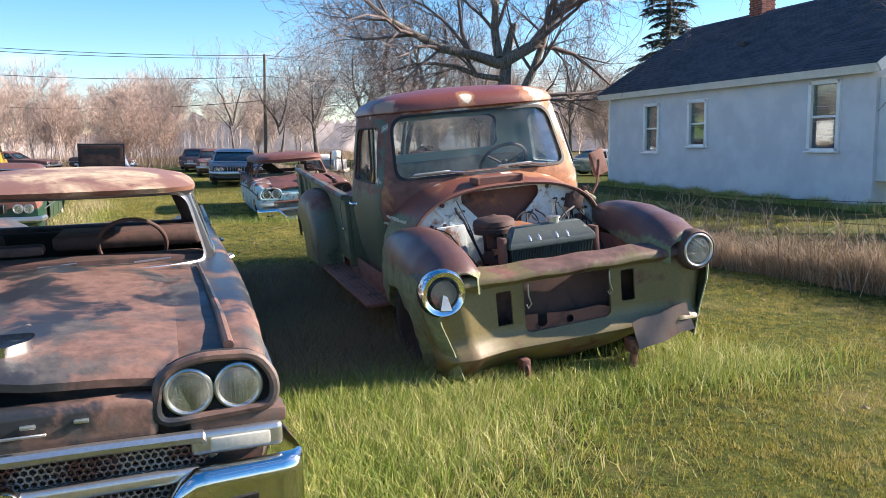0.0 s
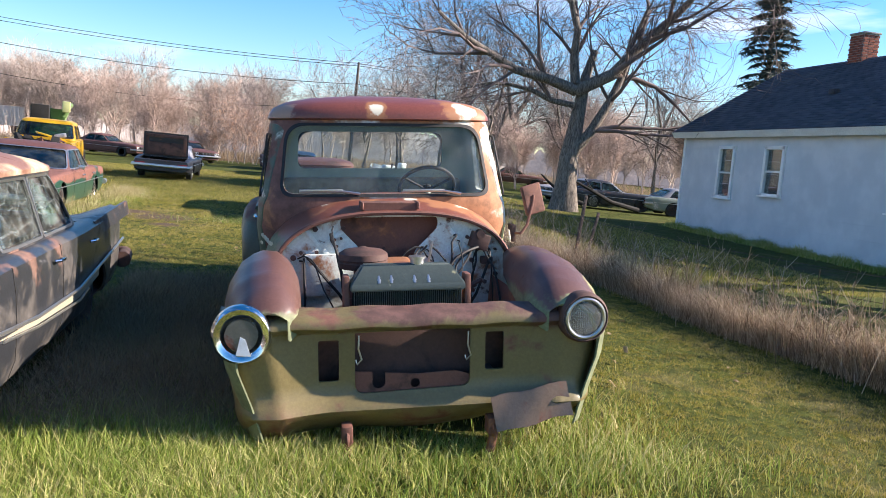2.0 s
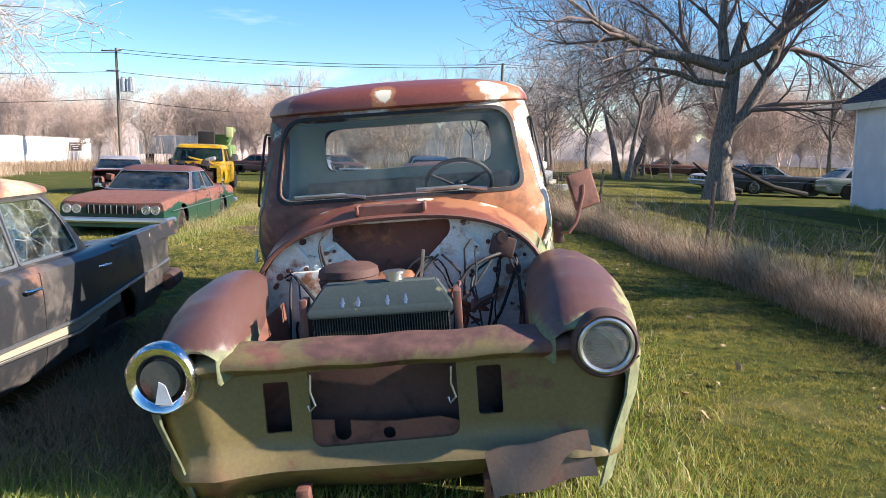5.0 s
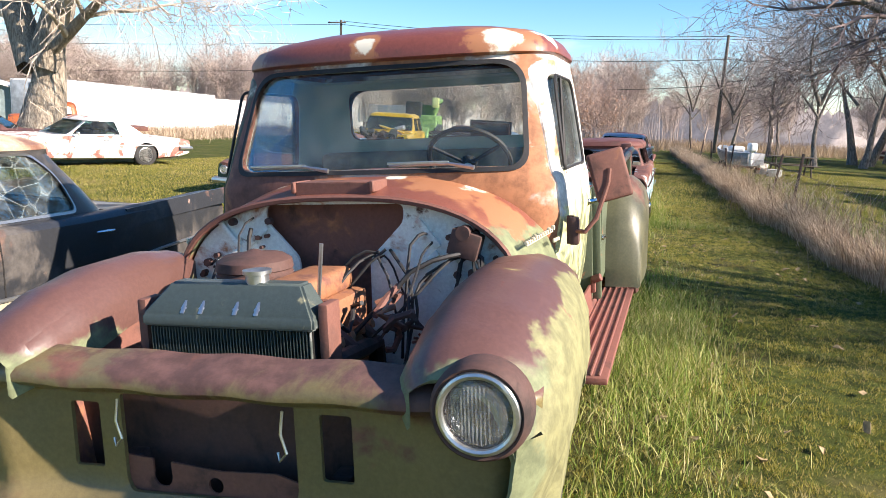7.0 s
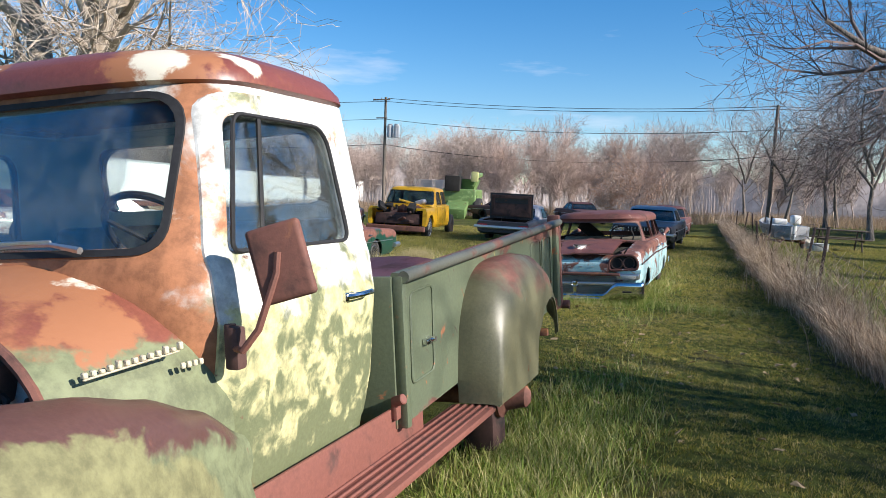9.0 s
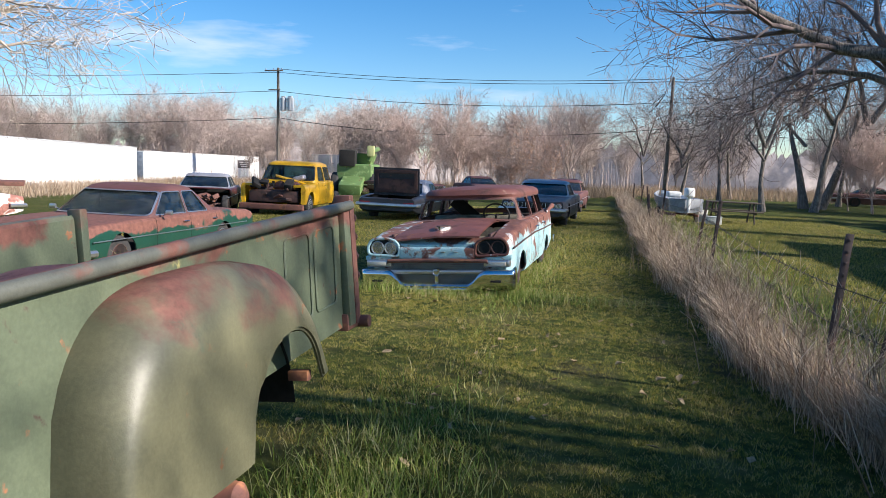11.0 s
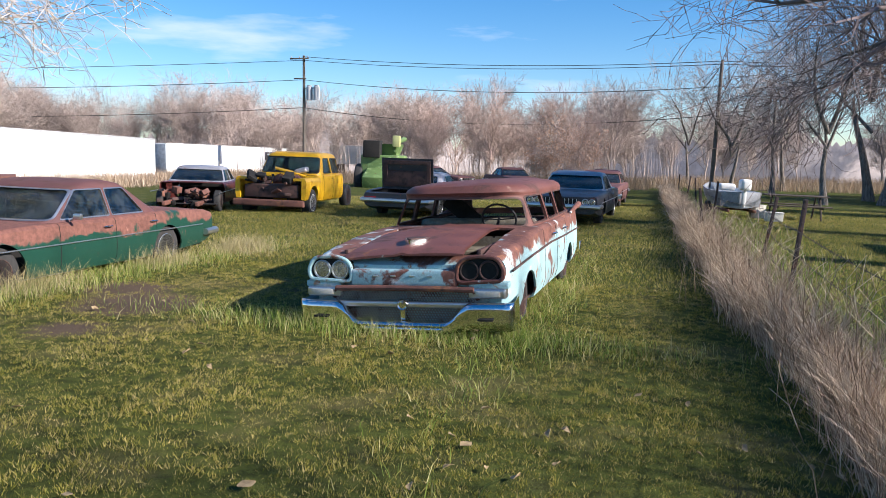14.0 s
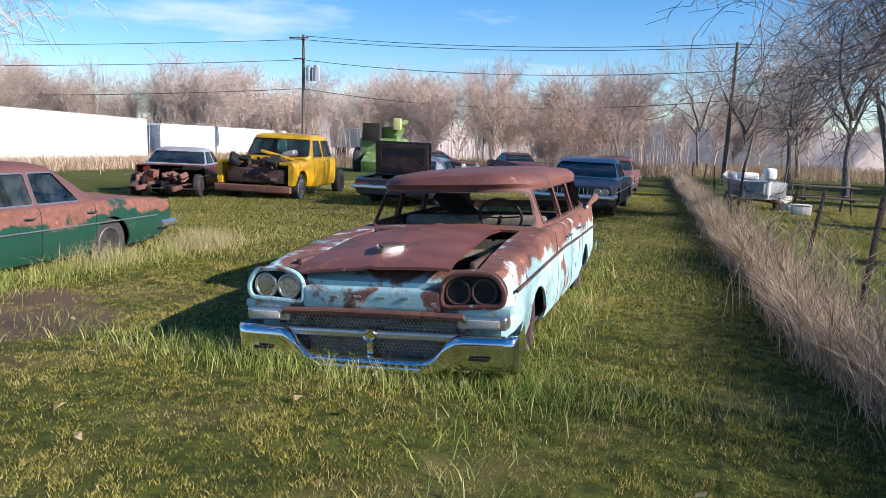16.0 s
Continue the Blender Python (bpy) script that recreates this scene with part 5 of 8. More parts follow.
    part("steering_column", bm_cyl(c, c + ax * 0.7, 0.022, 10), M_INNER, sw)
    part("cab_floor", bm_box(0, 2.1, 0.58, 1.6, 1.0, 0.03, 0), M_RUST, tr)
    for x0 in (-0.42, 0.30):
        b = bm_tube([(x0 + 0.22, 1.455, 1.385), (x0 + 0.10, 1.46, 1.405), (x0 - 0.2, 1.485, 1.40)], [0.012, 0.008, 0.006], 6)
        b = bm_box(x0 - 0.05, 1.462, 1.412, 0.30, 0.01, 0.014, 0.003, 1, b)
        part("wiper", b, M_STEEL, tr, "bright wiper arm")
    return tr


truck = build_truck()
# a loose maroon sheet lying in the bed
g = [[Vector((-0.70 + 1.4 * i / 14, 3.0 + 1.75 * j / 14, 0.92 + 0.20 * (1 - (abs(i - 7) / 7) ** 2.4) * (0.75 + 0.25 * math.sin(j * 0.5)) + 0.05 * j / 14)) for i in range(15)] for j in range(15)]
gb = [[p - Vector((0, 0, 0.012)) for p in r] for r in reversed(g)]
loose = thing("car_hood", site(2.59, 4.4, 0, 0, -5.7, -1.5), "maroon oxidised car hood lying in the pickup bed", "car hood")
part("hood_skin", bm_loft(g + gb, False, False), patina("maroon oxide", (0.13, 0.045, 0.042), [(RUST_D, 5, 0.5, 0.7, "", 0, 1, 0)], 0.5, 0.8), loose)
for x in (-0.55, 0.55):
    part("hood_prop", bm_box(x, 3.9, 0.78, 0.08, 1.6, 0.36, 0.01), M_DARKRUST, loose)


# ---- other vehicles ----
def section(w, zb, zs, zt):
    h = [(0, zb), (0.80 * w, zb), (0.955 * w, zb + 0.05), (0.992 * w, zb + 0.16), (w, zb + 0.45 * (zs - zb)), (0.994 * w, zb + 0.75 * (zs - zb)), (0.975 * w, zs - 0.035), (0.945 * w, zs - 0.004),
         (0.90 * w, zs + 0.006), (0.82 * w, zs + 0.15 * (zt - zs)), (0.62 * w, zs + 0.7 * (zt - zs)), (0.32 * w, zs + 0.95 * (zt - zs)), (0, zt)]
    return h + [(-x, z) for x, z in reversed(h[1:-1])]


def car_body(rows, arches, cabin, extra=(), steps=34):
    """A hollow body of lofted sections with wheel openings and an open cabin. rows: y, half width, sill, shoulder and centre heights."""
    y0, y1 = rows[0][0], rows[-1][0]
    rings = []
    for k in range(steps + 1):
        y = y0 + (y1 - y0) * k / steps
        _, w, zb, zs, zt = lerp_rows(rows, y)
        rings.append([Vector((x, y, z)) for x, z in section(w, zb, zs, zt)])
    solid = bm_loft(rings)
    cuts = []
    for y, z, r in arches:
        for s in (1, -1):
            pts = [(y + r * 1.02 * math.cos(t), z + r * math.sin(t)) for t in [math.pi * k / 14 for k in range(15)]] + [(y - r * 1.02, -0.3), (y + r * 1.02, -0.3)]
            cuts.append(bm_prism(pts, "yz", s * 0.62, s * 1.3))
    cuts.append(bm_box(0, (cabin[0] + cabin[1]) / 2, 1.05, cabin[2] * 2, cabin[1] - cabin[0], 1.0, 0))
    return boolean(bm_shell(solid, 0.0, 0.022), cuts + list(extra)), solid


def greenhouse(parent, rows, wind, rear, sides, mat, glass=(True, True, True), trim=None, glass_mat=None, sharp=6.0, roof_z=None, roof_mat=None):
    """The upper part of a car: pillars and roof with cut windows, panes and bright trim."""
    solid = bm_loft([ring_xy(w, a, b, z, 52, e, bow, rb) for z, w, a, b, e, bow, rb in rows])
    ym = (rows[0][2] + rows[0][3]) / 2
    cw = [bm_prism(wind, "xz", rows[0][2] - 0.6, ym - 0.4)]
    cr = [bm_prism(rear, "xz", ym + 0.5, rows[0][3] + 0.6)]
    cs = [bm_prism(p, "yz", s * 0.35, s * 1.3) for p in sides for s in (1, -1)]
    z0 = rows[0][0]
    floor = bm_box(0, ym, z0, 3, 6, 0.10, 0)
    if roof_z:
        low = boolean(bm_shell(solid, 0.0, 0.025), cw + cr + cs + [floor, bm_box(0, ym, roof_z + 0.5, 3, 6, 1.0, 0)])
        part("pillar_frame", low, mat, parent)
        part("roof", boolean(bm_shell(solid, -0.002, 0.02), [bm_box(0, ym, roof_z - 0.999, 3, 6, 2.0, 0)]), roof_mat, parent, "", 50)
    else:
        part("roof", boolean(bm_shell(solid, 0.0, 0.025), cw + cr + cs + [floor]), mat, parent, "", 50)
    part("headliner", boolean(bm_shell(solid, 0.026, 0.03), cw + cr + cs + [floor]), M_DARKRUST, parent)
    for nm, cl, on in (("windshield", cw, glass[0]), ("rear_window", cr, glass[1]), ("side_window", cs, glass[2])):
        if not on:
            continue
        for c in cl:
            pane = part(nm, boolean(bm_shell(solid, 0.010, 0.015), [c], "INTERSECT"), glass_mat or M_GLASSD, parent)
            pane.visible_shadow = False
    if trim:
        for nm, poly, plane, a, b in [("window_trim", wind, "xz", rows[0][2] - 0.6, ym - 0.4), ("window_trim", rear, "xz", ym + 0.5, rows[0][3] + 0.6)] + [("window_trim", p, "yz", s * 0.35, s * 1.3) for p in sides for s in (1, -1)]:
            c = Vector((sum(p[0] for p in poly) / len(poly), sum(p[1] for p in poly) / len(poly)))
            ex = max(abs(p[0] - c.x) for p in poly)
            ez = max(abs(p[1] - c.y) for p in poly)
            big = [Vector((c.x + (p[0] - c.x) * (1 + 0.016 / ex), c.y + (p[1] - c.y) * (1 + 0.016 / ez))) for p in poly]
            ringb = boolean(boolean(bm_shell(solid, -0.005, 0.012), [bm_prism(big, plane, a, b)], "INTERSECT"), [bm_prism(poly, plane, a - math.copysign(0.2, b - a), b + math.copysign(0.2, b - a))])
            part(nm, ringb, trim, parent)
    return solid


def cracked_glass():
    m = glass_mat("cracked dusty side glass", (0.72, 0.84, 0.82), 0.08)
    n, l = m.node_tree.nodes, m.node_tree.links
    v = n.new("ShaderNodeTexVoronoi")
    v.feature = "DISTANCE_TO_EDGE"
    v.inputs["Scale"].default_value = 9
    l.new(n.new("ShaderNodeTexCoord").outputs["Object"], v.inputs["Vector"])
    f = smooth(n, l, v.outputs["Distance"], 0.016, 0.0)
    out = n["Material Output"]
    df = n.new("ShaderNodeBsdfDiffuse")
    df.inputs["Color"].default_value = (0.75, 0.8, 0.8, 1)
    mx = n.new("ShaderNodeMixShader")
    old = out.inputs["Surface"].links[0].from_socket
    l.new(math_node(n, l, "MULTIPLY", f, 0.22), mx.inputs[0])
    l.new(old, mx.inputs[1])
    l.new(df.outputs[0], mx.inputs[2])
    l.new(mx.outputs[0], out.inputs["Surface"])
    return m


M_CRACK = cracked_glass()


def lamp(parent, x, y, z, r, lens=True):
    h = part("headlight", bm_ring((x, y, z), (0, 1, 0), r, 0.010, 30, 8), M_STEEL if lens else M_DARKRUST, parent)
    part("reflector", bm_lathe((x, y + 0.06, z), (0, -1, 0), [(-0.01, 0.0), (0.0, r * 0.5), (0.03, r * 0.8), (0.06, r)], 26), M_REFL if lens else M_DARK, h)
    if lens:
        p = part("lens", bm_lathe((x, y, z), (0, -1, 0), [(0.0, r), (0.012, r * 0.9), (0.024, r * 0.65), (0.030, r * 0.3), (0.031, 0.0)], 28), M_LENS, h)
        p.visible_shadow = False
        bb = None
        for k in range(-5, 6):
            hh = math.sqrt(max(0, (r * 0.9) ** 2 - (k * r / 5.6) ** 2))
            bb = bm_box(x + k * r / 5.6, y - 0.022 + 0.0007 * k * k, z, 0.002, 0.003, 1.7 * hh, 0, 1, bb)
        part("lens_ribs", bb, M_LENS, h).visible_shadow = False


M_COMB = patina("tarnished grille mesh", (0.30, 0.27, 0.25), [(RUST, 7, 0.5, 0.65, "", 0, 1, 0)], 0.45, 0.8, 0.5)


def front_58(car, dz, body_mat, strip_mat, rusty, lamps, brow=None):
    """Hooded twin lamps, honeycomb grille, wrapped bumper of a late-fifties car; dz lifts it."""
    # brow pods
    for s in (1, -1):
        out = rounded([(s * 0.505, 0.475 + dz), (s * 0.93, 0.50 + dz), (s * 0.945, 0.60 + dz), (s * 0.88, 0.705 + dz), (s * 0.66, 0.715 + dz), (s * 0.52, 0.66 + dz)], 0.07, 4)
        cav = bm_prism([(p[0], p[1]) for p in out], "xz", -0.075, 0.02)
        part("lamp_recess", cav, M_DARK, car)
        pts = [(p[0], -0.085, p[1]) for p in out]
        part("lamp_brow", bm_tube(pts, 0.020, 8, None, True), body_mat if s < 0 else brow or body_mat, car)
        for i, x in enumerate((0.625, 0.805)):
            lamp(car, s * x, -0.085, 0.585 + dz + 0.004 * i, 0.082, lamps[0 if s < 0 else 1])
        # parking lamp housing below
        b = bm_box(s * 0.79, -0.045, 0.385 + dz, 0.34, 0.13, 0.095, 0.025, 3)
        hs = part("parking_lamp", b, M_STEEL, car, "chrome parking lamp housing")
        part("lamp_cover", bm_box(s * 0.80, -0.115, 0.383 + dz, 0.22, 0.02, 0.05, 0.012), patina("milky plastic", (0.5, 0.48, 0.42), [(RUST, 6, 0.6, 0.7, "", 0, 1, 0)], 0.3, 0.6), hs)
        part("cheek", bm_box(s * 0.80, -0.02, 0.455 + dz, 0.36, 0.14, 0.06, 0.02), strip_mat, car)
    # strip with studs between the lamps
    part("nose_strip", bm_box(0, -0.055, 0.515 + dz, 1.03, 0.10, 0.16, 0.035, 3), strip_mat, car, "worn nose strip below the hood")
    for k, x in enumerate((-0.26, -0.09, 0.09, 0.26)):
        part("stud", bm_box(x, -0.11, 0.535 + dz, 0.05, 0.015, 0.016, 0.005), M_STEEL, car)
    # grille
    b = bm_tube([(-0.70, -0.06, 0.33 + dz), (-0.66, -0.10, 0.415 + dz), (-0.3, -0.115, 0.425 + dz), (0.3, -0.115, 0.425 + dz), (0.66, -0.10, 0.415 + dz), (0.70, -0.06, 0.33 + dz)], 0.026, 8)
    gr = part("grille", b, rusty, car, "honeycomb grille with a rusted surround")
    part("grille_bar", bm_box(0, -0.10, 0.275 + dz, 1.30, 0.05, 0.055, 0.02, 3), M_STEEL, gr)
    # black plate in place of the shade behind the mesh
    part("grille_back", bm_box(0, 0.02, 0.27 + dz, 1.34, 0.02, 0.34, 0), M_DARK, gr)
    vs, fs = hex_mesh(-0.67, 0.67, 0.31 + dz, 0.40 + dz, -0.075, 0.027, 0.02, 0.74)
    tagged(part("honeycomb", link_mesh("honeycomb", vs, fs, None, 0), M_COMB, gr), kind="stuff")
    vs, fs = hex_mesh(-0.60, 0.60, 0.13 + dz, 0.24 + dz, -0.070, 0.027, 0.02, 0.74)
    tagged(part("honeycomb", link_mesh("honeycomb", vs, fs, None, 0), M_COMB, gr), kind="stuff")
    part("emblem", bm_lathe((0, -0.10, 0.275 + dz), (0, -1, 0), [(0, 0.055), (0.03, 0.055), (0.045, 0.045), (0.035, 0.035), (0.04, 0.0)], 24, bm_box(0, -0.115, 0.19 + dz, 0.05, 0.03, 0.15, 0.015)), M_CHROME, gr, "round chrome grille emblem")
    # bumper
    rings = []
    for k in range(49):
        u = -1 + 2 * k / 48
        x = 1.03 * math.copysign(min(1, abs(u) * 1.22), u)
        back = max(0.0, abs(u) - 0.82) / 0.18
        y = -0.20 + 0.06 * abs(x) ** 2 + 0.52 * back ** 1.1
        x -= math.copysign(0.045 * back ** 1.5, u) if back else 0
        e = min(1, max(0, (abs(x) - 0.42) / 0.22))
        e = e * e * (3 - 2 * e)
        zc, hh = 0.075 + 0.105 * e + dz, 0.055 + 0.07 * e
        rings.append([Vector((x + math.copysign(oy, -u) * 0.4 * back, y + oy * (1 - back), zc + oz * hh)) for oy, oz in ((0.05, 1), (0.015, 1.02), (-0.012, 0.85), (-0.02, 0.5), (-0.008, 0.1), (-0.016, -0.25), (-0.01, -0.7), (0.02, -1), (0.05, -0.95))])
    part("bumper", bm_loft(rings), M_CHROME, car, "wide pitted chrome bumper", 50)
    for s in (1, -1):
        # solid dark bar; its colour gives the shade of an open slot
        part("bumper_slot", bm_box(s * 0.79, -0.195, 0.165 + dz, 0.14, 0.02, 0.022, 0.008), M_DARK, car)


def fittings(car, handles, zh, w):
    for y in handles:
        for s in (1, -1):
            part("door_handle", bm_tube([(s * w, y, zh), (s * (w + 0.028), y + 0.02, zh + 0.004), (s * (w + 0.03), y + 0.12, zh + 0.004), (s * w, y + 0.15, zh)], 0.010, 8), M_CHROME, car, "chrome door handle")


def seams(car, solid, ys, z0, z1):
    for y in ys:
        for s in (1, -1):
            part("door_seam", boolean(bm_shell(solid, -0.0025, 0.003), [bm_box(s * 1.0, y, (z0 + z1) / 2, 0.5, 0.009, z1 - z0, 0)], "INTERSECT"), M_DARK, car)


ROWS58 = [(0.0, 0.90, 0.10, 0.665, 0.62), (0.12, 0.95, 0.09, 0.715, 0.69), (0.5, 0.975, 0.08, 0.755, 0.77), (1.1, 0.985, 0.08, 0.80, 0.83), (1.7, 0.985, 0.08, 0.825, 0.85),
          (2.6, 0.985, 0.08, 0.82, 0.84), (3.5, 0.985, 0.08, 0.82, 0.83), (4.2, 0.975, 0.09, 0.835, 0.80), (4.9, 0.95, 0.13, 0.86, 0.74), (5.2, 0.90, 0.17, 0.84, 0.66)]

M_WAGON = patina("pale turquoise paint eaten by rust", (0.33, 0.52, 0.54), [
    (RUST, 1.9, 0.84, 0.93, "Z", 0.40, 0.80, 0.55), (RUST, 2.6, 0.56, 0.63, "", 0, 1, 0), (RUST_O, 7, 0.60, 0.70, "", 0, 1, 0), ((0.55, 0.56, 0.54), 3, 0.56, 0.66, "", 0, 1, 0), (RUST_D, 5, 0.63, 0.7, "", 0, 1, 0)], 0.45, 0.8)
M_WROOF = patina("rust-brown roof", (0.150, 0.055, 0.042), [(RUST_D, 3, 0.5, 0.7, "", 0, 1, 0), ((0.25, 0.15, 0.11), 6, 0.62, 0.72, "", 0, 1, 0)], 0.6, 0.85)
M_WHOOD = patina("rust-brown hood", (0.165, 0.058, 0.042), [(RUST_O, 5, 0.58, 0.7, "", 0, 1, 0), (RUST_D, 2.5, 0.55, 0.7, "", 0, 1, 0), ((0.5, 0.6, 0.58), 6, 1.16, 1.26, "Y", 0.25, 0.0, 0.52)], 0.6, 0.85)
M_SEDAN = patina("black paint burnt to rust", (0.028, 0.030, 0.034), [
    ((0.165, 0.092, 0.068), 1.7, 0.58, 0.66, "Y", 2.0, 1.3, 0.13), ((0.30, 0.21, 0.17), 7, 0.66, 0.74, "", 0, 1, 0), (RUST, 2.0, 0.98, 1.06, "Z", 1.0, 1.5, 0.5), ((0.075, 0.068, 0.062), 3.0, 0.46, 0.62, "", 0, 1, 0)], 0.3, 0.6)
M_SROOF = patina("rusted roof with cream remains", (0.21, 0.105, 0.072), [((0.46, 0.34, 0.23), 2.0, 0.44, 0.60, "", 0, 1, 0), (RUST, 5, 0.60, 0.70, "", 0, 1, 0)], 0.5, 0.8)


def build_wagon():
    car = thing("station_wagon", site(2.80, 15.98, 0, 0, -4.0, -1.0), "turquoise station wagon eaten by rust, windshield missing, hood ajar", "station wagon")
    eng = bm_box(0.04, 0.85, 0.95, 1.34, 1.40, 0.6, 0)
    body, solid = car_body(ROWS58, [(0.95, 0.10, 0.36), (3.90, 0.10, 0.35)], (1.86, 4.85, 0.84), [eng])
    part("body", body, M_WAGON, car, "turquoise and rust-blotched body", 35)
    gh = [(0.74, 0.90, 1.70, 5.02, 6, 0.10, 0), (0.86, 0.875, 1.74, 5.0, 6, 0.10, 0), (1.15, 0.79, 1.92, 4.86, 6, 0.09, 0), (1.18, 0.79, 1.92, 4.86, 6, 0.09, 0), (1.215, 0.79, 1.90, 4.86, 6, 0.10, 0), (1.25, 0.77, 1.92, 4.84, 6, 0.10, 0),
          (1.29, 0.72, 1.94, 4.76, 5, 0.10, 0), (1.325, 0.52, 2.15, 4.5, 4, 0.06, 0), (1.34, 0.2, 2.6, 4.0, 3, 0, 0)]
    sides = [rounded([(2.02, 0.86), (2.70, 0.86), (2.68, 1.15), (2.08, 1.15)], 0.04, 3), rounded([(2.80, 0.86), (3.52, 0.86), (3.50, 1.15), (2.80, 1.15)], 0.04, 3), rounded([(3.62, 0.86), (4.74, 0.86), (4.66, 1.15), (3.62, 1.15)], 0.05, 3)]
    greenhouse(car, gh, rounded([(-0.78, 0.84), (0.78, 0.84), (0.69, 1.14), (-0.69, 1.14)], [0.06, 0.06, 0.08, 0.08], 4), rounded([(-0.66, 0.88), (0.66, 0.88), (0.62, 1.15), (-0.62, 1.15)], 0.06, 4), sides, M_WROOF, (False, False, False), M_DARKRUST, roof_z=1.185, roof_mat=M_WROOF)
    # crooked hood
    g = []
    for j in range(15):
        y = -0.03 + 1.74 * j / 14
        row = []
        for i in range(19):
            u = -1 + 2 * i / 18
            hw = 0.585 + 0.035 * y / 1.7
            z = 0.685 + 0.135 * min(1, max(0, y) / 1.1) ** 0.8 + (0.022 + 0.026 * min(1, max(0, y))) * (1 - abs(u) ** 3) + 0.015 * math.exp(-(u / 0.06) ** 2) - 0.02 * max(0, 0.06 - y) / 0.09
            row.append(Vector((u * hw - 0.035 - 0.03 * y / 1.7, y, z)))
        g.append(row)
    gb = [[p - Vector((0, -0.004 if j == 0 else 0, 0.022)) for p in r] for j, r in enumerate(reversed(g))]
    b = bm_loft(g + gb + [g[0]], False, False)
    bmesh.ops.remove_doubles(b, verts=b.verts[:], dist=1e-5)
    bmesh.ops.transform(b, matrix=Matrix.Translation((0, 1.7, 0.8)) @ Matrix.Rotation(radians(-1.4), 4, "X") @ Matrix.Rotation(radians(-2.6), 4, "Y") @ Matrix.Translation((0, -1.7, -0.8)), verts=b.verts[:])
    hood = part("hood", b, M_WHOOD, car, "rust-brown hood standing ajar", 40)
    part("hood_badge", bm_prism(rounded([(-0.14, 0.36), (-0.03, 0.18), (0.11, 0.36), (0.10, 0.47), (-0.13, 0.47)], 0.04, 3), "xy", 0.76, 0.836), M_CHROME, hood, "chrome shield badge")
    part("badge_field", bm_prism(rounded([(-0.115, 0.36), (-0.03, 0.215), (0.085, 0.36), (0.08, 0.45), (-0.11, 0.45)], 0.03, 3), "xy", 0.76, 0.846), M_DARKRUST, hood)
    part("engine", bm_box(0, 0.85, 0.48, 0.5, 0.7, 0.34, 0.05), M_DARKRUST, car)
    for s in (1, -1):
        part("inner_fender", bm_box(s * 0.66, 0.9, 0.55, 0.04, 1.5, 0.40, 0.01), M_DARKRUST, car)
    front_58(car, 0.0, M_WAGON, M_WAGON, M_RUST, (True, False), M_WHOOD)
    for y in (0.95, 3.90):
        for s in (1, -1):
            wheel(car, s * 0.80, y, 0.20, 0.33, 0.19, M_DARKRUST, s, "wheel", 0.1)
    fittings(car, (2.40, 3.25), 0.70, 0.985)
    seams(car, solid, (1.86, 2.74, 3.58), 0.1, 0.8)
    for s in (1, -1):
        part("side_trim", bm_tube([(s * 0.975, 0.15, 0.56), (s * 0.997, 1.0, 0.60), (s * 0.997, 2.2, 0.62), (s * 0.997, 3.4, 0.60), (s * 0.98, 4.8, 0.58)], 0.012, 6), M_DARKRUST, car)
        part("tail_lamp", bm_lathe((s * 0.78, 5.18, 0.66), (0, 1, 0), [(0, 0.10), (0.04, 0.09), (0.05, 0.0)], 18), M_RUST, car)
        part("tail_fin", bm_tube([(s * 0.94, 4.2, 0.83), (s * 0.94, 4.8, 0.88), (s * 0.93, 5.25, 0.90)], [0.02, 0.035, 0.05], 8), M_WAGON, car)
    part("seat", bm_box(0, 2.75, 0.62, 1.5, 0.18, 0.5, 0.07, 3, bm_box(0, 2.45, 0.42, 1.5, 0.55, 0.2, 0.06)), M_SEAT, car, "torn front seat")
    part("seat", bm_box(0, 3.7, 0.62, 1.5, 0.18, 0.42, 0.07, 3), M_DARKRUST, car)
    part("cargo_scrap", bm_box(-0.3, 3.05, 0.95, 0.5, 0.06, 0.22, 0.02, 2, None, Matrix.Rotation(0.7, 4, "Y")), M_DARK, car)
    part("dashboard", bm_box(0, 1.92, 0.78, 1.6, 0.25, 0.12, 0.04), M_DARKRUST, car)
    c, ax = Vector((0.40, 2.15, 0.90)), Vector((0, -0.8, -0.5)).normalized()
    sw = part("steering_wheel", bm_ring(c, ax, 0.20, 0.013, 36, 8), M_BLACK, car)
    b = bm_cyl(c, c + ax * 0.35, 0.018, 8)
    for a in (0.3, 2.84):
        b = bm_tube([c + ax * 0.02, c + Vector((math.cos(a), 0, 0)) * 0.19], 0.008, 6, b)
    part("spokes", b, M_BLACK, sw)
    part("floor_pan", bm_box(0, 2.9, 0.14, 1.8, 4.3, 0.02, 0), M_DARKRUST, car)
    for s in (1, -1):
        part("hub_guard", bm_box(s * 0.99, 5.0, 0.30, 0.02, 0.2, 0.12, 0.01), M_CHROME, car)
    return car


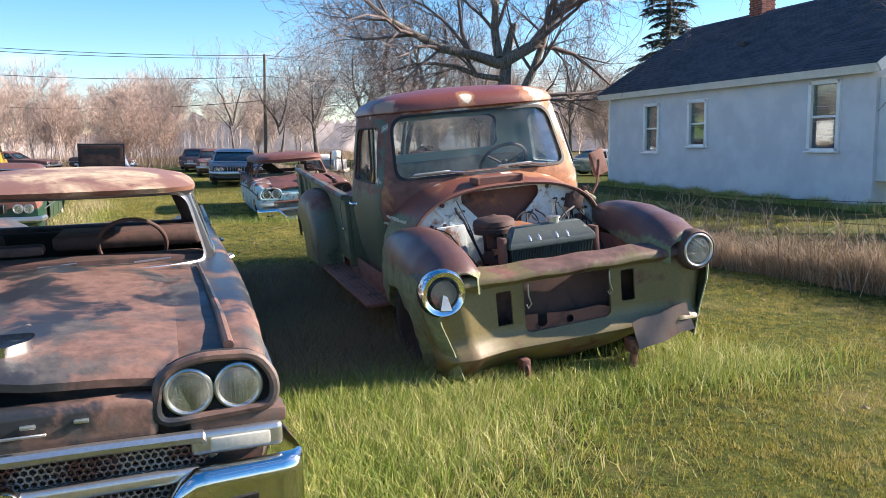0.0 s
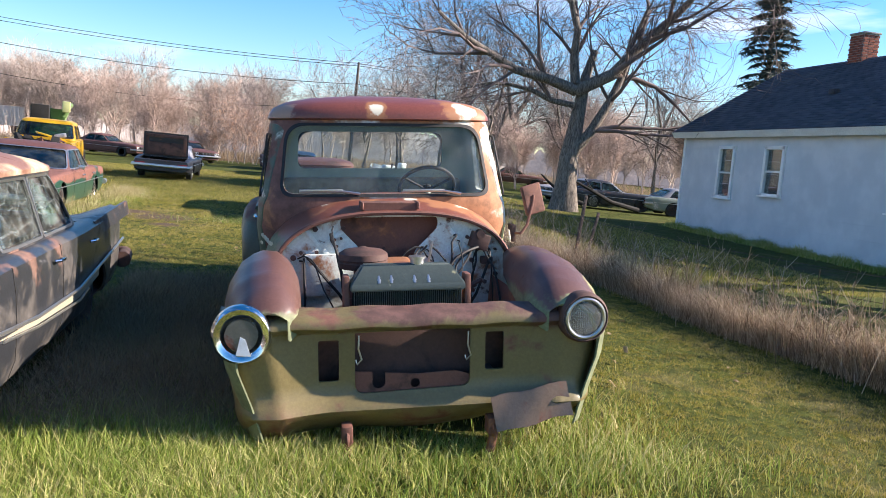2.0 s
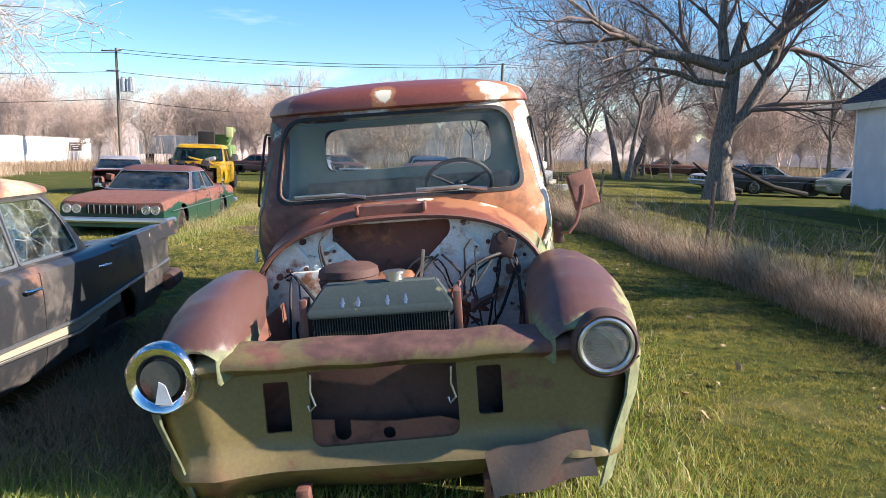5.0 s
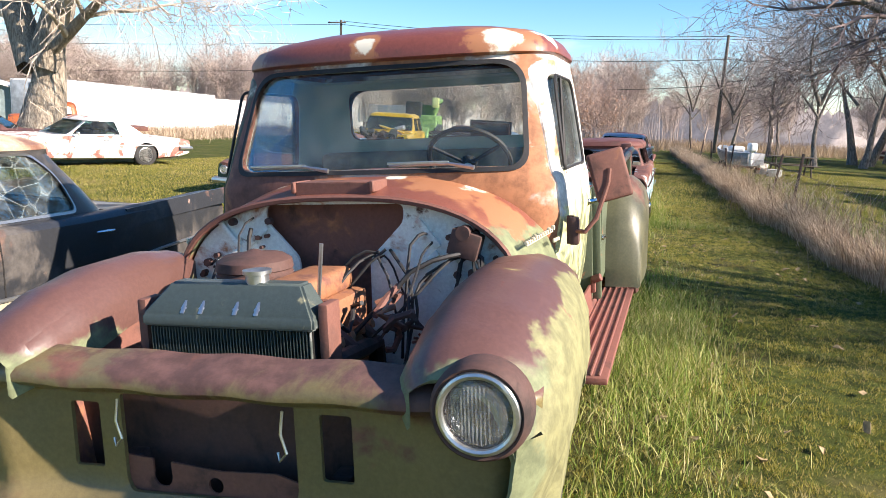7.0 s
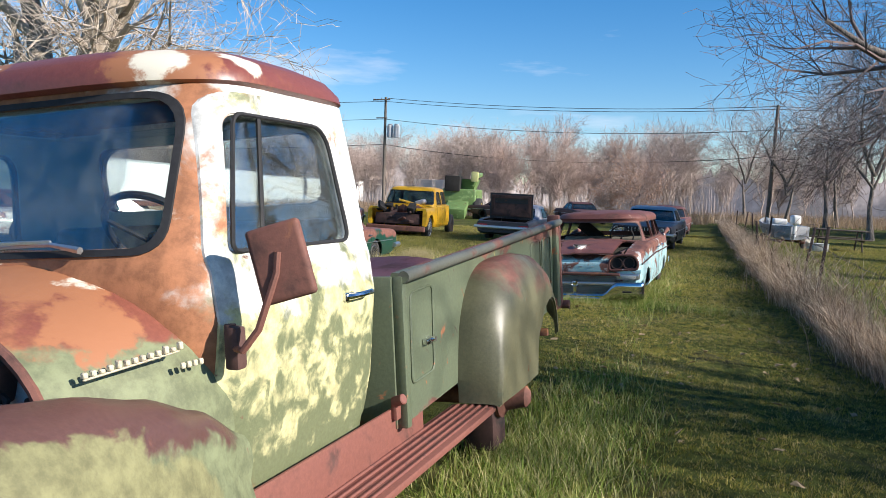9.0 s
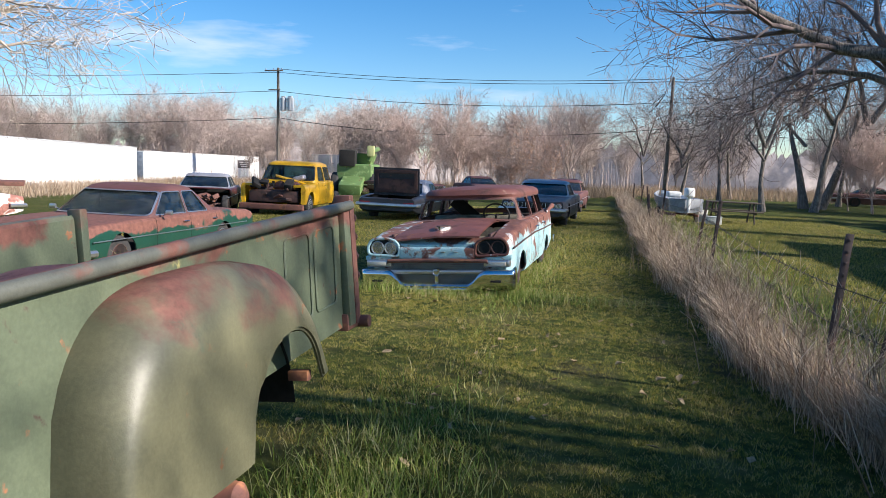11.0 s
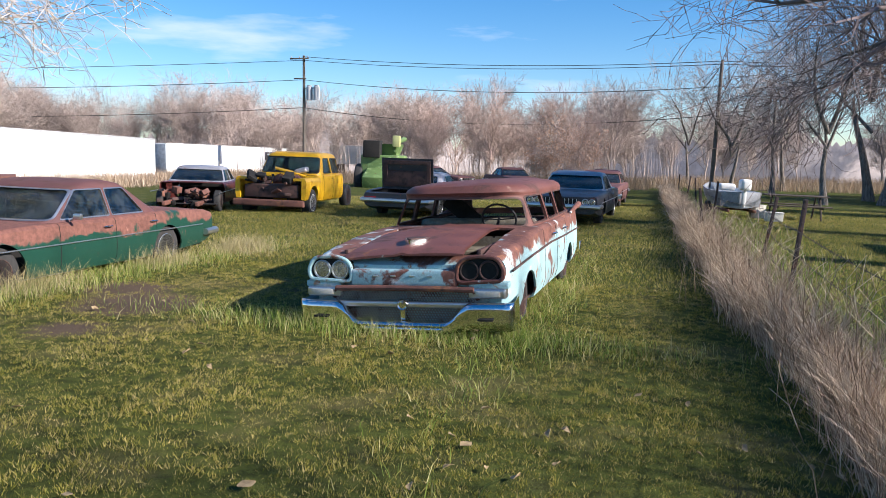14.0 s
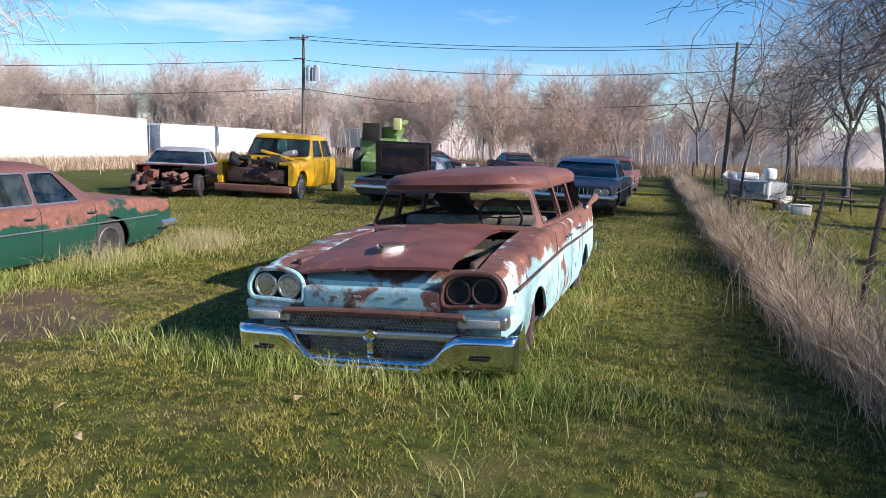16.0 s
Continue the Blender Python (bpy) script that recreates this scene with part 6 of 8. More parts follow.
def build_black_sedan():
    car = thing("sedan", site(-0.55, 3.02, 0, 0, -1.5, 0.0), "black two-door sedan burnt to rust, windshield missing", "car")
    rows = [(y, w, zb + 0.1, zs + 0.045, zt + 0.03) for y, w, zb, zs, zt in ROWS58]
    body, solid = car_body(rows, [(0.95, 0.20, 0.36), (3.95, 0.18, 0.36)], (1.84, 3.85, 0.82))
    part("body", body, M_SEDAN, car, "black body with broad rust patches", 35)
    gh = [(0.78, 0.90, 1.66, 3.98, 6, 0.12, 0.06), (0.88, 0.875, 1.70, 3.92, 6, 0.12, 0.06), (1.25, 0.765, 1.88, 3.56, 6, 0.10, 0.05), (1.285, 0.775, 1.84, 3.56, 6, 0.11, 0.05), (1.31, 0.775, 1.82, 3.54, 6, 0.12, 0.05), (1.345, 0.72, 1.90, 3.46, 5, 0.10, 0.05), (1.385, 0.55, 2.08, 3.28, 4.5, 0.06, 0), (1.41, 0.3, 2.35, 3.0, 4, 0.03, 0), (1.415, 0.1, 2.6, 2.8, 3, 0, 0)]
    sides = [rounded([(2.02, 0.90), (2.72, 0.90), (2.70, 1.25), (2.06, 1.25)], 0.03, 3), rounded([(2.76, 0.90), (3.52, 0.90), (3.44, 1.12), (3.26, 1.25), (2.76, 1.25)], [0.03, 0.06, 0.10, 0.06, 0.02], 4)]
    greenhouse(car, gh, rounded([(-0.80, 0.88), (0.80, 0.88), (0.70, 1.265), (-0.70, 1.265)], [0.06, 0.06, 0.08, 0.08], 4), rounded([(-0.72, 0.92), (0.72, 0.92), (0.60, 1.25), (-0.60, 1.25)], 0.06, 4), sides, M_SEDAN, (False, False, True), M_STEEL, M_CRACK, roof_z=1.28, roof_mat=M_SROOF)
    front_58(car, 0.075, M_SEDAN, M_SEDAN, M_STEEL, (True, True))
    # hood ridge, edges and badge
    hoodg = [[Vector((-0.60 + 1.2 * i / 12, -0.05 + 1.74 * j / 14, 0.745 + 0.035 * (1 - abs(-1 + 2 * i / 12) ** 3) + 0.115 * min(1, max(0, j / 14 * 1.3)) ** 0.8 + 0.02 * math.exp(-((i - 6) / 0.8) ** 2) - 0.04 * (j == 0))) for i in range(13)] for j in range(15)]
    hb = [[p - Vector((0, 0, 0.03)) for p in r] for r in reversed(hoodg)]
    b = bm_loft(hoodg + hb + [hoodg[0]], False, False)
    bmesh.ops.remove_doubles(b, verts=b.verts[:], dist=1e-5)
    hood = part("hood", b, M_SEDAN, car, "blistered black and rust hood", 40)
    part("hood_badge", bm_prism(rounded([(-0.09, 0.18), (0.0, 0.06), (0.09, 0.18), (0.08, 0.30), (-0.08, 0.30)], 0.04, 3), "xy", 0.80, 0.855), M_CHROME, hood, "chrome shield badge")
    part("script", bm_box(0.0, -0.135, 0.585, 0.30, 0.01, 0.01, 0.003, 1, bm_box(-0.05, -0.135, 0.605, 0.04, 0.01, 0.03, 0.003)), M_STEEL, car)
    for s in (1, -1):
        part("fender_ridge", bm_tube([(s * 0.79, 0.10, 0.775), (s * 0.785, 0.5, 0.815), (s * 0.76, 1.1, 0.86), (s * 0.74, 1.6, 0.885)], [0.022, 0.02, 0.016, 0.008], 8), M_SEDAN, car)
        part("side_trim", bm_tube([(s * 0.96, 0.2, 0.64), (s * 0.992, 1.0, 0.60), (s * 0.998, 2.2, 0.50), (s * 0.998, 3.2, 0.475), (s * 0.99, 4.2, 0.56), (s * 0.955, 5.05, 0.60)], 0.012, 6), M_STEEL, car, "bright side trim strip")
        part("side_trim", bm_tube([(s * 0.992, 1.6, 0.50), (s * 0.998, 2.2, 0.44), (s * 0.998, 3.2, 0.39), (s * 0.99, 3.5, 0.42)], 0.009, 6), M_STEEL, car)
        band = boolean(bm_shell(solid, -0.003, 0.003), [bm_prism([(1.5, 0.52), (2.2, 0.45), (3.2, 0.40), (3.9, 0.45), (3.9, 0.53), (3.2, 0.465), (2.2, 0.49)], "yz", s * 0.8, s * 1.2)], "INTERSECT")
        part("trim_band", band, patina("cream side band", (0.34, 0.31, 0.23), [(RUST, 6, 0.58, 0.68, "", 0, 1, 0)], 0.5, 0.8), car)
        fin = bm_loft([[Vector((s * (0.93 + dx), y, z)) for dx, z in ((-0.05, zt - 0.12), (-0.012, zt), (0.012, zt), (0.035, zt - 0.12))] for y, zt in ((3.9, 0.87), (4.4, 0.895), (4.9, 0.915), (5.28, 0.925))])
        part("tail_fin", fin, M_SEDAN, car)
        part("tail_lamp", bm_lathe((s * 0.74, 5.17, 0.62), (0, 1, 0), [(0, 0.12), (0.05, 0.11), (0.07, 0.05), (0.075, 0.0)], 20), plain("red lamp lens", (0.25, 0.02, 0.02), 0.2), car)
        wheel(car, s * 0.80, 0.95, 0.27, 0.33, 0.19, M_DARKRUST, s, "wheel", 0.04)
        wheel(car, s * 0.78, 3.95, 0.25, 0.33, 0.19, M_DARKRUST, s, "wheel", 0.06)
        part("wiper", bm_tube([(0.15 + s * 0.25, 1.70, 0.90), (0.35 + s * 0.25, 1.72, 0.91)], 0.006, 6), M_STEEL, car)
    part("rear_bumper", bm_tube([(-0.98, 4.9, 0.42), (-0.95, 5.22, 0.42), (-0.6, 5.32, 0.40), (0.6, 5.32, 0.40), (0.95, 5.22, 0.42), (0.98, 4.9, 0.42)], 0.075, 10), M_DARKRUST, car, "dull rear bumper")
    fittings(car, (2.58, 3.55), 0.76, 0.985)
    seams(car, solid, (1.84, 2.80), 0.2, 0.84)
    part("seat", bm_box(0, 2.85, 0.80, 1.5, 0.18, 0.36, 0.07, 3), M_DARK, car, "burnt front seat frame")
    part("seat", bm_box(0, 3.6, 0.80, 1.5, 0.18, 0.30, 0.07, 3), M_DARKRUST, car)
    part("dashboard", bm_box(0, 1.98, 0.86, 1.6, 0.25, 0.10, 0.04, 2, bm_box(-0.25, 2.05, 0.96, 0.30, 0.14, 0.06, 0.03)), M_DARKRUST, car, "rusted dashboard")
    c, ax = Vector((0.38, 2.2, 0.94)), Vector((0, -0.8, -0.5)).normalized()
    part("steering_wheel", bm_ring(c, ax, 0.20, 0.013, 36, 8), M_DARKRUST, car)
    part("floor_pan", bm_box(0, 2.7, 0.25, 1.8, 4.3, 0.02, 0), M_DARKRUST, car)
    part("interior_scrap", bm_box(0.35, 2.6, 0.95, 0.9, 0.5, 0.10, 0.05, 3, bm_box(-0.5, 2.5, 0.93, 0.2, 0.3, 0.14, 0.04)), M_DARKRUST, car)
    return car


def sedan_70(m, label, body_mat, roof_mat, L=5.5, w=0.97, belt=0.72, roof=1.22, sill=0.10, coupe=False, glass=M_GLASSD, trunk_up=False, stripped=False, group="", cab=(1.75, 4.15), detail=True, name="sedan", cat="car", face_rear=False):
    """A full-size square-shouldered car of the seventies."""
    car = thing(name, m, label, cat, group)
    rows = [(0, w * 0.93, sill + 0.12, belt - 0.09, belt - 0.11), (0.06, w * 0.96, sill + 0.08, belt - 0.06, belt - 0.07), (0.7, w, sill, belt - 0.02, belt), (1.6, w, sill, belt, belt + 0.02), (2.8, w, sill, belt, belt),
            (cab[1] + 0.1, w, sill, belt + 0.02, belt + 0.02), (L - 0.5, w * 0.98, sill + 0.04, belt - 0.01, belt), (L - 0.05, w * 0.95, sill + 0.1, belt - 0.05, belt - 0.05), (L, w * 0.92, sill + 0.14, belt - 0.08, belt - 0.08)]
    aw = (0.98, L - 1.35)
    extra = []
    if trunk_up:
        extra.append(bm_box(0, L - 0.62, belt + 0.02, w * 1.56, 1.0, 0.5, 0))
    if stripped:
        extra.append(bm_box(0, 0.55, 0.75, 3, 1.5, 1.1, 0))
    body, solid = car_body(rows, [(aw[0], sill + 0.14, 0.36), (aw[1], sill + 0.12, 0.35)], (cab[0] + 0.12, cab[1] - 0.15, w * 0.84), extra, 26)
    part("body", body, body_mat, car, "", 35)
    y0, y1 = cab
    h = roof - belt
    gh = [(belt - 0.06, w * 0.93, y0 - 0.10, y1 + 0.10, 7, 0.04, 0), (belt + 0.02, w * 0.91, y0, y1, 7, 0.04, 0), (belt + 0.78 * h, w * 0.76, y0 + 0.62, y1 - 0.62, 7, 0.04, 0), (belt + 0.90 * h, w * 0.72, y0 + 0.74, y1 - 0.72, 6, 0.04, 0), (roof - 0.012, w * 0.58, y0 + 0.92, y1 - 0.86, 5, 0.02, 0), (roof, w * 0.2, y0 + 1.2, y1 - 1.1, 4, 0, 0)]
    zb, zt = belt + 0.045, belt + 0.76 * h
    if coupe:
        sides = [rounded([(y0 + 0.28, zb), (y1 - 0.85, zb), (y1 - 0.95, zt), (y0 + 0.68, zt)], 0.03, 3)]
    else:
        ym = (y0 + y1) / 2
        sides = [rounded([(y0 + 0.28, zb), (ym - 0.03, zb), (ym - 0.03, zt), (y0 + 0.70, zt)], 0.03, 3), rounded([(ym + 0.03, zb), (y1 - 0.50, zb), (y1 - 0.78, zt), (ym + 0.03, zt)], 0.03, 3)]
    greenhouse(car, gh, rounded([(-w * 0.84, zb), (w * 0.84, zb), (w * 0.70, zt), (-w * 0.70, zt)], 0.05, 3), rounded([(-w * 0.76, zb + 0.02), (w * 0.76, zb + 0.02), (w * 0.64, zt), (-w * 0.64, zt)], 0.05, 3), sides, roof_mat, (True, True, True), M_STEEL if detail else None, glass)
    for y in aw:
        for s in (1, -1):
            wheel(car, s * (w - 0.15), y, sill + 0.13, 0.33, 0.2, M_STEEL if detail and y > 2 else M_DARKRUST, s, "wheel", 0.05)
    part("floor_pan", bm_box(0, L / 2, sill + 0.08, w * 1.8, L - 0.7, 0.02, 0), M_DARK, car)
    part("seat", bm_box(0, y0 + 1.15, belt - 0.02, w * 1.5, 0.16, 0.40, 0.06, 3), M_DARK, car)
    part("rear_bumper", bm_tube([(-w, L - 0.35, 0.40 * belt + sill), (-w * 0.97, L + 0.02, 0.40 * belt + sill), (-w * 0.6, L + 0.07, 0.40 * belt + sill), (w * 0.6, L + 0.07, 0.40 * belt + sill), (w * 0.97, L + 0.02, 0.40 * belt + sill), (w, L - 0.35, 0.40 * belt + sill)], 0.055, 8), M_STEEL, car, "dull chrome rear bumper")
    if not stripped:
        part("front_bumper", bm_tube([(-w, 0.35, 0.36 * belt + sill), (-w * 0.97, -0.05, 0.36 * belt + sill), (-w * 0.6, -0.10, 0.36 * belt + sill), (w * 0.6, -0.10, 0.36 * belt + sill), (w * 0.97, -0.05, 0.36 * belt + sill), (w, 0.35, 0.36 * belt + sill)], 0.055, 8), M_STEEL, car, "dull chrome front bumper")
        part("grille", bm_box(0, -0.02, belt - 0.22, w * 0.9, 0.05, 0.16, 0.01), M_DARK, car)
        for k in range(9):
            part("grille_slat", bm_box(-0.4 * w + 0.1 * w * k, -0.05, belt - 0.22, 0.012, 0.02, 0.15, 0.003), M_STEEL, car)
        for s in (1, -1):
            for x in (0.62, 0.79):
                lamp(car, s * w * x, -0.035, belt - 0.22, 0.075, True)
    else:
        rnd = random.Random(9)
        for k in range(26):
            part("engine_scrap", bm_box(rnd.uniform(-0.7, 0.7), rnd.uniform(0.2, 1.25), rnd.uniform(0.2, 0.62), rnd.uniform(0.08, 0.35), rnd.uniform(0.08, 0.4), rnd.uniform(0.05, 0.22), 0.02, 2, None, Euler((rnd.uniform(-0.5, 0.5), rnd.uniform(-0.5, 0.5), rnd.uniform(0, 3))).to_matrix().to_4x4()), rnd.choice((M_RUST, M_DARKRUST, M_DARK, M_DARKRUST)), car)
        for s in (1, -1):
            part("frame_horn", bm_box(s * 0.45, 0.5, 0.28, 0.09, 1.6, 0.12, 0.02), M_RUST, car)
    for s in (1, -1):
        part("tail_lamp", bm_box(s * w * 0.72, L + 0.005, belt - 0.22, 0.32, 0.04, 0.10, 0.02), plain("dull red lens", (0.20, 0.02, 0.02), 0.25), car)
        part("side_trim", bm_tube([(s * (w + 0.004), 0.3, belt * 0.62 + sill * 0.4), (s * (w + 0.006), L * 0.5, belt * 0.62 + sill * 0.4), (s * w * 0.985, L - 0.4, belt * 0.62 + sill * 0.4)], 0.010, 6), M_STEEL, car)
        if detail:
            part("side_mirror", bm_box(s * (w + 0.08), y0 + 0.35, belt + 0.08, 0.12, 0.05, 0.08, 0.02, 2, bm_cyl((s * w * 0.95, y0 + 0.38, belt + 0.02), (s * (w + 0.06), y0 + 0.36, belt + 0.07), 0.012, 8)), M_STEEL, car)
    if detail:
        fittings(car, (y0 + 1.05,) if coupe else (y0 + 0.95, y0 + 1.95), belt - 0.10, w)
        seams(car, solid, (y0 + 0.15, (y0 + y1) / 2) + (() if coupe else (y1 - 0.30,)), sill + 0.05, belt)
    if trunk_up:
        hx = L - 1.1
        lid = [[Vector((-w * 0.78 + w * 1.56 * i / 8, hx + 0.10 * j / 6 * (1 if j < 6 else 1), belt + 0.02 + 0.86 * j / 6)) for i in range(9)] for j in range(7)]
        lb = [[p + Vector((0, -0.03, 0.0)) for p in r] for r in reversed(lid)]
        lb2 = bm_loft(lid + lb + [lid[0]], False, False)
        bmesh.ops.remove_doubles(lb2, verts=lb2.verts[:], dist=1e-5)
        bmesh.ops.holes_fill(lb2, edges=[e for e in lb2.edges if e.is_boundary], sides=0)
        part("trunk_lid", lb2, body_mat, car, "raised trunk lid")
        part("lid_lining", boolean(bm_box(0, hx + 0.085, belt + 0.45, w * 1.44, 0.03, 0.74, 0.02, 2, None, Matrix.Rotation(radians(-6.6), 4, "X")), [bm_box(0, hx + 0.11, belt + 0.45, w * 1.2, 0.06, 0.5, 0)]), M_DARKRUST, car)
        part("trunk_floor", bm_box(0, L - 0.6, 0.34, w * 1.5, 0.9, 0.02, 0), M_DARK, car)
    return car


M_GREENCAR = patina("dark green lower body under rust-brown oxide", (0.012, 0.055, 0.038), [
    (RUST, 1.6, 0.90, 0.97, "Z", 0.25, 0.62, 0.60), ((0.33, 0.16, 0.12), 6, 0.66, 0.72, "", 0, 1, 0), (RUST_D, 9, 0.64, 0.72, "", 0, 1, 0)], 0.3, 0.75)
M_MAROON = patina("maroon oxidised vinyl", (0.115, 0.048, 0.044), [(RUST_D, 4, 0.5, 0.7, "", 0, 1, 0), ((0.3, 0.2, 0.17), 8, 0.66, 0.74, "", 0, 1, 0)], 0.65, 0.85)
M_NAVY = patina("dark blue-black paint", (0.030, 0.033, 0.042), [((0.10, 0.095, 0.095), 3, 0.55, 0.68, "", 0, 1, 0), (RUST, 6, 0.60, 0.70, "", 0, 1, 0)], 0.42, 0.7)
M_SILVER = patina("chalky silver-grey paint", (0.30, 0.30, 0.32), [(RUST, 3, 0.6, 0.7, "", 0, 1, 0), ((0.10, 0.11, 0.14), 2, 0.55, 0.65, "", 0, 1, 0)], 0.35, 0.7)
M_WHITECAR = patina("chalky white paint with red primer", (0.70, 0.66, 0.60), [((0.30, 0.13, 0.10), 2.4, 0.52, 0.58, "", 0, 1, 0), (RUST, 6, 0.64, 0.72, "", 0, 1, 0)], 0.45, 0.8)
M_YELLOW = patina("taxi-yellow paint", (0.72, 0.40, 0.010), [(RUST, 5, 0.68, 0.74, "", 0, 1, 0), ((0.55, 0.26, 0.01), 3, 0.55, 0.7, "", 0, 1, 0)], 0.35, 0.7)

wagon = build_wagon()
black_sedan = build_black_sedan()
green_car = sedan_70(site(-3.0, 15.15, 0, 0, 0, 1.5), "dark green sedan faded to rust-brown, sunk in tall grass", M_GREENCAR, M_MAROON, 5.5, 0.98, 0.70, 1.20, 0.04)
trunk_car = sedan_70(site(-2.03, 34.7, 0, 0, 0, 180), "dark blue coupe with its trunk lid raised", M_NAVY, M_SILVER, 5.5, 0.98, 0.80, 1.30, 0.22, True, trunk_up=True)
blue_car = sedan_70(site(2.55, 28.7, 0, 0, 0, -2), "dull blue-grey coupe parked behind the wagon", M_NAVY, M_SILVER, 5.4, 0.97, 0.86, 1.36, 0.22, True)
row_car = sedan_70(site(2.5, 38.5, 0, 0, 0, -1), "rusty brown sedan in the row of wrecks", M_MAROON, M_MAROON, 5.4, 0.97, 0.84, 1.34, 0.18, detail=False, group="row of wrecked cars")
copy_thing(row_car, site(2.2, 47.5, 0, 0, 0, 3))
copy_thing(row_car, site(-2.3, 52, 0, 0, 0, 30))
copy_thing(row_car, site(-6.5, 55, 0, 0, 0, 70))
wreck = sedan_70(site(-8.1, 28.4, 0, 0, 0, 22), "stripped dark red car with its front end gone", patina("dark red wreck paint", (0.10, 0.022, 0.020), [(RUST, 3, 0.55, 0.68, "", 0, 1, 0), ((0.05, 0.04, 0.04), 4, 0.55, 0.7, "", 0, 1, 0)], 0.4, 0.8), M_SILVER, 5.2, 0.96, 0.82, 1.30, 0.16, stripped=True, detail=False)
white_car = sedan_70(site(-12.6, 18.2, 0, 0, 0, -27.6), "white hardtop car with red primer patches", M_WHITECAR, M_WHITECAR, 5.35, 0.98, 0.82, 1.34, 0.20, True)
dark_car = sedan_70(site(19.6, 34.0, 0, 0, 0, 78), "black car with bright wheels parked beyond the oak", M_NAVY, M_NAVY, 4.6, 0.90, 0.86, 1.36, 0.24)
silver_car = sedan_70(site(15.0, 36.8, 0, 0, 0, -70), "dull silver car half hidden behind the oak", M_SILVER, M_SILVER, 4.7, 0.92, 0.84, 1.32, 0.22, detail=False)
grey_car = sedan_70(site(23.4, 33.6, 0, 0, 0, 84), "grey-green sedan with its hood raised beside the house", patina("chalky grey-green paint", (0.17, 0.21, 0.18), [(RUST, 4, 0.6, 0.7, "", 0, 1, 0), ((0.32, 0.34, 0.33), 2.5, 0.52, 0.66, "", 0, 1, 0)], 0.4, 0.7), M_SILVER, 4.8, 0.94, 0.84, 1.32, 0.2, detail=False)
copy_thing(row_car, site(-19.5, 21.0, 0, 0, 0, -60))
copy_thing(row_car, site(24, 62, 0, 0, 0, 85))


def build_yellow():
    tr = thing("crew_cab_pickup", site(-6.2, 29.9, -0.12, 0, 0, 7) @ Matrix.Scale(1.12, 4), "yellow crew cab pickup with stripped nose and rusty engine", "pickup truck")
    rows = [(1.30, 0.94, 0.35, 1.02, 1.04), (1.6, 0.97, 0.32, 1.08, 1.08), (3.3, 0.98, 0.32, 1.10, 1.10), (3.55, 0.98, 0.32, 1.10, 1.10)]
    body, solid = car_body(rows, [], (1.62, 3.48, 0.84), (), 10)
    part("body", body, M_YELLOW, tr, "", 35)
    gh = [(1.02, 0.93, 1.45, 3.60, 8, 0.03, 0), (1.12, 0.92, 1.50, 3.58, 8, 0.03, 0), (1.58, 0.80, 1.80, 3.46, 8, 0.03, 0), (1.64, 0.78, 1.84, 3.44, 7, 0.03, 0), (1.70, 0.66, 1.98, 3.3, 5, 0.02, 0), (1.715, 0.3, 2.3, 3.0, 4, 0, 0)]
    greenhouse(tr, gh, rounded([(-0.84, 1.14), (0.84, 1.14), (0.76, 1.56), (-0.76, 1.56)], 0.06, 3), rounded([(-0.76, 1.16), (0.76, 1.16), (0.7, 1.54), (-0.7, 1.54)], 0.06, 3),
               [rounded([(1.82, 1.14), (2.50, 1.14), (2.50, 1.54), (2.02, 1.54)], 0.05, 3), rounded([(2.62, 1.14), (3.34, 1.14), (3.30, 1.54), (2.62, 1.54)], 0.05, 3)], M_YELLOW, (True, True, True), M_BLACK, M_GLASSD)
    seams(tr, solid, (1.72, 2.56, 3.42), 0.4, 1.1)
    for s in (1, -1):
        fb = boolean(bm_loft([[Vector((s * x, y, z)) for x, z in ((0.62, 0.5), (0.95, 0.45), (0.985, 0.6), (0.985, 0.9), (0.95, 1.0), (0.90, 1.03), (0.62, 1.02))] for y in (0.12, 0.16, 0.7, 1.36)]),
                     [bm_lathe((s * 0.5, 0.78, 0.42), (s, 0, 0), [(0, 0.40), (0.8, 0.40)], 30), bm_box(s * 0.60, 0.7, 0.70, 0.5, 1.8, 0.5, 0)])
        part("front_fender", fb, M_YELLOW, tr)
        wheel(tr, s * 0.84, 0.78, 0.36, 0.37, 0.22, plain("pale wheel", (0.6, 0.6, 0.58), 0.5), s, "wheel", 0.03)
        wheel(tr, s * 0.84, 4.3, 0.36, 0.37, 0.22, M_DARKRUST, s, "wheel", 0.03)
        part("door_handle", bm_box(s * 0.99, 2.42, 0.98, 0.03, 0.12, 0.03, 0.01), M_CHROME, tr)
        part("frame_rail", bm_box(s * 0.42, 3.0, 0.45, 0.08, 5.4, 0.16, 0.01), M_DARKRUST, tr)
    part("bumper", bm_box(0, -0.02, 0.36, 1.96, 0.12, 0.18, 0.04, 3), M_RUST, tr, "rusty front bumper")
    rnd = random.Random(3)
    for k in range(34):
        part("engine_scrap", bm_box(rnd.uniform(-0.75, 0.75), rnd.uniform(0.12, 1.2), rnd.uniform(0.55, 1.08), rnd.uniform(0.06, 0.3), rnd.uniform(0.06, 0.4), rnd.uniform(0.04, 0.2), 0.02, 2, None, Euler((rnd.uniform(-0.6, 0.6), rnd.uniform(-0.6, 0.6), rnd.uniform(0, 3))).to_matrix().to_4x4()), rnd.choice((M_RUST, M_DARKRUST, M_DARK)), tr)
    part("engine_bay", bm_box(0, 0.7, 0.66, 1.5, 1.1, 0.35, 0.05), M_DARKRUST, tr)
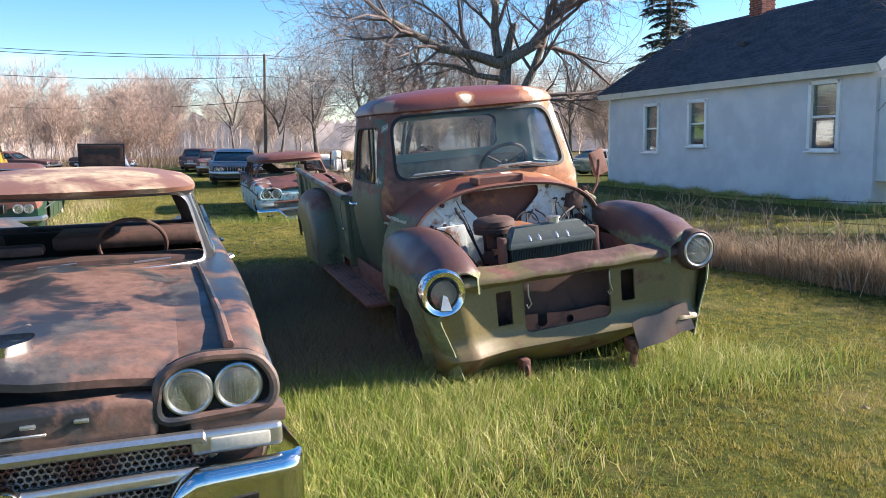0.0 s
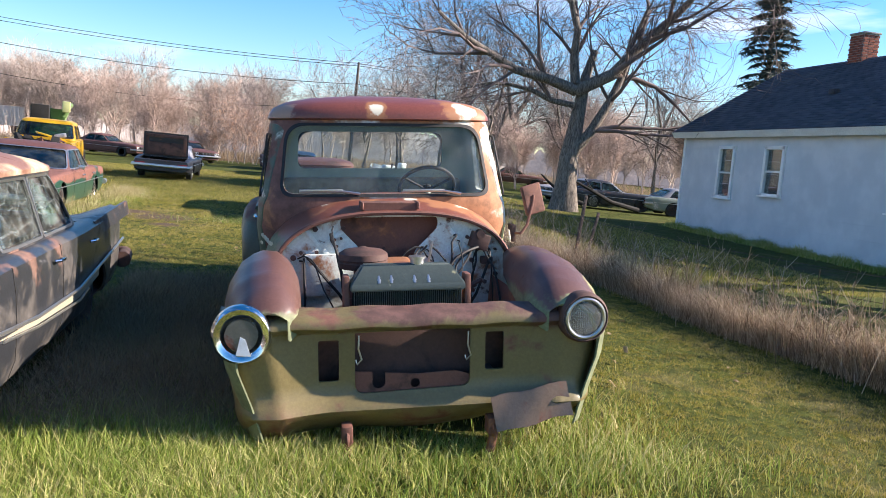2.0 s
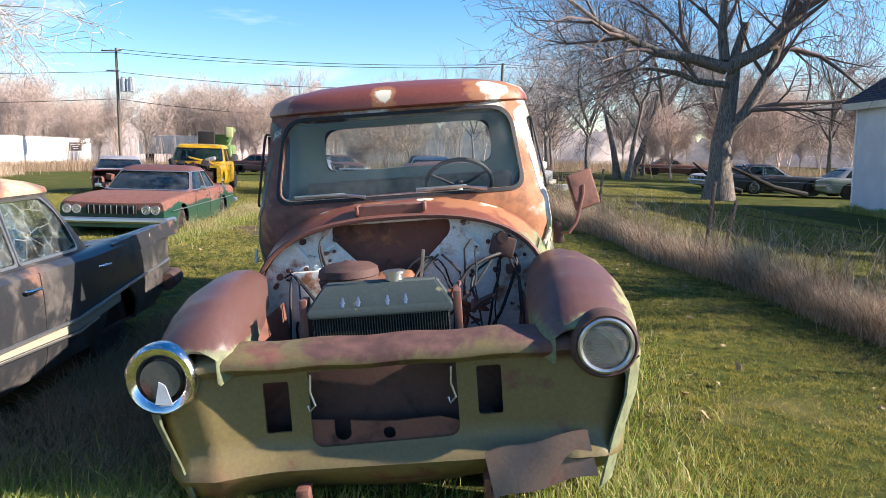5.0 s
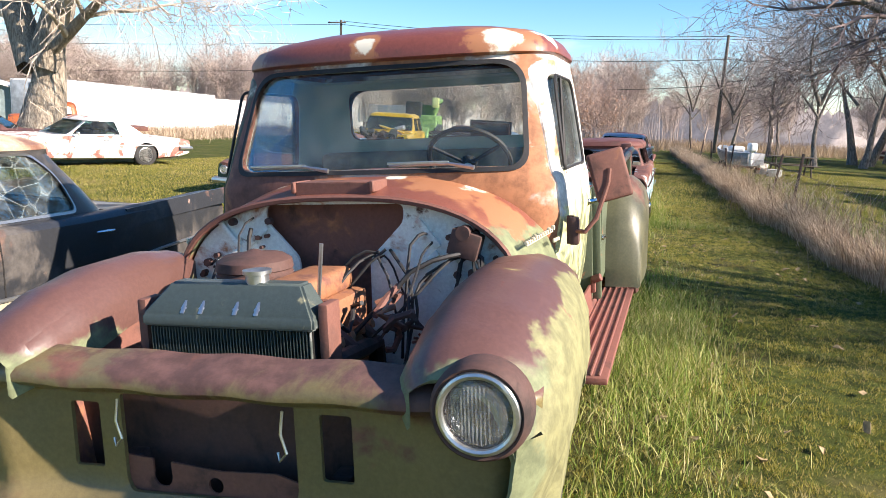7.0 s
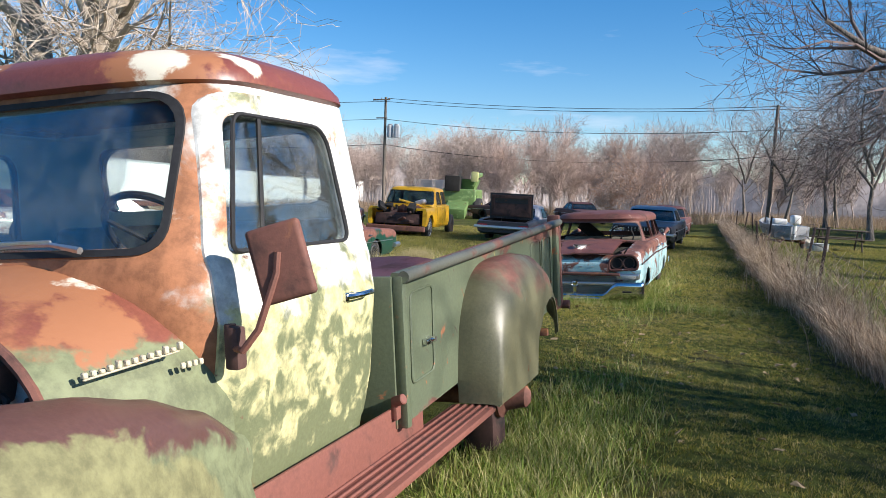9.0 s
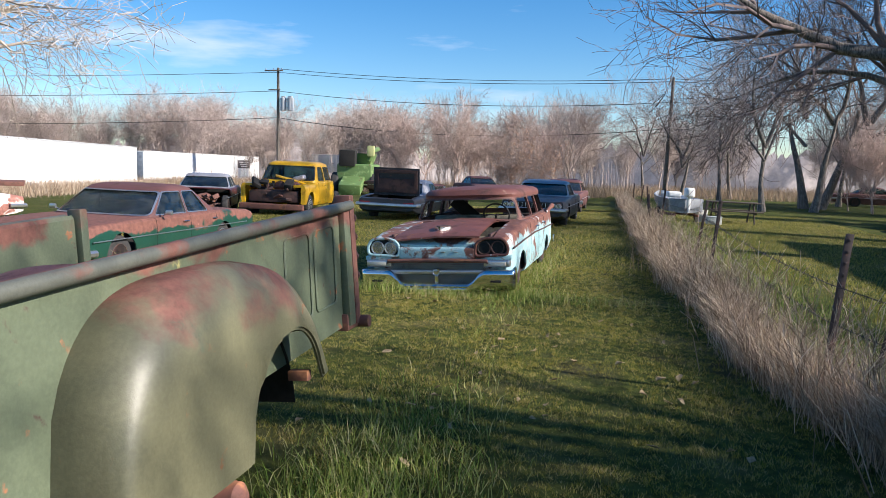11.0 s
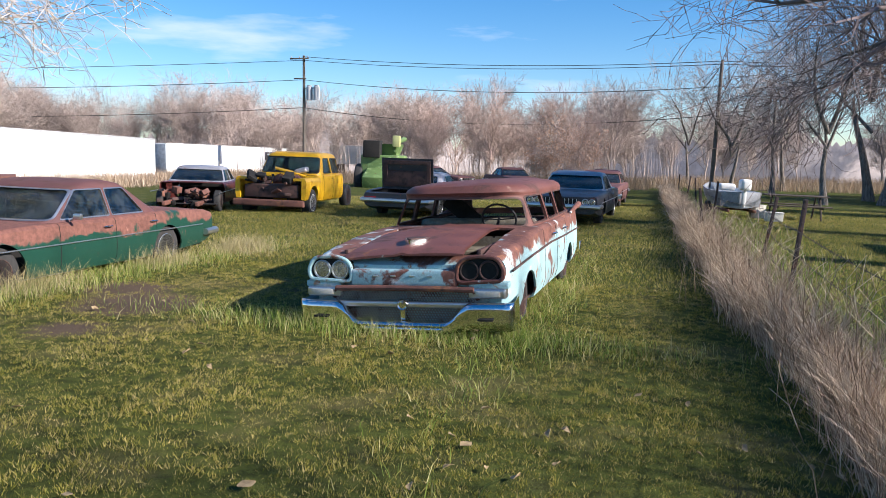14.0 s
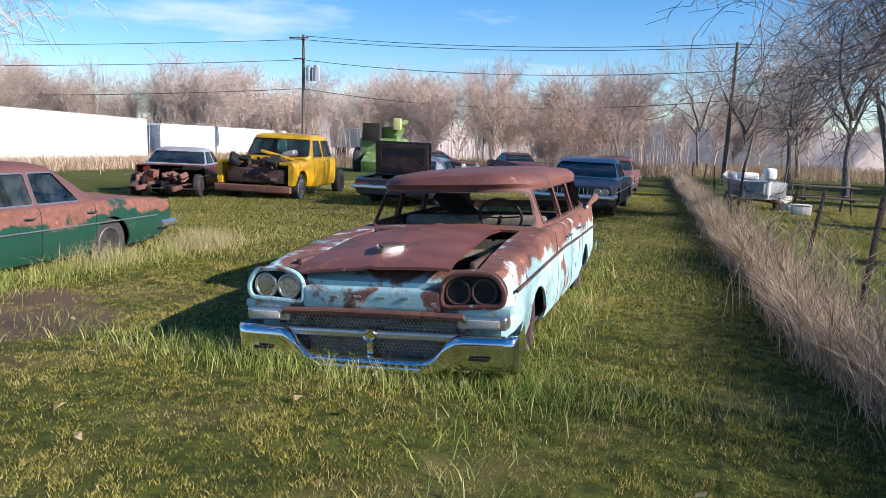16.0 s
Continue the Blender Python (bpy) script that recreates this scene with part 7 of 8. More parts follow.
    part("loose_panel", bm_box(0.25, 1.0, 1.16, 0.9, 0.30, 0.05, 0.02, 2, None, Matrix.Rotation(0.25, 4, "Y") @ Matrix.Rotation(0.4, 4, "Z")), M_YELLOW, tr, "loose yellow panel lying over the engine")
    part("loose_sheet", bm_box(0.5, 1.15, 1.2, 0.35, 0.3, 0.15, 0.06, 3, None, Matrix.Rotation(-0.3, 4, "Y")), plain("crumpled foil", (0.4, 0.38, 0.4), 0.4, 0.3), tr)
    return tr


yellow = build_yellow()


def build_combine():
    cb = thing("combine_harvester", site(-12.6, 56.0, -0.35, 0, 0, 10) @ Matrix.Scale(1.2, 4), "faded green combine harvester among the trees", "harvester")
    mg = patina("faded farm green paint", (0.12, 0.20, 0.065), [(RUST, 4, 0.6, 0.7, "", 0, 1, 0), ((0.28, 0.40, 0.16), 3, 0.52, 0.66, "", 0, 1, 0)], 0.45, 0.8)
    part("body", bm_box(0, 1.8, 1.35, 2.0, 3.4, 1.3, 0.12, 3), mg, cb)
    part("hopper", bm_loft([[Vector((x * k, 1.6 + y * k, z)) for x, y in ((-1, -0.9), (1, -0.9), (1, 0.9), (-1, 0.9))] for k, z in ((0.75, 2.0), (0.95, 2.6), (0.90, 2.6), (0.70, 2.05))]), mg, cb)
    part("auger", bm_tube([(0.7, 0.9, 2.2), (0.9, 0.8, 2.75), (0.95, 2.6, 2.9)], 0.14, 10), mg, cb)
    part("cab_frame", bm_box(-0.4, 0.3, 2.3, 0.9, 0.8, 0.9, 0.06), M_DARK, cb)
    part("spout", bm_box(0.85, 0.5, 2.75, 0.4, 0.4, 0.6, 0.06), patina("pale yellow-green sheet", (0.45, 0.46, 0.20), [(RUST, 4, 0.6, 0.7, "", 0, 1, 0)], 0.5), cb)
    part("side_shield", bm_box(1.02, 1.8, 1.3, 0.05, 2.6, 0.8, 0.02), mg, cb)
    for s in (1, -1):
        wheel(cb, s * 1.1, 0.6, 0.75, 0.75, 0.45, plain("yellow wheel", (0.5, 0.4, 0.05), 0.5), s)
        wheel(cb, s * 0.8, 3.0, 0.45, 0.45, 0.25, M_DARKRUST, s)
    part("feeder", bm_box(0, -0.6, 0.8, 1.2, 1.6, 0.6, 0.05, 2, None, Matrix.Rotation(0.3, 4, "X")), mg, cb)
    return cb


combine = build_combine()


def build_boat():
    bt = thing("boat", site(7.3, 34.8, 0, 0, 0, 12), "small grey aluminium boat with a white outboard on a trailer", "boat")
    st = [(0.0, 0.62, 0.35, 0.80), (0.3, 0.66, 0.33, 0.82), (1.5, 0.66, 0.33, 0.84), (2.6, 0.50, 0.38, 0.90), (3.3, 0.22, 0.50, 0.98), (3.6, 0.03, 0.68, 1.02)]
    rings = [[Vector((x * w, y, z)) for x, z in ((-1, zt), (-0.9, (zt + zb) / 2), (-0.6, zb), (0, zb - 0.04), (0.6, zb), (0.9, (zt + zb) / 2), (1, zt), (0.92, zt), (0.84, (zt + zb) / 2 + 0.02), (0, zb + 0.03), (-0.84, (zt + zb) / 2 + 0.02), (-0.92, zt))] for y, w, zb, zt in st]
    part("hull", bm_loft(rings), plain("weathered aluminium", (0.42, 0.44, 0.46), 0.45, 0.6, 0.2, 12), bt)
    part("transom", bm_box(0, 0.02, 0.6, 1.2, 0.04, 0.45, 0.02), plain("grey transom", (0.30, 0.31, 0.33), 0.6), bt)
    wm = plain("white cowl", (0.78, 0.78, 0.76), 0.4, 0, 0.1)
    mo = part("outboard", bm_box(0.05, -0.12, 1.05, 0.30, 0.42, 0.34, 0.09, 3), wm, bt, "white outboard motor")
    part("outboard_leg", bm_box(0.05, -0.12, 0.68, 0.12, 0.16, 0.5, 0.04, 2, bm_box(0.05, -0.1, 0.42, 0.05, 0.22, 0.14, 0.03)), wm, mo)
    part("bundle", bm_box(-0.35, 0.5, 0.95, 0.5, 0.5, 0.22, 0.08, 3), wm, bt)
    b = None
    for s in (1, -1):
        b = bm_box(s * 0.4, 1.6, 0.24, 0.06, 3.6, 0.08, 0.01, 1, b)
        wheel(bt, s * 0.72, 1.0, 0.24, 0.24, 0.14, M_RUST, s)
    b = bm_box(0, 1.0, 0.24, 1.4, 0.06, 0.06, 0.01, 1, b)
    part("trailer_frame", b, M_RUST, bt)
    return bt


boat = build_boat()


def build_picnic():
    t = thing("picnic_table", site(9.0, 35.8, 0, 0, 0, 4), "dark weathered wooden picnic table", "picnic table")
    wd = plain("dark weathered wood", (0.075, 0.058, 0.045), 0.85, 0, 0.4, 18)
    for k in range(5):
        part("plank", bm_box(0, -0.3 + 0.15 * k, 0.74, 1.8, 0.135, 0.035, 0.006), wd, t)
    for s in (1, -1):
        for j in (0, 1):
            part("bench_plank", bm_box(0, s * (0.62 + 0.14 * j), 0.44, 1.8, 0.13, 0.035, 0.006), wd, t)
        part("support", bm_box(s * 0.65, 0, 0.40, 0.04, 1.5, 0.09, 0.006), wd, t)
        for q in (1, -1):
            part("leg", bm_box(s * 0.65, q * 0.42, 0.37, 0.04, 0.09, 0.80, 0.006, 1, None, Matrix.Rotation(q * 0.42, 4, "X")), wd, t)
    return t


picnic = build_picnic()
for k, (x, y, sx, sy, sz) in enumerate([(8.2, 34.2, 0.5, 0.35, 0.25), (7.9, 35.4, 0.35, 0.3, 0.4)]):
    tk = thing("storage_box", site(x, y, 0, 0, 0, 20 * k), "pale box standing on the grass beside the boat", "box", "boxes by the boat")
    part("body", bm_box(0, 0, sz / 2, sx, sy, sz, 0.03), plain("pale plastic", (0.6, 0.58, 0.52), 0.6), tk)
    part("lid", bm_box(0, 0, sz + 0.012, sx * 1.04, sy * 1.04, 0.03, 0.008), plain("pale lid", (0.62, 0.6, 0.55), 0.6), tk)


def build_orange():
    t = thing("old_truck", site(-22.0, 29.0, 0, 0, 0, -50), "orange old truck standing among weeds", "truck")
    om = patina("faded orange paint", (0.38, 0.10, 0.03), [(RUST, 3, 0.52, 0.64, "", 0, 1, 0)], 0.5, 0.8)
    body, solid = car_body([(0.0, 0.6, 0.5, 1.1, 1.2), (0.3, 0.66, 0.45, 1.15, 1.25), (1.3, 0.75, 0.45, 1.2, 1.3), (2.6, 0.9, 0.45, 1.25, 1.25)], [(0.6, 0.5, 0.42)], (1.5, 2.5, 0.7), (), 12)
    part("body", body, om, t)
    greenhouse(t, [(1.15, 0.86, 1.35, 2.6, 7, 0.03, 0), (1.25, 0.85, 1.4, 2.58, 7, 0.03, 0), (1.7, 0.78, 1.55, 2.5, 7, 0.03, 0), (1.8, 0.66, 1.65, 2.4, 5, 0.02, 0), (1.84, 0.3, 1.9, 2.2, 4, 0, 0)], rounded([(-0.7, 1.3), (0.7, 1.3), (0.66, 1.66), (-0.66, 1.66)], 0.06, 3), rounded([(-0.6, 1.3), (0.6, 1.3), (0.6, 1.6), (-0.6, 1.6)], 0.06, 3), [rounded([(1.65, 1.3), (2.35, 1.3), (2.3, 1.64), (1.75, 1.64)], 0.05, 3)], om, (False, False, False))
    part("flatbed", bm_box(0, 4.0, 0.85, 2.0, 2.6, 0.16, 0.02), M_RUST, t)
    for s in (1, -1):
        wheel(t, s * 0.72, 0.6, 0.42, 0.42, 0.2, M_RUST, s)
        wheel(t, s * 0.8, 3.9, 0.42, 0.42, 0.25, M_RUST, s)
    return t


build_orange()
# charred stump and fallen limb by the far wrecks
for x, y, L, rz in ((17.2, 31.2, 3.5, 100), (15.0, 32.0, 2.0, 60)):
    lg = thing("fallen_limb", site(x, y, 0.25, 0, 0, rz), "dark fallen tree limb lying by the wrecks", "log")
    part("limb", bm_tube([(0, 0, 0), (0, L * 0.4, 0.25), (0, L * 0.8, 0.8), (0.2, L, 1.1)], [0.11, 0.09, 0.06, 0.03], 9), M_DARK, lg)
    part("branch", bm_tube([(0, L * 0.4, 0.25), (0.5, L * 0.6, 0.7), (0.6, L * 0.7, 1.1)], [0.05, 0.03, 0.02], 7), M_DARK, lg)


# ---- trees and grass ----
def grow(rnd, segs, p, d, length, r, level, top, spread, droop, kids, wob):
    """One limb as a chain of segments, with its branches."""
    n = max(2, int(6 - level)) if level < 4 else 2
    step = length / n
    pos, dirn = Vector(p), Vector(d).normalized()
    for i in range(n):
        ra, rb = r * (1 - 0.72 * i / n), r * (1 - 0.72 * (i + 1) / n)
        nd = (dirn + Vector((rnd.gauss(0, wob), rnd.gauss(0, wob), rnd.gauss(0, wob) + droop))).normalized()
        q = pos + nd * step
        segs.append((pos.copy(), q.copy(), ra, rb, level))
        pos, dirn = q, nd
        if level < top:
            for _ in range(kids[min(level, len(kids) - 1)]):
                if i == 0 and level == 0:
                    continue
                ax = dirn.orthogonal().normalized()
                ax.rotate(Matrix.Rotation(rnd.uniform(0, 6.283), 3, dirn))
                a = rnd.uniform(0.6, 1.25) * spread
                cd = (dirn * math.cos(a) + ax * math.sin(a)).normalized()
                grow(rnd, segs, pos, cd, length * rnd.uniform(0.42, 0.68), rb * rnd.uniform(0.42, 0.62), level + 1, top, spread, droop, kids, wob * 1.1)


def segs_mesh(segs, min_r=0.006):
    vs, fs = [], []
    for a, b, ra, rb, lv in segs:
        ra, rb = max(ra, min_r), max(rb, min_r * 0.7)
        sides = 9 if ra > 0.12 else 6 if ra > 0.05 else 3
        d = (b - a).normalized()
        u = d.orthogonal().normalized()
        w = d.cross(u)
        k0 = len(vs)
        e = (b - a) * 0.04
        for c, rr in ((a - e, ra), (b + e, rb)):
            for k in range(sides):
                t = 6.28318 * k / sides
                vs.append(c + (u * math.cos(t) + w * math.sin(t)) * rr)
        for k in range(sides):
            k2 = (k + 1) % sides
            fs.append((k0 + k, k0 + k2, k0 + sides + k2, k0 + sides + k))
    return vs, fs


def bark_mat(name, col, light):
    m, n, l, p = mat_new(name)
    co = n.new("ShaderNodeTexCoord").outputs["Object"]
    mp2 = n.new("ShaderNodeMapping")
    mp2.inputs["Scale"].default_value = (9, 9, 1.6)
    l.new(co, mp2.inputs["Vector"])
    a = noise_node(n, l, mp2.outputs["Vector"], 2.2, 8, 0.7, 0.4)
    c = mix(n, l, smooth(n, l, a, 0.35, 0.65), col, light)
    l.new(c, p.inputs["Base Color"])
    p.inputs["Roughness"].default_value = 0.95
    bp = n.new("ShaderNodeBump")
    bp.inputs["Strength"].default_value, bp.inputs["Distance"].default_value = 0.9, 0.04
    l.new(a, bp.inputs["Height"])
    l.new(bp.outputs["Normal"], p.inputs["Normal"])
    return m


B_OAK = bark_mat("grey furrowed bark", (0.075, 0.062, 0.052), (0.27, 0.23, 0.19))
B_PALE = bark_mat("pale cottonwood bark", (0.16, 0.125, 0.09), (0.42, 0.36, 0.28))
B_TWIG = plain("grey-brown twigs", (0.42, 0.35, 0.31), 0.9, 0, 0.3, 3, 0, 0.4)
B_DTWIG = plain("dark twigs", (0.19, 0.14, 0.125), 0.9, 0, 0.3, 3, 0, 0.4)
B_PTWIG = plain("pale twigs", (0.52, 0.44, 0.35), 0.9, 0, 0.3, 3, 0, 0.3)


def tree(x, y, seed, label, limbs, bark, twig, top=5, kids=(1, 2, 2, 2, 1), spread=0.75, droop=0.03, wob=0.16, min_r=0.008, group="bare trees"):
    """A bare tree; limbs: (start, direction, length, radius) of the trunk and the great limbs, from its foot."""
    rnd = random.Random(seed)
    tr = thing("tree", Matrix.Translation((x, y, ground_z(x, y) - 0.05)), label, "tree", group)
    segs = []
    for i, (st, dr, ln, r) in enumerate(limbs):
        grow(rnd, segs, st, dr, ln, r, 0 if i == 0 else 1, top, spread, droop, kids, wob if i else wob * 0.4)
    big = [s for s in segs if s[4] <= 1]
    small = [s for s in segs if s[4] > 1]
    vs, fs = segs_mesh(big)
    # flared foot
    for v in vs:
        if v.z < 0.8 and math.hypot(v.x, v.y) < 1.0:
            k = 1 + 0.45 * (0.8 - v.z) ** 2
            v.x *= k
            v.y *= k
    part("trunk", link_mesh("trunk", vs, fs, None, 70), bark, tr)
    vs, fs = segs_mesh(small, min_r)
    part("crown", link_mesh("crown", vs, fs, None, 70), twig, tr)
    return tr


oak = tree(13.4, 30.3, 4, "large bare oak with a long low limb near the house",
           [((0, 0, 0), (0.02, 0, 1), 6.6, 0.50), ((0.1, 0, 2.3), (0.52, 0.05, 0.86), 6.6, 0.24), ((0.1, 0, 4.9), (0.86, -0.2, 0.50), 7.4, 0.27), ((0, 0, 4.9), (-0.78, -0.2, 0.55), 6.6, 0.24), ((0, 0, 5.2), (0.05, 0.3, 1), 5.2, 0.20), ((0, 0, 4.3), (-0.95, 0.1, 0.30), 4.6, 0.13)],
           B_OAK, B_DTWIG, 5, (0, 2, 2, 2, 1), 0.8, 0.0, 0.17, 0.008)
cotton = tree(-17.1, 25.25, 8, "massive pale cottonwood among the wrecks",
              [((0, 0, 0), (0, 0, 1), 4.6, 0.95), ((-0.15, 0, 3.0), (-0.20, 0, 1), 10.0, 0.56), ((0.25, 0, 3.0), (0.24, 0, 1), 10.0, 0.58), ((0.4, 0, 3.3), (0.85, -0.2, 0.62), 6.0, 0.24), ((-0.4, 0, 3.6), (-0.9, 0.2, 0.50), 6.5, 0.28), ((0, 0.2, 3.6), (0, 0.4, 1), 7.5, 0.34)],
              B_PALE, B_PTWIG, 5, (0, 2, 2, 2, 1), 0.8, -0.005, 0.13, 0.009)
lean_l = tree(15.2, 54.0, 12, "slender dark tree leaning over the lawn", [((0, 0, 0), (-0.06, 0, 1), 5.5, 0.26), ((-0.2, 0, 5.2), (-0.45, 0, 0.9), 5.5, 0.17), ((-0.2, 0, 5.2), (0.25, 0.1, 1), 5.5, 0.17), ((-0.1, 0, 3.6), (-0.5, 0.1, 0.8), 4.5, 0.10)], B_OAK, B_DTWIG, 5, (0, 2, 2, 1, 1), 0.7, 0.025, 0.15, 0.007)
lean_r = tree(15.9, 53.6, 13, "dark tree with a slanting trunk", [((0, 0, 0), (0.45, 0, 0.9), 6.0, 0.28), ((2.4, 0, 5.0), (0.5, 0, 0.8), 6.0, 0.18), ((2.2, 0, 4.8), (-0.2, 0, 1), 5.5, 0.17), ((1.6, 0, 3.6), (0.9, -0.1, 0.5), 4.5, 0.11)], B_OAK, B_DTWIG, 5, (0, 2, 2, 1, 1), 0.7, 0.025, 0.15, 0.007)
slant = tree(14.6, 49.0, 14, "thin slanting bare tree by the lawn", [((0, 0, 0), (0.16, 0, 1), 5.0, 0.20), ((0.7, 0, 4.5), (0.4, 0, 0.9), 4.5, 0.12), ((0.7, 0, 4.5), (-0.3, 0, 0.9), 4.5, 0.12)], B_OAK, B_DTWIG, 5, (0, 2, 2, 2, 1), 0.7, 0.025, 0.15, 0.007)
for i, (x, y, h) in enumerate(((11.5, 62, 9), (18.5, 60, 8.5), (9.3, 66, 8), (21.5, 52, 9.5), (13.2, 70, 10), (24, 58, 10), (11.8, 47, 8.5), (6.9, 82, 9.5), (26, 47, 9))):
    tree(x, y, 30 + i, "tall bare tree at the edge of the wood", [((0, 0, 0), (0.03, 0, 1), h * 0.42, 0.17), ((0, 0, h * 0.38), (0.3, 0.1, 1), h * 0.5, 0.11), ((0, 0, h * 0.38), (-0.35, -0.1, 1), h * 0.5, 0.11), ((0, 0, h * 0.3), (0.5, 0.2, 0.8), h * 0.36, 0.07), ((0, 0, h * 0.3), (-0.5, 0.2, 0.8), h * 0.36, 0.07)], B_OAK, B_TWIG, 4, (0, 2, 2, 2), 0.7, 0.035, 0.14, 0.009)
# trees east of the yard, whose shade lies over the lawn
for x, y, h, s in ((18.0, 9.3, 9.0, 50), (22.5, 12.0, 11.0, 51)):
    tree(x, y, s, "bare yard tree standing beside the house", [((0, 0, 0), (0, 0, 1), h * 0.40, 0.30), ((0, 0, h * 0.36), (0.4, 0.35, 1), h * 0.55, 0.22), ((0, 0, h * 0.36), (-0.4, -0.3, 1), h * 0.55, 0.22), ((0, 0, h * 0.3), (0.2, -0.6, 0.7), h * 0.45, 0.17), ((0, 0, h * 0.3), (-0.2, 0.6, 0.7), h * 0.45, 0.17), ((0, 0, h * 0.38), (0.0, 0.1, 1), h * 0.6, 0.2)], B_OAK, B_DTWIG, 4, (0, 2, 1, 1), 0.75, 0.02, 0.15, 0.012)


def conifer(x, y, h, seed):
    rnd = random.Random(seed)
    t = thing("spruce_tree", Matrix.Translation((x, y, ground_z(x, y))), "tall thin spruce with sparse drooping boughs behind the house", "tree")
    part("trunk", bm_tube([(0, 0, 0), (0.1, 0, h * 0.5), (0.05, 0, h)], [0.28, 0.17, 0.03], 8), B_OAK, t)
    segs, vs, fs = [], [], []
    z = 2.2
    while z < h - 0.2:
        k = (h - z) / h
        for _ in range(rnd.randint(3, 5)):
            a = rnd.uniform(0, 6.283)
            ln = (0.5 + 3.0 * k) * rnd.uniform(0.55, 1.1)
            d = Vector((math.cos(a), math.sin(a), 0.15))
            p = Vector((0.05, 0, z))
            for i in range(5):
                q = p + (d + Vector((0, 0, -0.16 * i))).normalized() * ln / 5
                segs.append((p.copy(), q.copy(), 0.03 * (1 - i / 6), 0.03 * (1 - (i + 1) / 6), 2))
                for _ in range(20):
                    c = p.lerp(q, rnd.random())
                    s2 = Vector((rnd.gauss(0, 1), rnd.gauss(0, 1), -0.7 + rnd.gauss(0, 0.4))).normalized() * rnd.uniform(0.25, 0.6)
                    w = s2.orthogonal().normalized() * 0.06
                    b0 = len(vs)
                    vs += [c - w, c + w, c + s2]
                    fs.append((b0, b0 + 1, b0 + 2))
                p = q
        z += rnd.uniform(0.22, 0.42)
    a, b = segs_mesh(segs, 0.01)
    tagged(part("boughs", link_mesh("boughs", a, b, None, 0), B_OAK, t), kind="stuff")
    tagged(part("needles", link_mesh("needles", vs, fs, None, 0), plain("dark spruce needles", (0.045, 0.058, 0.036), 0.8, 0, 0.4, 2, 0, 0.6), t), kind="stuff")


conifer(27.0, 37.8, 13.5, 21)


def mesh_np(name, v, f, mat, label, category):
    """v: (n, 3) array; f: (m, 3) array of triangles or (m, 4) of quads."""
    me = bpy.data.meshes.new(name)
    k = f.shape[1]
    me.vertices.add(len(v))
    me.vertices.foreach_set("co", np.ascontiguousarray(v, dtype=np.float32).ravel())
    me.loops.add(f.size)
    me.loops.foreach_set("vertex_index", np.ascontiguousarray(f, dtype=np.int32).ravel())
    me.polygons.add(len(f))
    me.polygons.foreach_set("loop_start", np.arange(0, f.size, k, dtype=np.int32))
    me.update(calc_edges=True)
    me.materials.append(mat)
    return tagged(new(name, me), label, category, kind="stuff")


# the wood behind: many bare trees in one mesh
def wood(name, spots, mat, label, templates):
    V, F, base = [], [], 0
    rs = np.random.RandomState(7)
    for x, y, h in spots:
        tv, tf = templates[rs.randint(len(templates))]
        a = rs.uniform(0, 6.283)
        c, s = math.cos(a), math.sin(a)
        k = h / 9.0
        wide = rs.uniform(0.8, 1.15)
        q = np.empty_like(tv)
        q[:, 0] = (tv[:, 0] * c - tv[:, 1] * s) * k * wide + x
        q[:, 1] = (tv[:, 0] * s + tv[:, 1] * c) * k * wide + y
        q[:, 2] = tv[:, 2] * k + ground_z(x, y) - 0.1
        V.append(q)
        F.append(tf + base)
        base += len(tv)
    return mesh_np(name, np.concatenate(V), np.concatenate(F), mat, label, "trees")


templates = []
for sd in range(5):
    rnd = random.Random(100 + sd)
    segs = []
    grow(rnd, segs, (0, 0, 0), (0, 0, 1), 4.2, 0.12, 0, 4, 0.6, 0.03, (1, 1, 2, 2), 0.08)
    for a in range(4):
        t = a * 1.6 + rnd.uniform(0, 1)
        grow(rnd, segs, (0, 0, 2.2 + 0.5 * a), (0.32 * math.cos(t), 0.32 * math.sin(t), 1), 4.6 - 0.3 * a, 0.075, 1, 4, 0.6, 0.03, (1, 2, 2, 2), 0.10)
    for i, s in enumerate(segs):
        if s[2] > 0.05:
            segs[i] = (s[0], s[1], min(s[2], 0.12), s[3], s[4])
    vs, fs = [], []
    for a, b, ra, rb, lv in segs:
        ra, rb = max(ra, 0.011), max(rb, 0.007)
        d = (b - a).normalized()
        u = d.orthogonal().normalized()
        w = d.cross(u)
        k0 = len(vs)
        for c, rr in ((a, ra), (b, rb)):
            for k in range(3):
                t = 2.0944 * k
                vs.append(c + (u * math.cos(t) + w * math.sin(t)) * rr)
        for k in range(3):
            fs.append((k0 + k, k0 + (k + 1) % 3, k0 + 3 + (k + 1) % 3, k0 + 3 + k))
    tv = np.array([tuple(v) for v in vs])
    tv *= 9.0 / tv[:, 2].max()
    templates.append((tv, np.array(fs)))

rs = np.random.RandomState(3)
spots = []
for k in range(125):
    x = rs.uniform(-90, 2)
    spots.append((x, 76 + rs.uniform(0, 28) + max(0, -x - 34) * -0.35, rs.uniform(7.0, 11.5)))
for k in range(40):
    spots.append((rs.uniform(-66, -38), rs.uniform(18, 58), rs.uniform(6.5, 10)))
for k in range(40):
    spots.append((rs.uniform(0, 60), 84 + rs.uniform(0, 40), rs.uniform(7, 11)))
for k in range(9):
    spots.append((rs.uniform(20, 46), rs.uniform(44, 80), rs.uniform(6.5, 9.5)))
M_WOOD = plain("bare winter wood", (0.52, 0.42, 0.365), 0.95, 0, 0.3, 0.25, 0, 0.6)
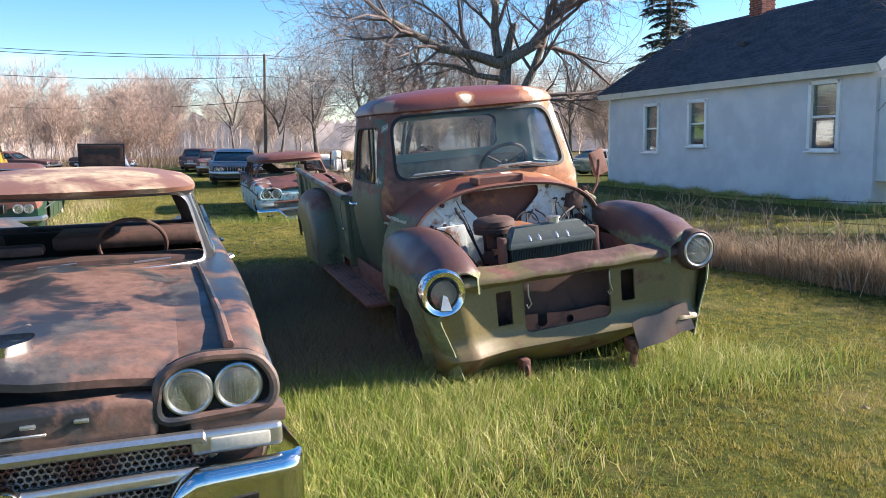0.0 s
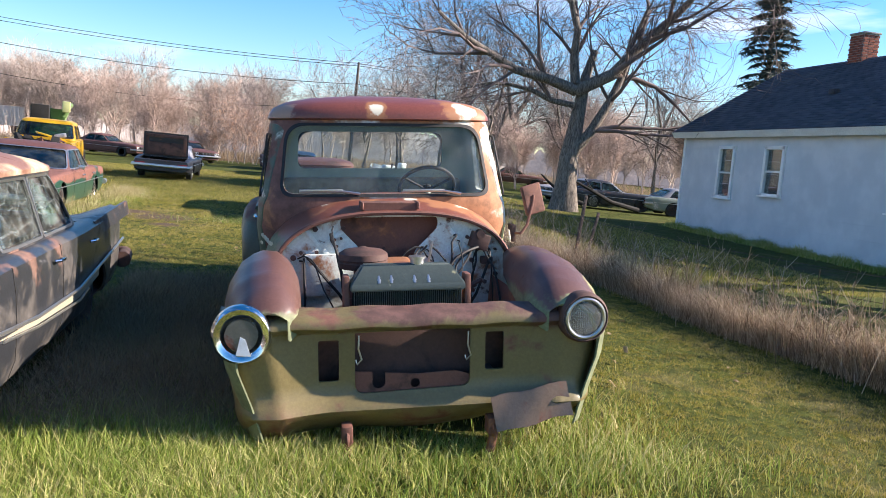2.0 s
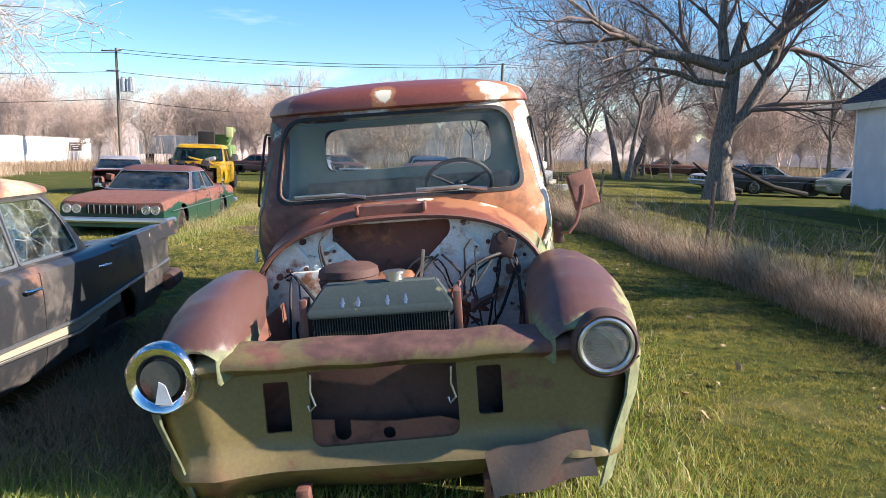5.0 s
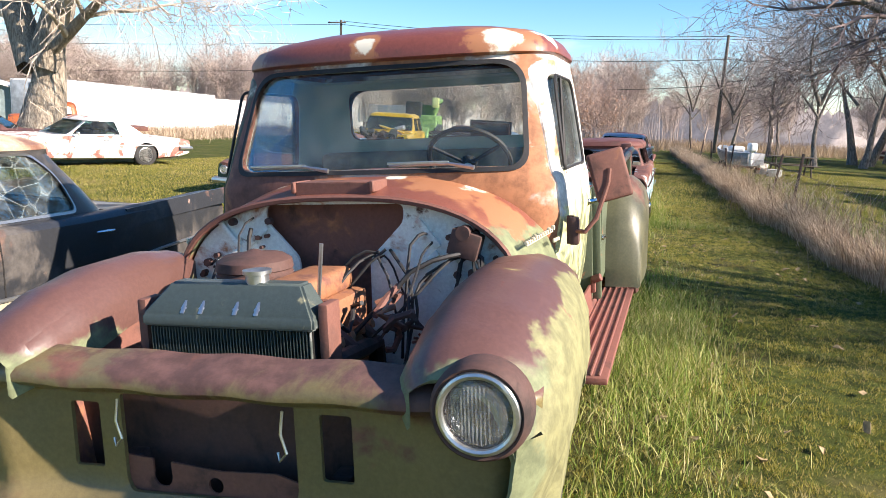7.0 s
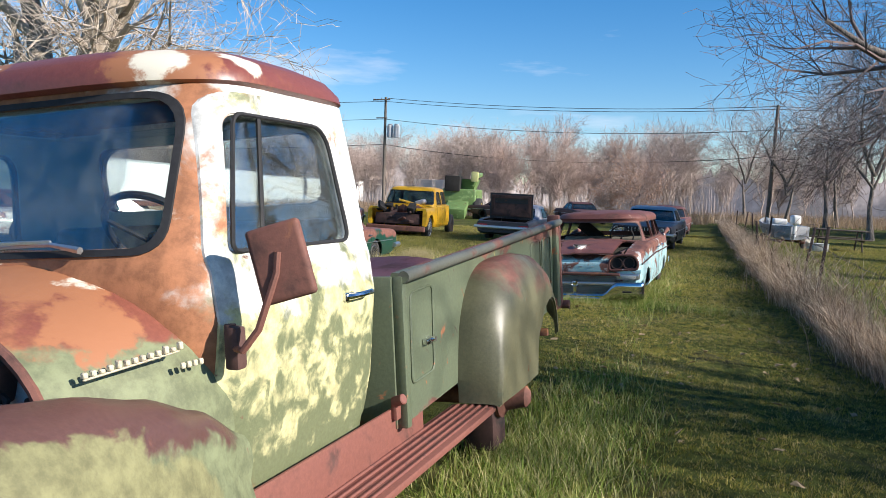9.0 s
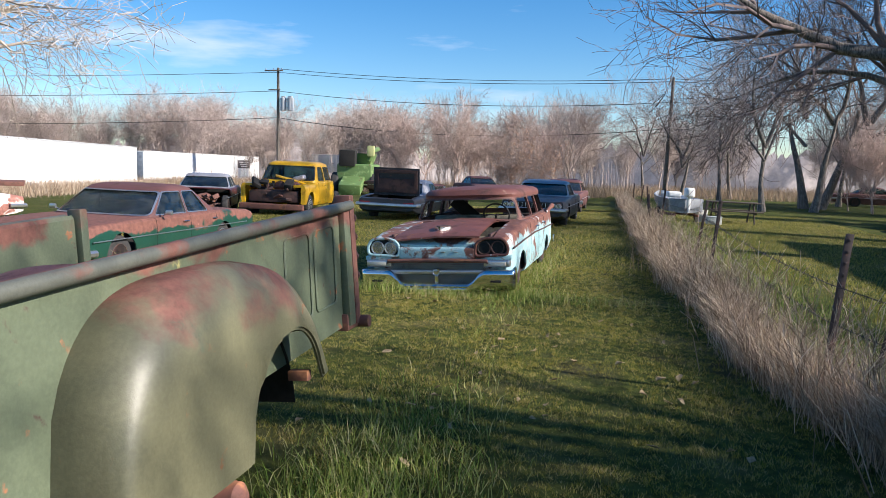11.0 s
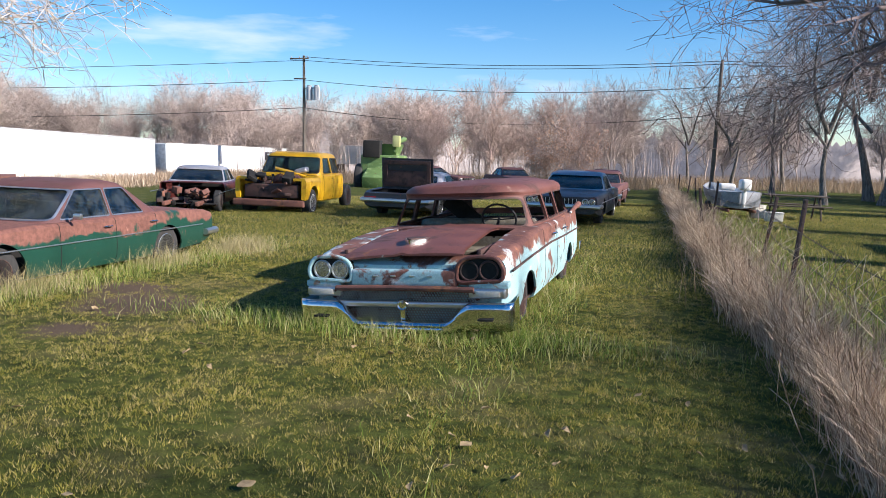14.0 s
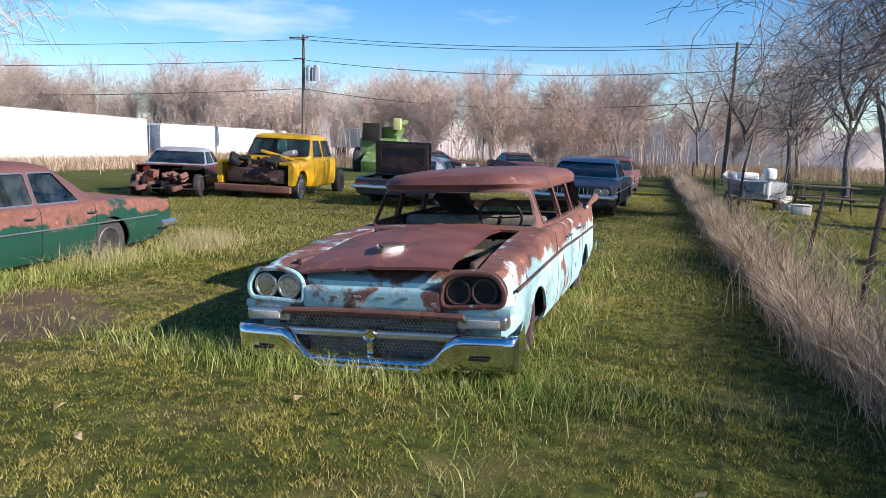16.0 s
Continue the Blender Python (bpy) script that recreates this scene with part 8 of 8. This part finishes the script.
wood("wood", spots, M_WOOD, "far belt of bare grey-brown trees", templates)
near = [(-6 + rs.uniform(-7, 7), 66 + rs.uniform(-5, 6), rs.uniform(5.5, 8)) for k in range(10)] + [(21 + rs.uniform(-4, 9), 43 + rs.uniform(-2, 12), rs.uniform(4.5, 7)) for k in range(9)]
wood("thicket", near, plain("reddish bare thicket", (0.52, 0.39, 0.33), 0.95, 0, 0.25, 0.3, 0, 0.35), "thicket of bare reddish saplings", templates)


def blades(name, xy, hgt, width, lean, mat, label, category, rs, curve=0.35, zoff=-0.01):
    """Grass: each blade a bent strip of three triangles."""
    n = len(xy)
    z0 = np.array([ground_z(x, y) for x, y in xy]) + zoff if n < 60000 else GZ(xy) + zoff
    a = rs.uniform(0, 6.283, n)
    ca, sa = np.cos(a), np.sin(a)
    le = rs.uniform(0.1, 1.0, n) * lean
    la = rs.uniform(0, 6.283, n)
    lx, ly = np.cos(la) * le, np.sin(la) * le
    v = np.empty((n, 5, 3))
    for i, (t, w) in enumerate(((0, 1), (0, -1), (0.55, 0.75), (0.55, -0.75), (1, 0))):
        off = (t * (1 - curve) + t * t * curve) * hgt
        v[:, i, 0] = xy[:, 0] + ca * width * 0.5 * w + lx * off * (0.5 + t)
        v[:, i, 1] = xy[:, 1] + sa * width * 0.5 * w + ly * off * (0.5 + t)
        v[:, i, 2] = z0 + hgt * t * np.sqrt(np.clip(1 - (le * t) ** 2 * 0.6, 0.1, 1))
    idx = np.arange(n)[:, None] * 5
    f = np.concatenate([idx + np.array([[0, 1, 3]]), idx + np.array([[0, 3, 2]]), idx + np.array([[2, 3, 4]])])
    return mesh_np(name, v.reshape(-1, 3), f, mat, label, category)


_gx, _gy = np.arange(-14, 14.1, 0.5), np.arange(-2, 45, 0.5)
_gz = np.array([[ground_z(x, y) for x in _gx] for y in _gy])


def GZ(xy):
    fx, fy = np.clip((xy[:, 0] + 14) / 0.5, 0, len(_gx) - 1.01), np.clip((xy[:, 1] + 2) / 0.5, 0, len(_gy) - 1.01)
    i, j = fx.astype(int), fy.astype(int)
    tx, ty = fx - i, fy - j
    return (_gz[j, i] * (1 - tx) + _gz[j, i + 1] * tx) * (1 - ty) + (_gz[j + 1, i] * (1 - tx) + _gz[j + 1, i + 1] * tx) * ty


def grass_mat(name, cols, single=0.55, patch=0.9, low=0.22, tuft=0.0):
    m, n, l, p = mat_new(name)
    geo = n.new("ShaderNodeNewGeometry")
    co = n.new("ShaderNodeTexCoord").outputs["Object"]
    big = noise_node(n, l, co, 0.9, 6, 0.65)
    v = math_node(n, l, "ADD", math_node(n, l, "MULTIPLY", geo.outputs["Random Per Island"], single), math_node(n, l, "MULTIPLY", big, patch))
    if tuft:
        v = math_node(n, l, "ADD", v, math_node(n, l, "MULTIPLY", noise_node(n, l, co, 11, 3, 0.6), tuft))
    r = n.new("ShaderNodeValToRGB")
    l.new(math_node(n, l, "SUBTRACT", v, low), r.inputs["Fac"])
    el = r.color_ramp.elements
    el[0].position, el[0].color = 0.0, (*cols[0], 1)
    el[1].position, el[1].color = 1.0, (*cols[-1], 1)
    for i, c in enumerate(cols[1:-1]):
        e = el.new((i + 1) / (len(cols) - 1))
        e.color = (*c, 1)
    l.new(r.outputs["Color"], p.inputs["Base Color"])
    p.inputs["Roughness"].default_value = 0.6
    p.inputs["Specular IOR Level"].default_value = 0.25
    tl = n.new("ShaderNodeBsdfTranslucent")
    l.new(r.outputs["Color"], tl.inputs["Color"])
    mx = n.new("ShaderNodeMixShader")
    mx.inputs[0].default_value = 0.3
    l.new(p.outputs[0], mx.inputs[1])
    l.new(tl.outputs[0], mx.inputs[2])
    l.new(mx.outputs[0], n["Material Output"].inputs["Surface"])
    return m


G_LAWN = grass_mat("lawn grass", [(0.078, 0.088, 0.011), (0.175, 0.180, 0.022), (0.305, 0.270, 0.048), (0.45, 0.36, 0.14), (0.58, 0.46, 0.26)], 0.50, 0.55, 0.30, 0.60)
G_LONG = grass_mat("long grass", [(0.095, 0.165, 0.022), (0.20, 0.28, 0.044), (0.40, 0.40, 0.12), (0.66, 0.56, 0.32)], 0.8, 0.7, 0.26)
G_DRY = grass_mat("dry straw grass", [(0.14, 0.095, 0.062), (0.34, 0.245, 0.165), (0.56, 0.43, 0.31), (0.78, 0.66, 0.50)], 1.0, 0.5, 0.28)
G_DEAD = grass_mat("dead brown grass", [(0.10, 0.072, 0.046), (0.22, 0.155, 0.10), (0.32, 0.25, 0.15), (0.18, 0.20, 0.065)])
rs = np.random.RandomState(17)
# mown lawn: thick near the walk, thinner and coarser further off
def lawn(name, xy, hgt, width, lean, label):
    """Short turf: each blade one slanting sliver."""
    k = len(xy)
    z0 = GZ(xy) - 0.006
    a, la = rs.uniform(0, 6.283, k), rs.uniform(0, 6.283, k)
    le = rs.uniform(0.15, 1.0, k) * lean * hgt
    v = np.empty((k, 3, 3))
    for i, w in ((0, 0.5), (1, -0.5)):
        v[:, i, 0], v[:, i, 1], v[:, i, 2] = xy[:, 0] + np.cos(a) * width * w, xy[:, 1] + np.sin(a) * width * w, z0
    v[:, 2, 0], v[:, 2, 1], v[:, 2, 2] = xy[:, 0] + np.cos(la) * le, xy[:, 1] + np.sin(la) * le, z0 + hgt
    return mesh_np(name, v.reshape(-1, 3), np.arange(3 * k).reshape(-1, 3), G_LAWN, label, "grass")


def open_lawn(x, y):
    """Where the turf grows: not under the vehicles, nor on bare soil."""
    soil = np.zeros(len(x), bool)
    for cx, cy, r in BARE:
        soil |= np.hypot(x - cx, (y - cy) * 1.6) < r * rs.uniform(0.4, 1.25, len(x))
    return ~soil & ~((x > 1.7) & (x < 3.4) & (y > 4.9) & (y < 10.2)) & ~((x > -1.4) & (x < 0.3) & (y > 3.2) & (y < 8.2))


n, each = 56000, 13
y = 1.5 + 18 * rs.uniform(0, 1, n) ** 1.25
x = rs.uniform(-1.5, 6.9, n) + np.where(rs.uniform(0, 1, n) < 0.15, rs.uniform(0, 4, n), 0)
x, y = np.repeat(x, each) + rs.normal(0, 0.022, n * each), np.repeat(y, each) + rs.normal(0, 0.022, n * each)
ok = open_lawn(x, y)
tall = np.repeat(rs.uniform(0.55, 1.25, n), each)[ok]
xy = np.stack([x, y], 1)[ok]
m = len(xy)
lump = 0.75 + 0.25 * np.sin(xy[:, 0] * 3.1 + 2 * np.sin(xy[:, 1] * 1.7)) * np.sin(xy[:, 1] * 2.7)
lawn("lawn_grass", xy, rs.uniform(0.016, 0.048, m) * lump * tall, rs.uniform(0.004, 0.008, m), 1.1, "short mown grass, green with straw-coloured tips")
n = 360000
y = 12 + 30 * rs.uniform(0, 1, n) ** 1.2
x = rs.uniform(-11, 13, n)
ok = (y > 19) | (x < -1.6) | (x > 8)
x, y = x[ok], y[ok]
n = len(x)
xy = np.stack([x, y], 1)
lawn("lawn_grass", xy, rs.uniform(0.025, 0.06, n), rs.uniform(0.007, 0.014, n), 1.1, "mown grass further down the yard, green and straw")
# longer tufts round the vehicles
pts = []
for cx, cy, sx, sy, k in ((1.1, 4.3, 0.7, 0.40, 13000), (2.6, 4.35, 1.0, 0.18, 4500), (3.85, 8.4, 0.28, 1.3, 9000), (0.8, 3.6, 0.5, 0.4, 9000), (3.6, 4.8, 0.35, 0.5, 2500), (2.7, 15.9, 1.1, 0.22, 4500), (-1.8, 17.6, 0.35, 2.4, 4500), (-0.2, 2.9, 0.8, 0.3, 1500), (3.75, 18, 0.2, 2.2, 2200)):
    c = rs.normal(0, 1, (k, 2)) * np.array([sx, sy]) + np.array([cx, cy])
    pts.append(c)
xy = np.concatenate(pts)
m = len(xy)
blades("long_grass", xy, rs.uniform(0.06, 0.19, m), rs.uniform(0.004, 0.007, m), 0.8, G_LONG, "long uncut grass round the old vehicles", "grass", rs)
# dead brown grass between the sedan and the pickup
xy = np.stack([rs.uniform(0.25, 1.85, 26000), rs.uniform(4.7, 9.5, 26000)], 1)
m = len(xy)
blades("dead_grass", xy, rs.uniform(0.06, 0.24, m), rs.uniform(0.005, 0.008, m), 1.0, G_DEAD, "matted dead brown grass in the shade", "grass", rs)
# straw tussocks by the green car
xy = np.concatenate([rs.normal(0, 1, (k, 2)) * np.array([0.20, 0.35]) + np.array(c) for c, k in (((-1.75, 20.7), 1500), ((-1.8, 18.7), 600), ((-1.75, 16.3), 600))])
m = len(xy)
blades("straw_tussocks", xy, rs.uniform(0.10, 0.36, m), rs.uniform(0.004, 0.007, m), 0.8, grass_mat("blond straw", [(0.20, 0.18, 0.06), (0.42, 0.36, 0.18), (0.62, 0.53, 0.32)]), "dry straw tussocks beside the green car", "grass", rs)
# dry strip along the fence
def strip_x(y):
    return np.interp(y, [2, 6, 8.7, 14.7, 19, 27, 62], [7.70, 7.20, 6.92, 6.20, 5.92, 5.66, 5.0])


m = 95000
y = 2.5 + 58 * rs.uniform(0, 1, m) ** 1.55
cxs = strip_x(y) + 0.10 * np.sin(y * 1.3)
x = cxs + rs.normal(0, 0.10, m)
xy = np.stack([x, y], 1)
hg = rs.uniform(0.20, 0.74, m) * (1 - 0.6 * np.clip(np.abs(x - cxs) / 0.4, 0, 1)) * (0.80 + 0.30 * np.sin(y * 2.1 + np.sin(y * 5.3)) ** 2)
blades("dry_grass_strip", xy, hg, rs.uniform(0.003, 0.007, m) * (1 + 0.04 * np.clip(y - 12, 0, 40)), 0.75, G_DRY, "strip of tall dry straw grass along the fence", "grass", rs)
# rank green and straw grass at its foot and beyond the wire
m = 22000
y = 3 + 40 * rs.uniform(0, 1, m) ** 1.4
xy = np.stack([strip_x(y) + 0.2 + np.abs(rs.normal(0, 0.8, m)), y], 1)
blades("rank_grass", xy, rs.uniform(0.06, 0.24, m), rs.uniform(0.004, 0.008, m) * (1 + 0.04 * np.clip(y - 12, 0, 40)), 0.9, G_LONG, "rank uncut grass at the foot of the fence", "grass", rs)


def weeds(name, xy, label):
    """Dead branching weeds: a crooked stalk with side twigs."""
    rnd = random.Random(61)
    segs = []
    for x, y in xy:
        p, d = Vector((x, y, ground_z(x, y) - 0.02)), Vector((rnd.gauss(0, 0.22), rnd.gauss(0, 0.22), 1)).normalized()
        ln = rnd.uniform(0.45, 0.95) / 5
        for i in range(5):
            d = (d + Vector((rnd.gauss(0, 0.10), rnd.gauss(0, 0.10), 0))).normalized()
            q = p + d * ln
            segs.append((p.copy(), q.copy(), 0.004 - 0.0005 * i, 0.0035 - 0.0005 * i, 2))
            if i > 0:
                for _ in range(2):
                    e = (d + Vector((rnd.gauss(0, 0.7), rnd.gauss(0, 0.7), 0.1))).normalized() * ln * rnd.uniform(0.5, 1.2)
                    segs.append((q.copy(), q + e, 0.0025, 0.0018, 3))
            p = q
    vs, fs = segs_mesh(segs, 0.0018)
    ob = link_mesh(name, vs, fs, G_DRY, 0)
    return tagged(ob, label, "weeds", kind="stuff")


m = 900
y = 4 + 22 * rs.uniform(0, 1, m) ** 1.2
weeds("dead_weeds", np.stack([strip_x(y) + rs.normal(0.0, 0.13, m), y], 1), "dead branching weeds standing in the dry grass")
# uncut grass along the foot of the house wall
m = 9000
xy = np.stack([16.15 - np.abs(rs.normal(0, 0.22, m)), rs.uniform(13.6, 26.4, m)], 1)
blades("wall_grass", xy, rs.uniform(0.08, 0.34, m) * (0.6 + 0.5 * np.sin(xy[:, 1] * 1.9) ** 2), rs.uniform(0.008, 0.016, m), 0.8, G_LONG, "uncut grass along the foot of the house wall", "grass", rs)
# a few tall weed stalks in it
m = 260
y = rs.uniform(4, 24, m)
xy = np.stack([strip_x(y) + rs.normal(0.3, 0.5, m), y], 1)
blades("weed_stalks", xy, rs.uniform(0.55, 0.98, m), np.full(m, 0.007), 0.45, G_DRY, "tall thin dry weed stalks", "weeds", rs)
# rough growth at the foot of the wood
m = 42000
x = rs.uniform(-48, 40, m)
y = np.where(x < 4, 62 + rs.uniform(0, 16, m) + np.clip(-x - 24, 0, 40) * -0.45, 66 + rs.uniform(0, 30, m))
xy = np.stack([x, y], 1)
blades("brush", xy, rs.uniform(0.3, 1.2, m), rs.uniform(0.012, 0.03, m), 0.6, grass_mat("straw brush", [(0.20, 0.13, 0.09), (0.30, 0.21, 0.14), (0.38, 0.28, 0.18), (0.46, 0.36, 0.24)]), "dry brush and straw at the foot of the wood", "brush", rs)
# straw standing at the foot of the trailers
m = 12000
u, w = rs.uniform(0, 1, m), np.abs(rs.normal(0, 1.3, m))
far_half = rs.uniform(0, 1, m) < 0.4
x = np.where(far_half, -33.6 + 1.4 * u, -24.3 - 3.7 * u) + 0.3 + w
y = np.where(far_half, 63.0 + 19 * u, 35.0 + 19.5 * u)
blades("trailer_straw", np.stack([x, y], 1), rs.uniform(0.25, 1.0, m), rs.uniform(0.012, 0.028, m), 0.5, G_DRY, "tall straw standing at the foot of the trailers", "brush", rs)
m = 2600
xs = rs.uniform(-60, 6, m)
ys = 70 + rs.uniform(0, 24, m) + np.clip(-xs - 26, 0, 60) * -0.5
blades("saplings", np.stack([xs, ys], 1), rs.uniform(1.5, 6.0, m), rs.uniform(0.014, 0.035, m), 0.30, M_WOOD, "thin bare saplings at the edge of the wood", "saplings", rs)


def leafy_bush(x, y, w, h, seed):
    rnd = random.Random(seed)
    t = thing("bush", Matrix.Translation((x, y, ground_z(x, y))), "russet bush still holding dry leaves", "bush", "russet bushes")
    segs, vs, fs = [], [], []
    for k in range(7):
        a = rnd.uniform(0, 6.283)
        grow(rnd, segs, (rnd.uniform(-0.4, 0.4) * w, rnd.uniform(-0.3, 0.3) * w, 0), (0.4 * math.cos(a), 0.4 * math.sin(a), 1), h * rnd.uniform(0.6, 1), 0.030, 1, 4, 0.6, 0.03, (1, 1, 2, 1), 0.12)
    for a, b, ra, rb, lv in segs:
        if lv >= 3 and rnd.random() < 0.42:
            for _ in range(3):
                c = a.lerp(b, rnd.random()) + Vector((rnd.gauss(0, 0.06), rnd.gauss(0, 0.06), rnd.gauss(0, 0.06)))
                u = Vector((rnd.gauss(0, 1), rnd.gauss(0, 1), rnd.gauss(0, 1))).normalized() * 0.045
                w2 = u.orthogonal().normalized() * 0.026
                b0 = len(vs)
                vs += [c - u, c + w2, c + u, c - w2]
                fs.append((b0, b0 + 1, b0 + 2, b0 + 3))
    a, b = segs_mesh(segs, 0.008)
    part("stem", link_mesh("stem", a, b, None, 0), B_TWIG, t)
    tagged(part("leaves", link_mesh("leaves", vs, fs, None, 0), plain("dry russet leaves", (0.42, 0.22, 0.125), 0.8, 0, 0.3, 3, 0, 0.4), t), kind="stuff")


leafy_bush(-0.4, 58.5, 2.8, 3.4, 71)
leafy_bush(-2.9, 60.0, 2.4, 2.6, 72)

# fallen leaves on the lawn
lm = plain("fallen leaf", (0.40, 0.29, 0.15), 0.8, 0, 0.4, 30, 0, 0.4)
rnd = random.Random(44)
leaf_meshes = []
for k in range(3):
    pts = rounded([(-0.045, 0), (-0.015, 0.03), (0.05, 0.005), (0.02, -0.03)], 0.012, 3)
    b = bm_prism([Vector((p[0], p[1])) for p in pts], "xy", 0, 0.002)
    for v in b.verts:
        v.co.z += 0.012 * math.sin(v.co.x * 60 + k) + 0.02 * abs(v.co.y) * 10 * 0.1
    me = bpy.data.meshes.new("leaf")
    b.to_mesh(me)
    b.free()
    me.materials.append(lm)
    leaf_meshes.append(me)
for k in range(120):
    x, y = (rnd.uniform(-1, 6), rnd.uniform(3, 17)) if k < 70 else (rnd.uniform(3.6, 6), rnd.uniform(6, 14))
    if 1.5 < x < 3.8 and 4.3 < y < 10.5 or -1.6 < x < 0.5 and y < 8.3 or 1.7 < x < 3.8 and y > 15.8:
        continue
    lf = new("leaf", leaf_meshes[k % 3])
    sc = rnd.uniform(0.5, 1.1) * (1.7 if k == 3 else 1)
    lf.matrix_world = Matrix.Translation((x, y, ground_z(x, y) + 0.035)) @ Euler((rnd.uniform(-0.5, 0.5), rnd.uniform(-0.5, 0.5), rnd.uniform(0, 6))).to_matrix().to_4x4() @ Matrix.Scale(sc, 4)
    tagged(lf, "curled dry fallen leaf lying on the grass", "leaf", "fallen leaves")


# the far edge of the woods, all round beyond the trees; its haze is a glow
def far_wood():
    vs, fs = [], []
    rnd = random.Random(91)
    n = 900
    for k in range(n):
        a = math.radians(-75 + 215 * k / n)
        r = 118 + 6 * math.sin(k * 0.05)
        x, y = 3 + r * math.cos(a + math.pi * 0.25), 10 + r * math.sin(a + math.pi * 0.25)
        h = 5.4 + 1.1 * math.sin(k * 0.043) + 0.7 * math.sin(k * 0.19) + rnd.uniform(-0.9, 0.9)
        z = ground_z(x, y)
        vs += [(x, y, z - 3), (x, y, z + h)]
    for k in range(n - 1):
        fs.append((2 * k, 2 * k + 2, 2 * k + 3, 2 * k + 1))
    hz = plain("far woods with haze glow", (0.40, 0.35, 0.335), 1.0, 0, 0.35, 0.8, 0)
    # slight emission stands in for haze and lifts the side turned from the sun
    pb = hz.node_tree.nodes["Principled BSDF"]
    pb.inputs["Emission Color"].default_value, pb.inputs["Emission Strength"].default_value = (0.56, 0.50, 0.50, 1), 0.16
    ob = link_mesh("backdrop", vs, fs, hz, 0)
    return tagged(ob, "far edge of bare woods on the horizon, faintly glowing for haze", "woods", kind="structure")


far_wood()
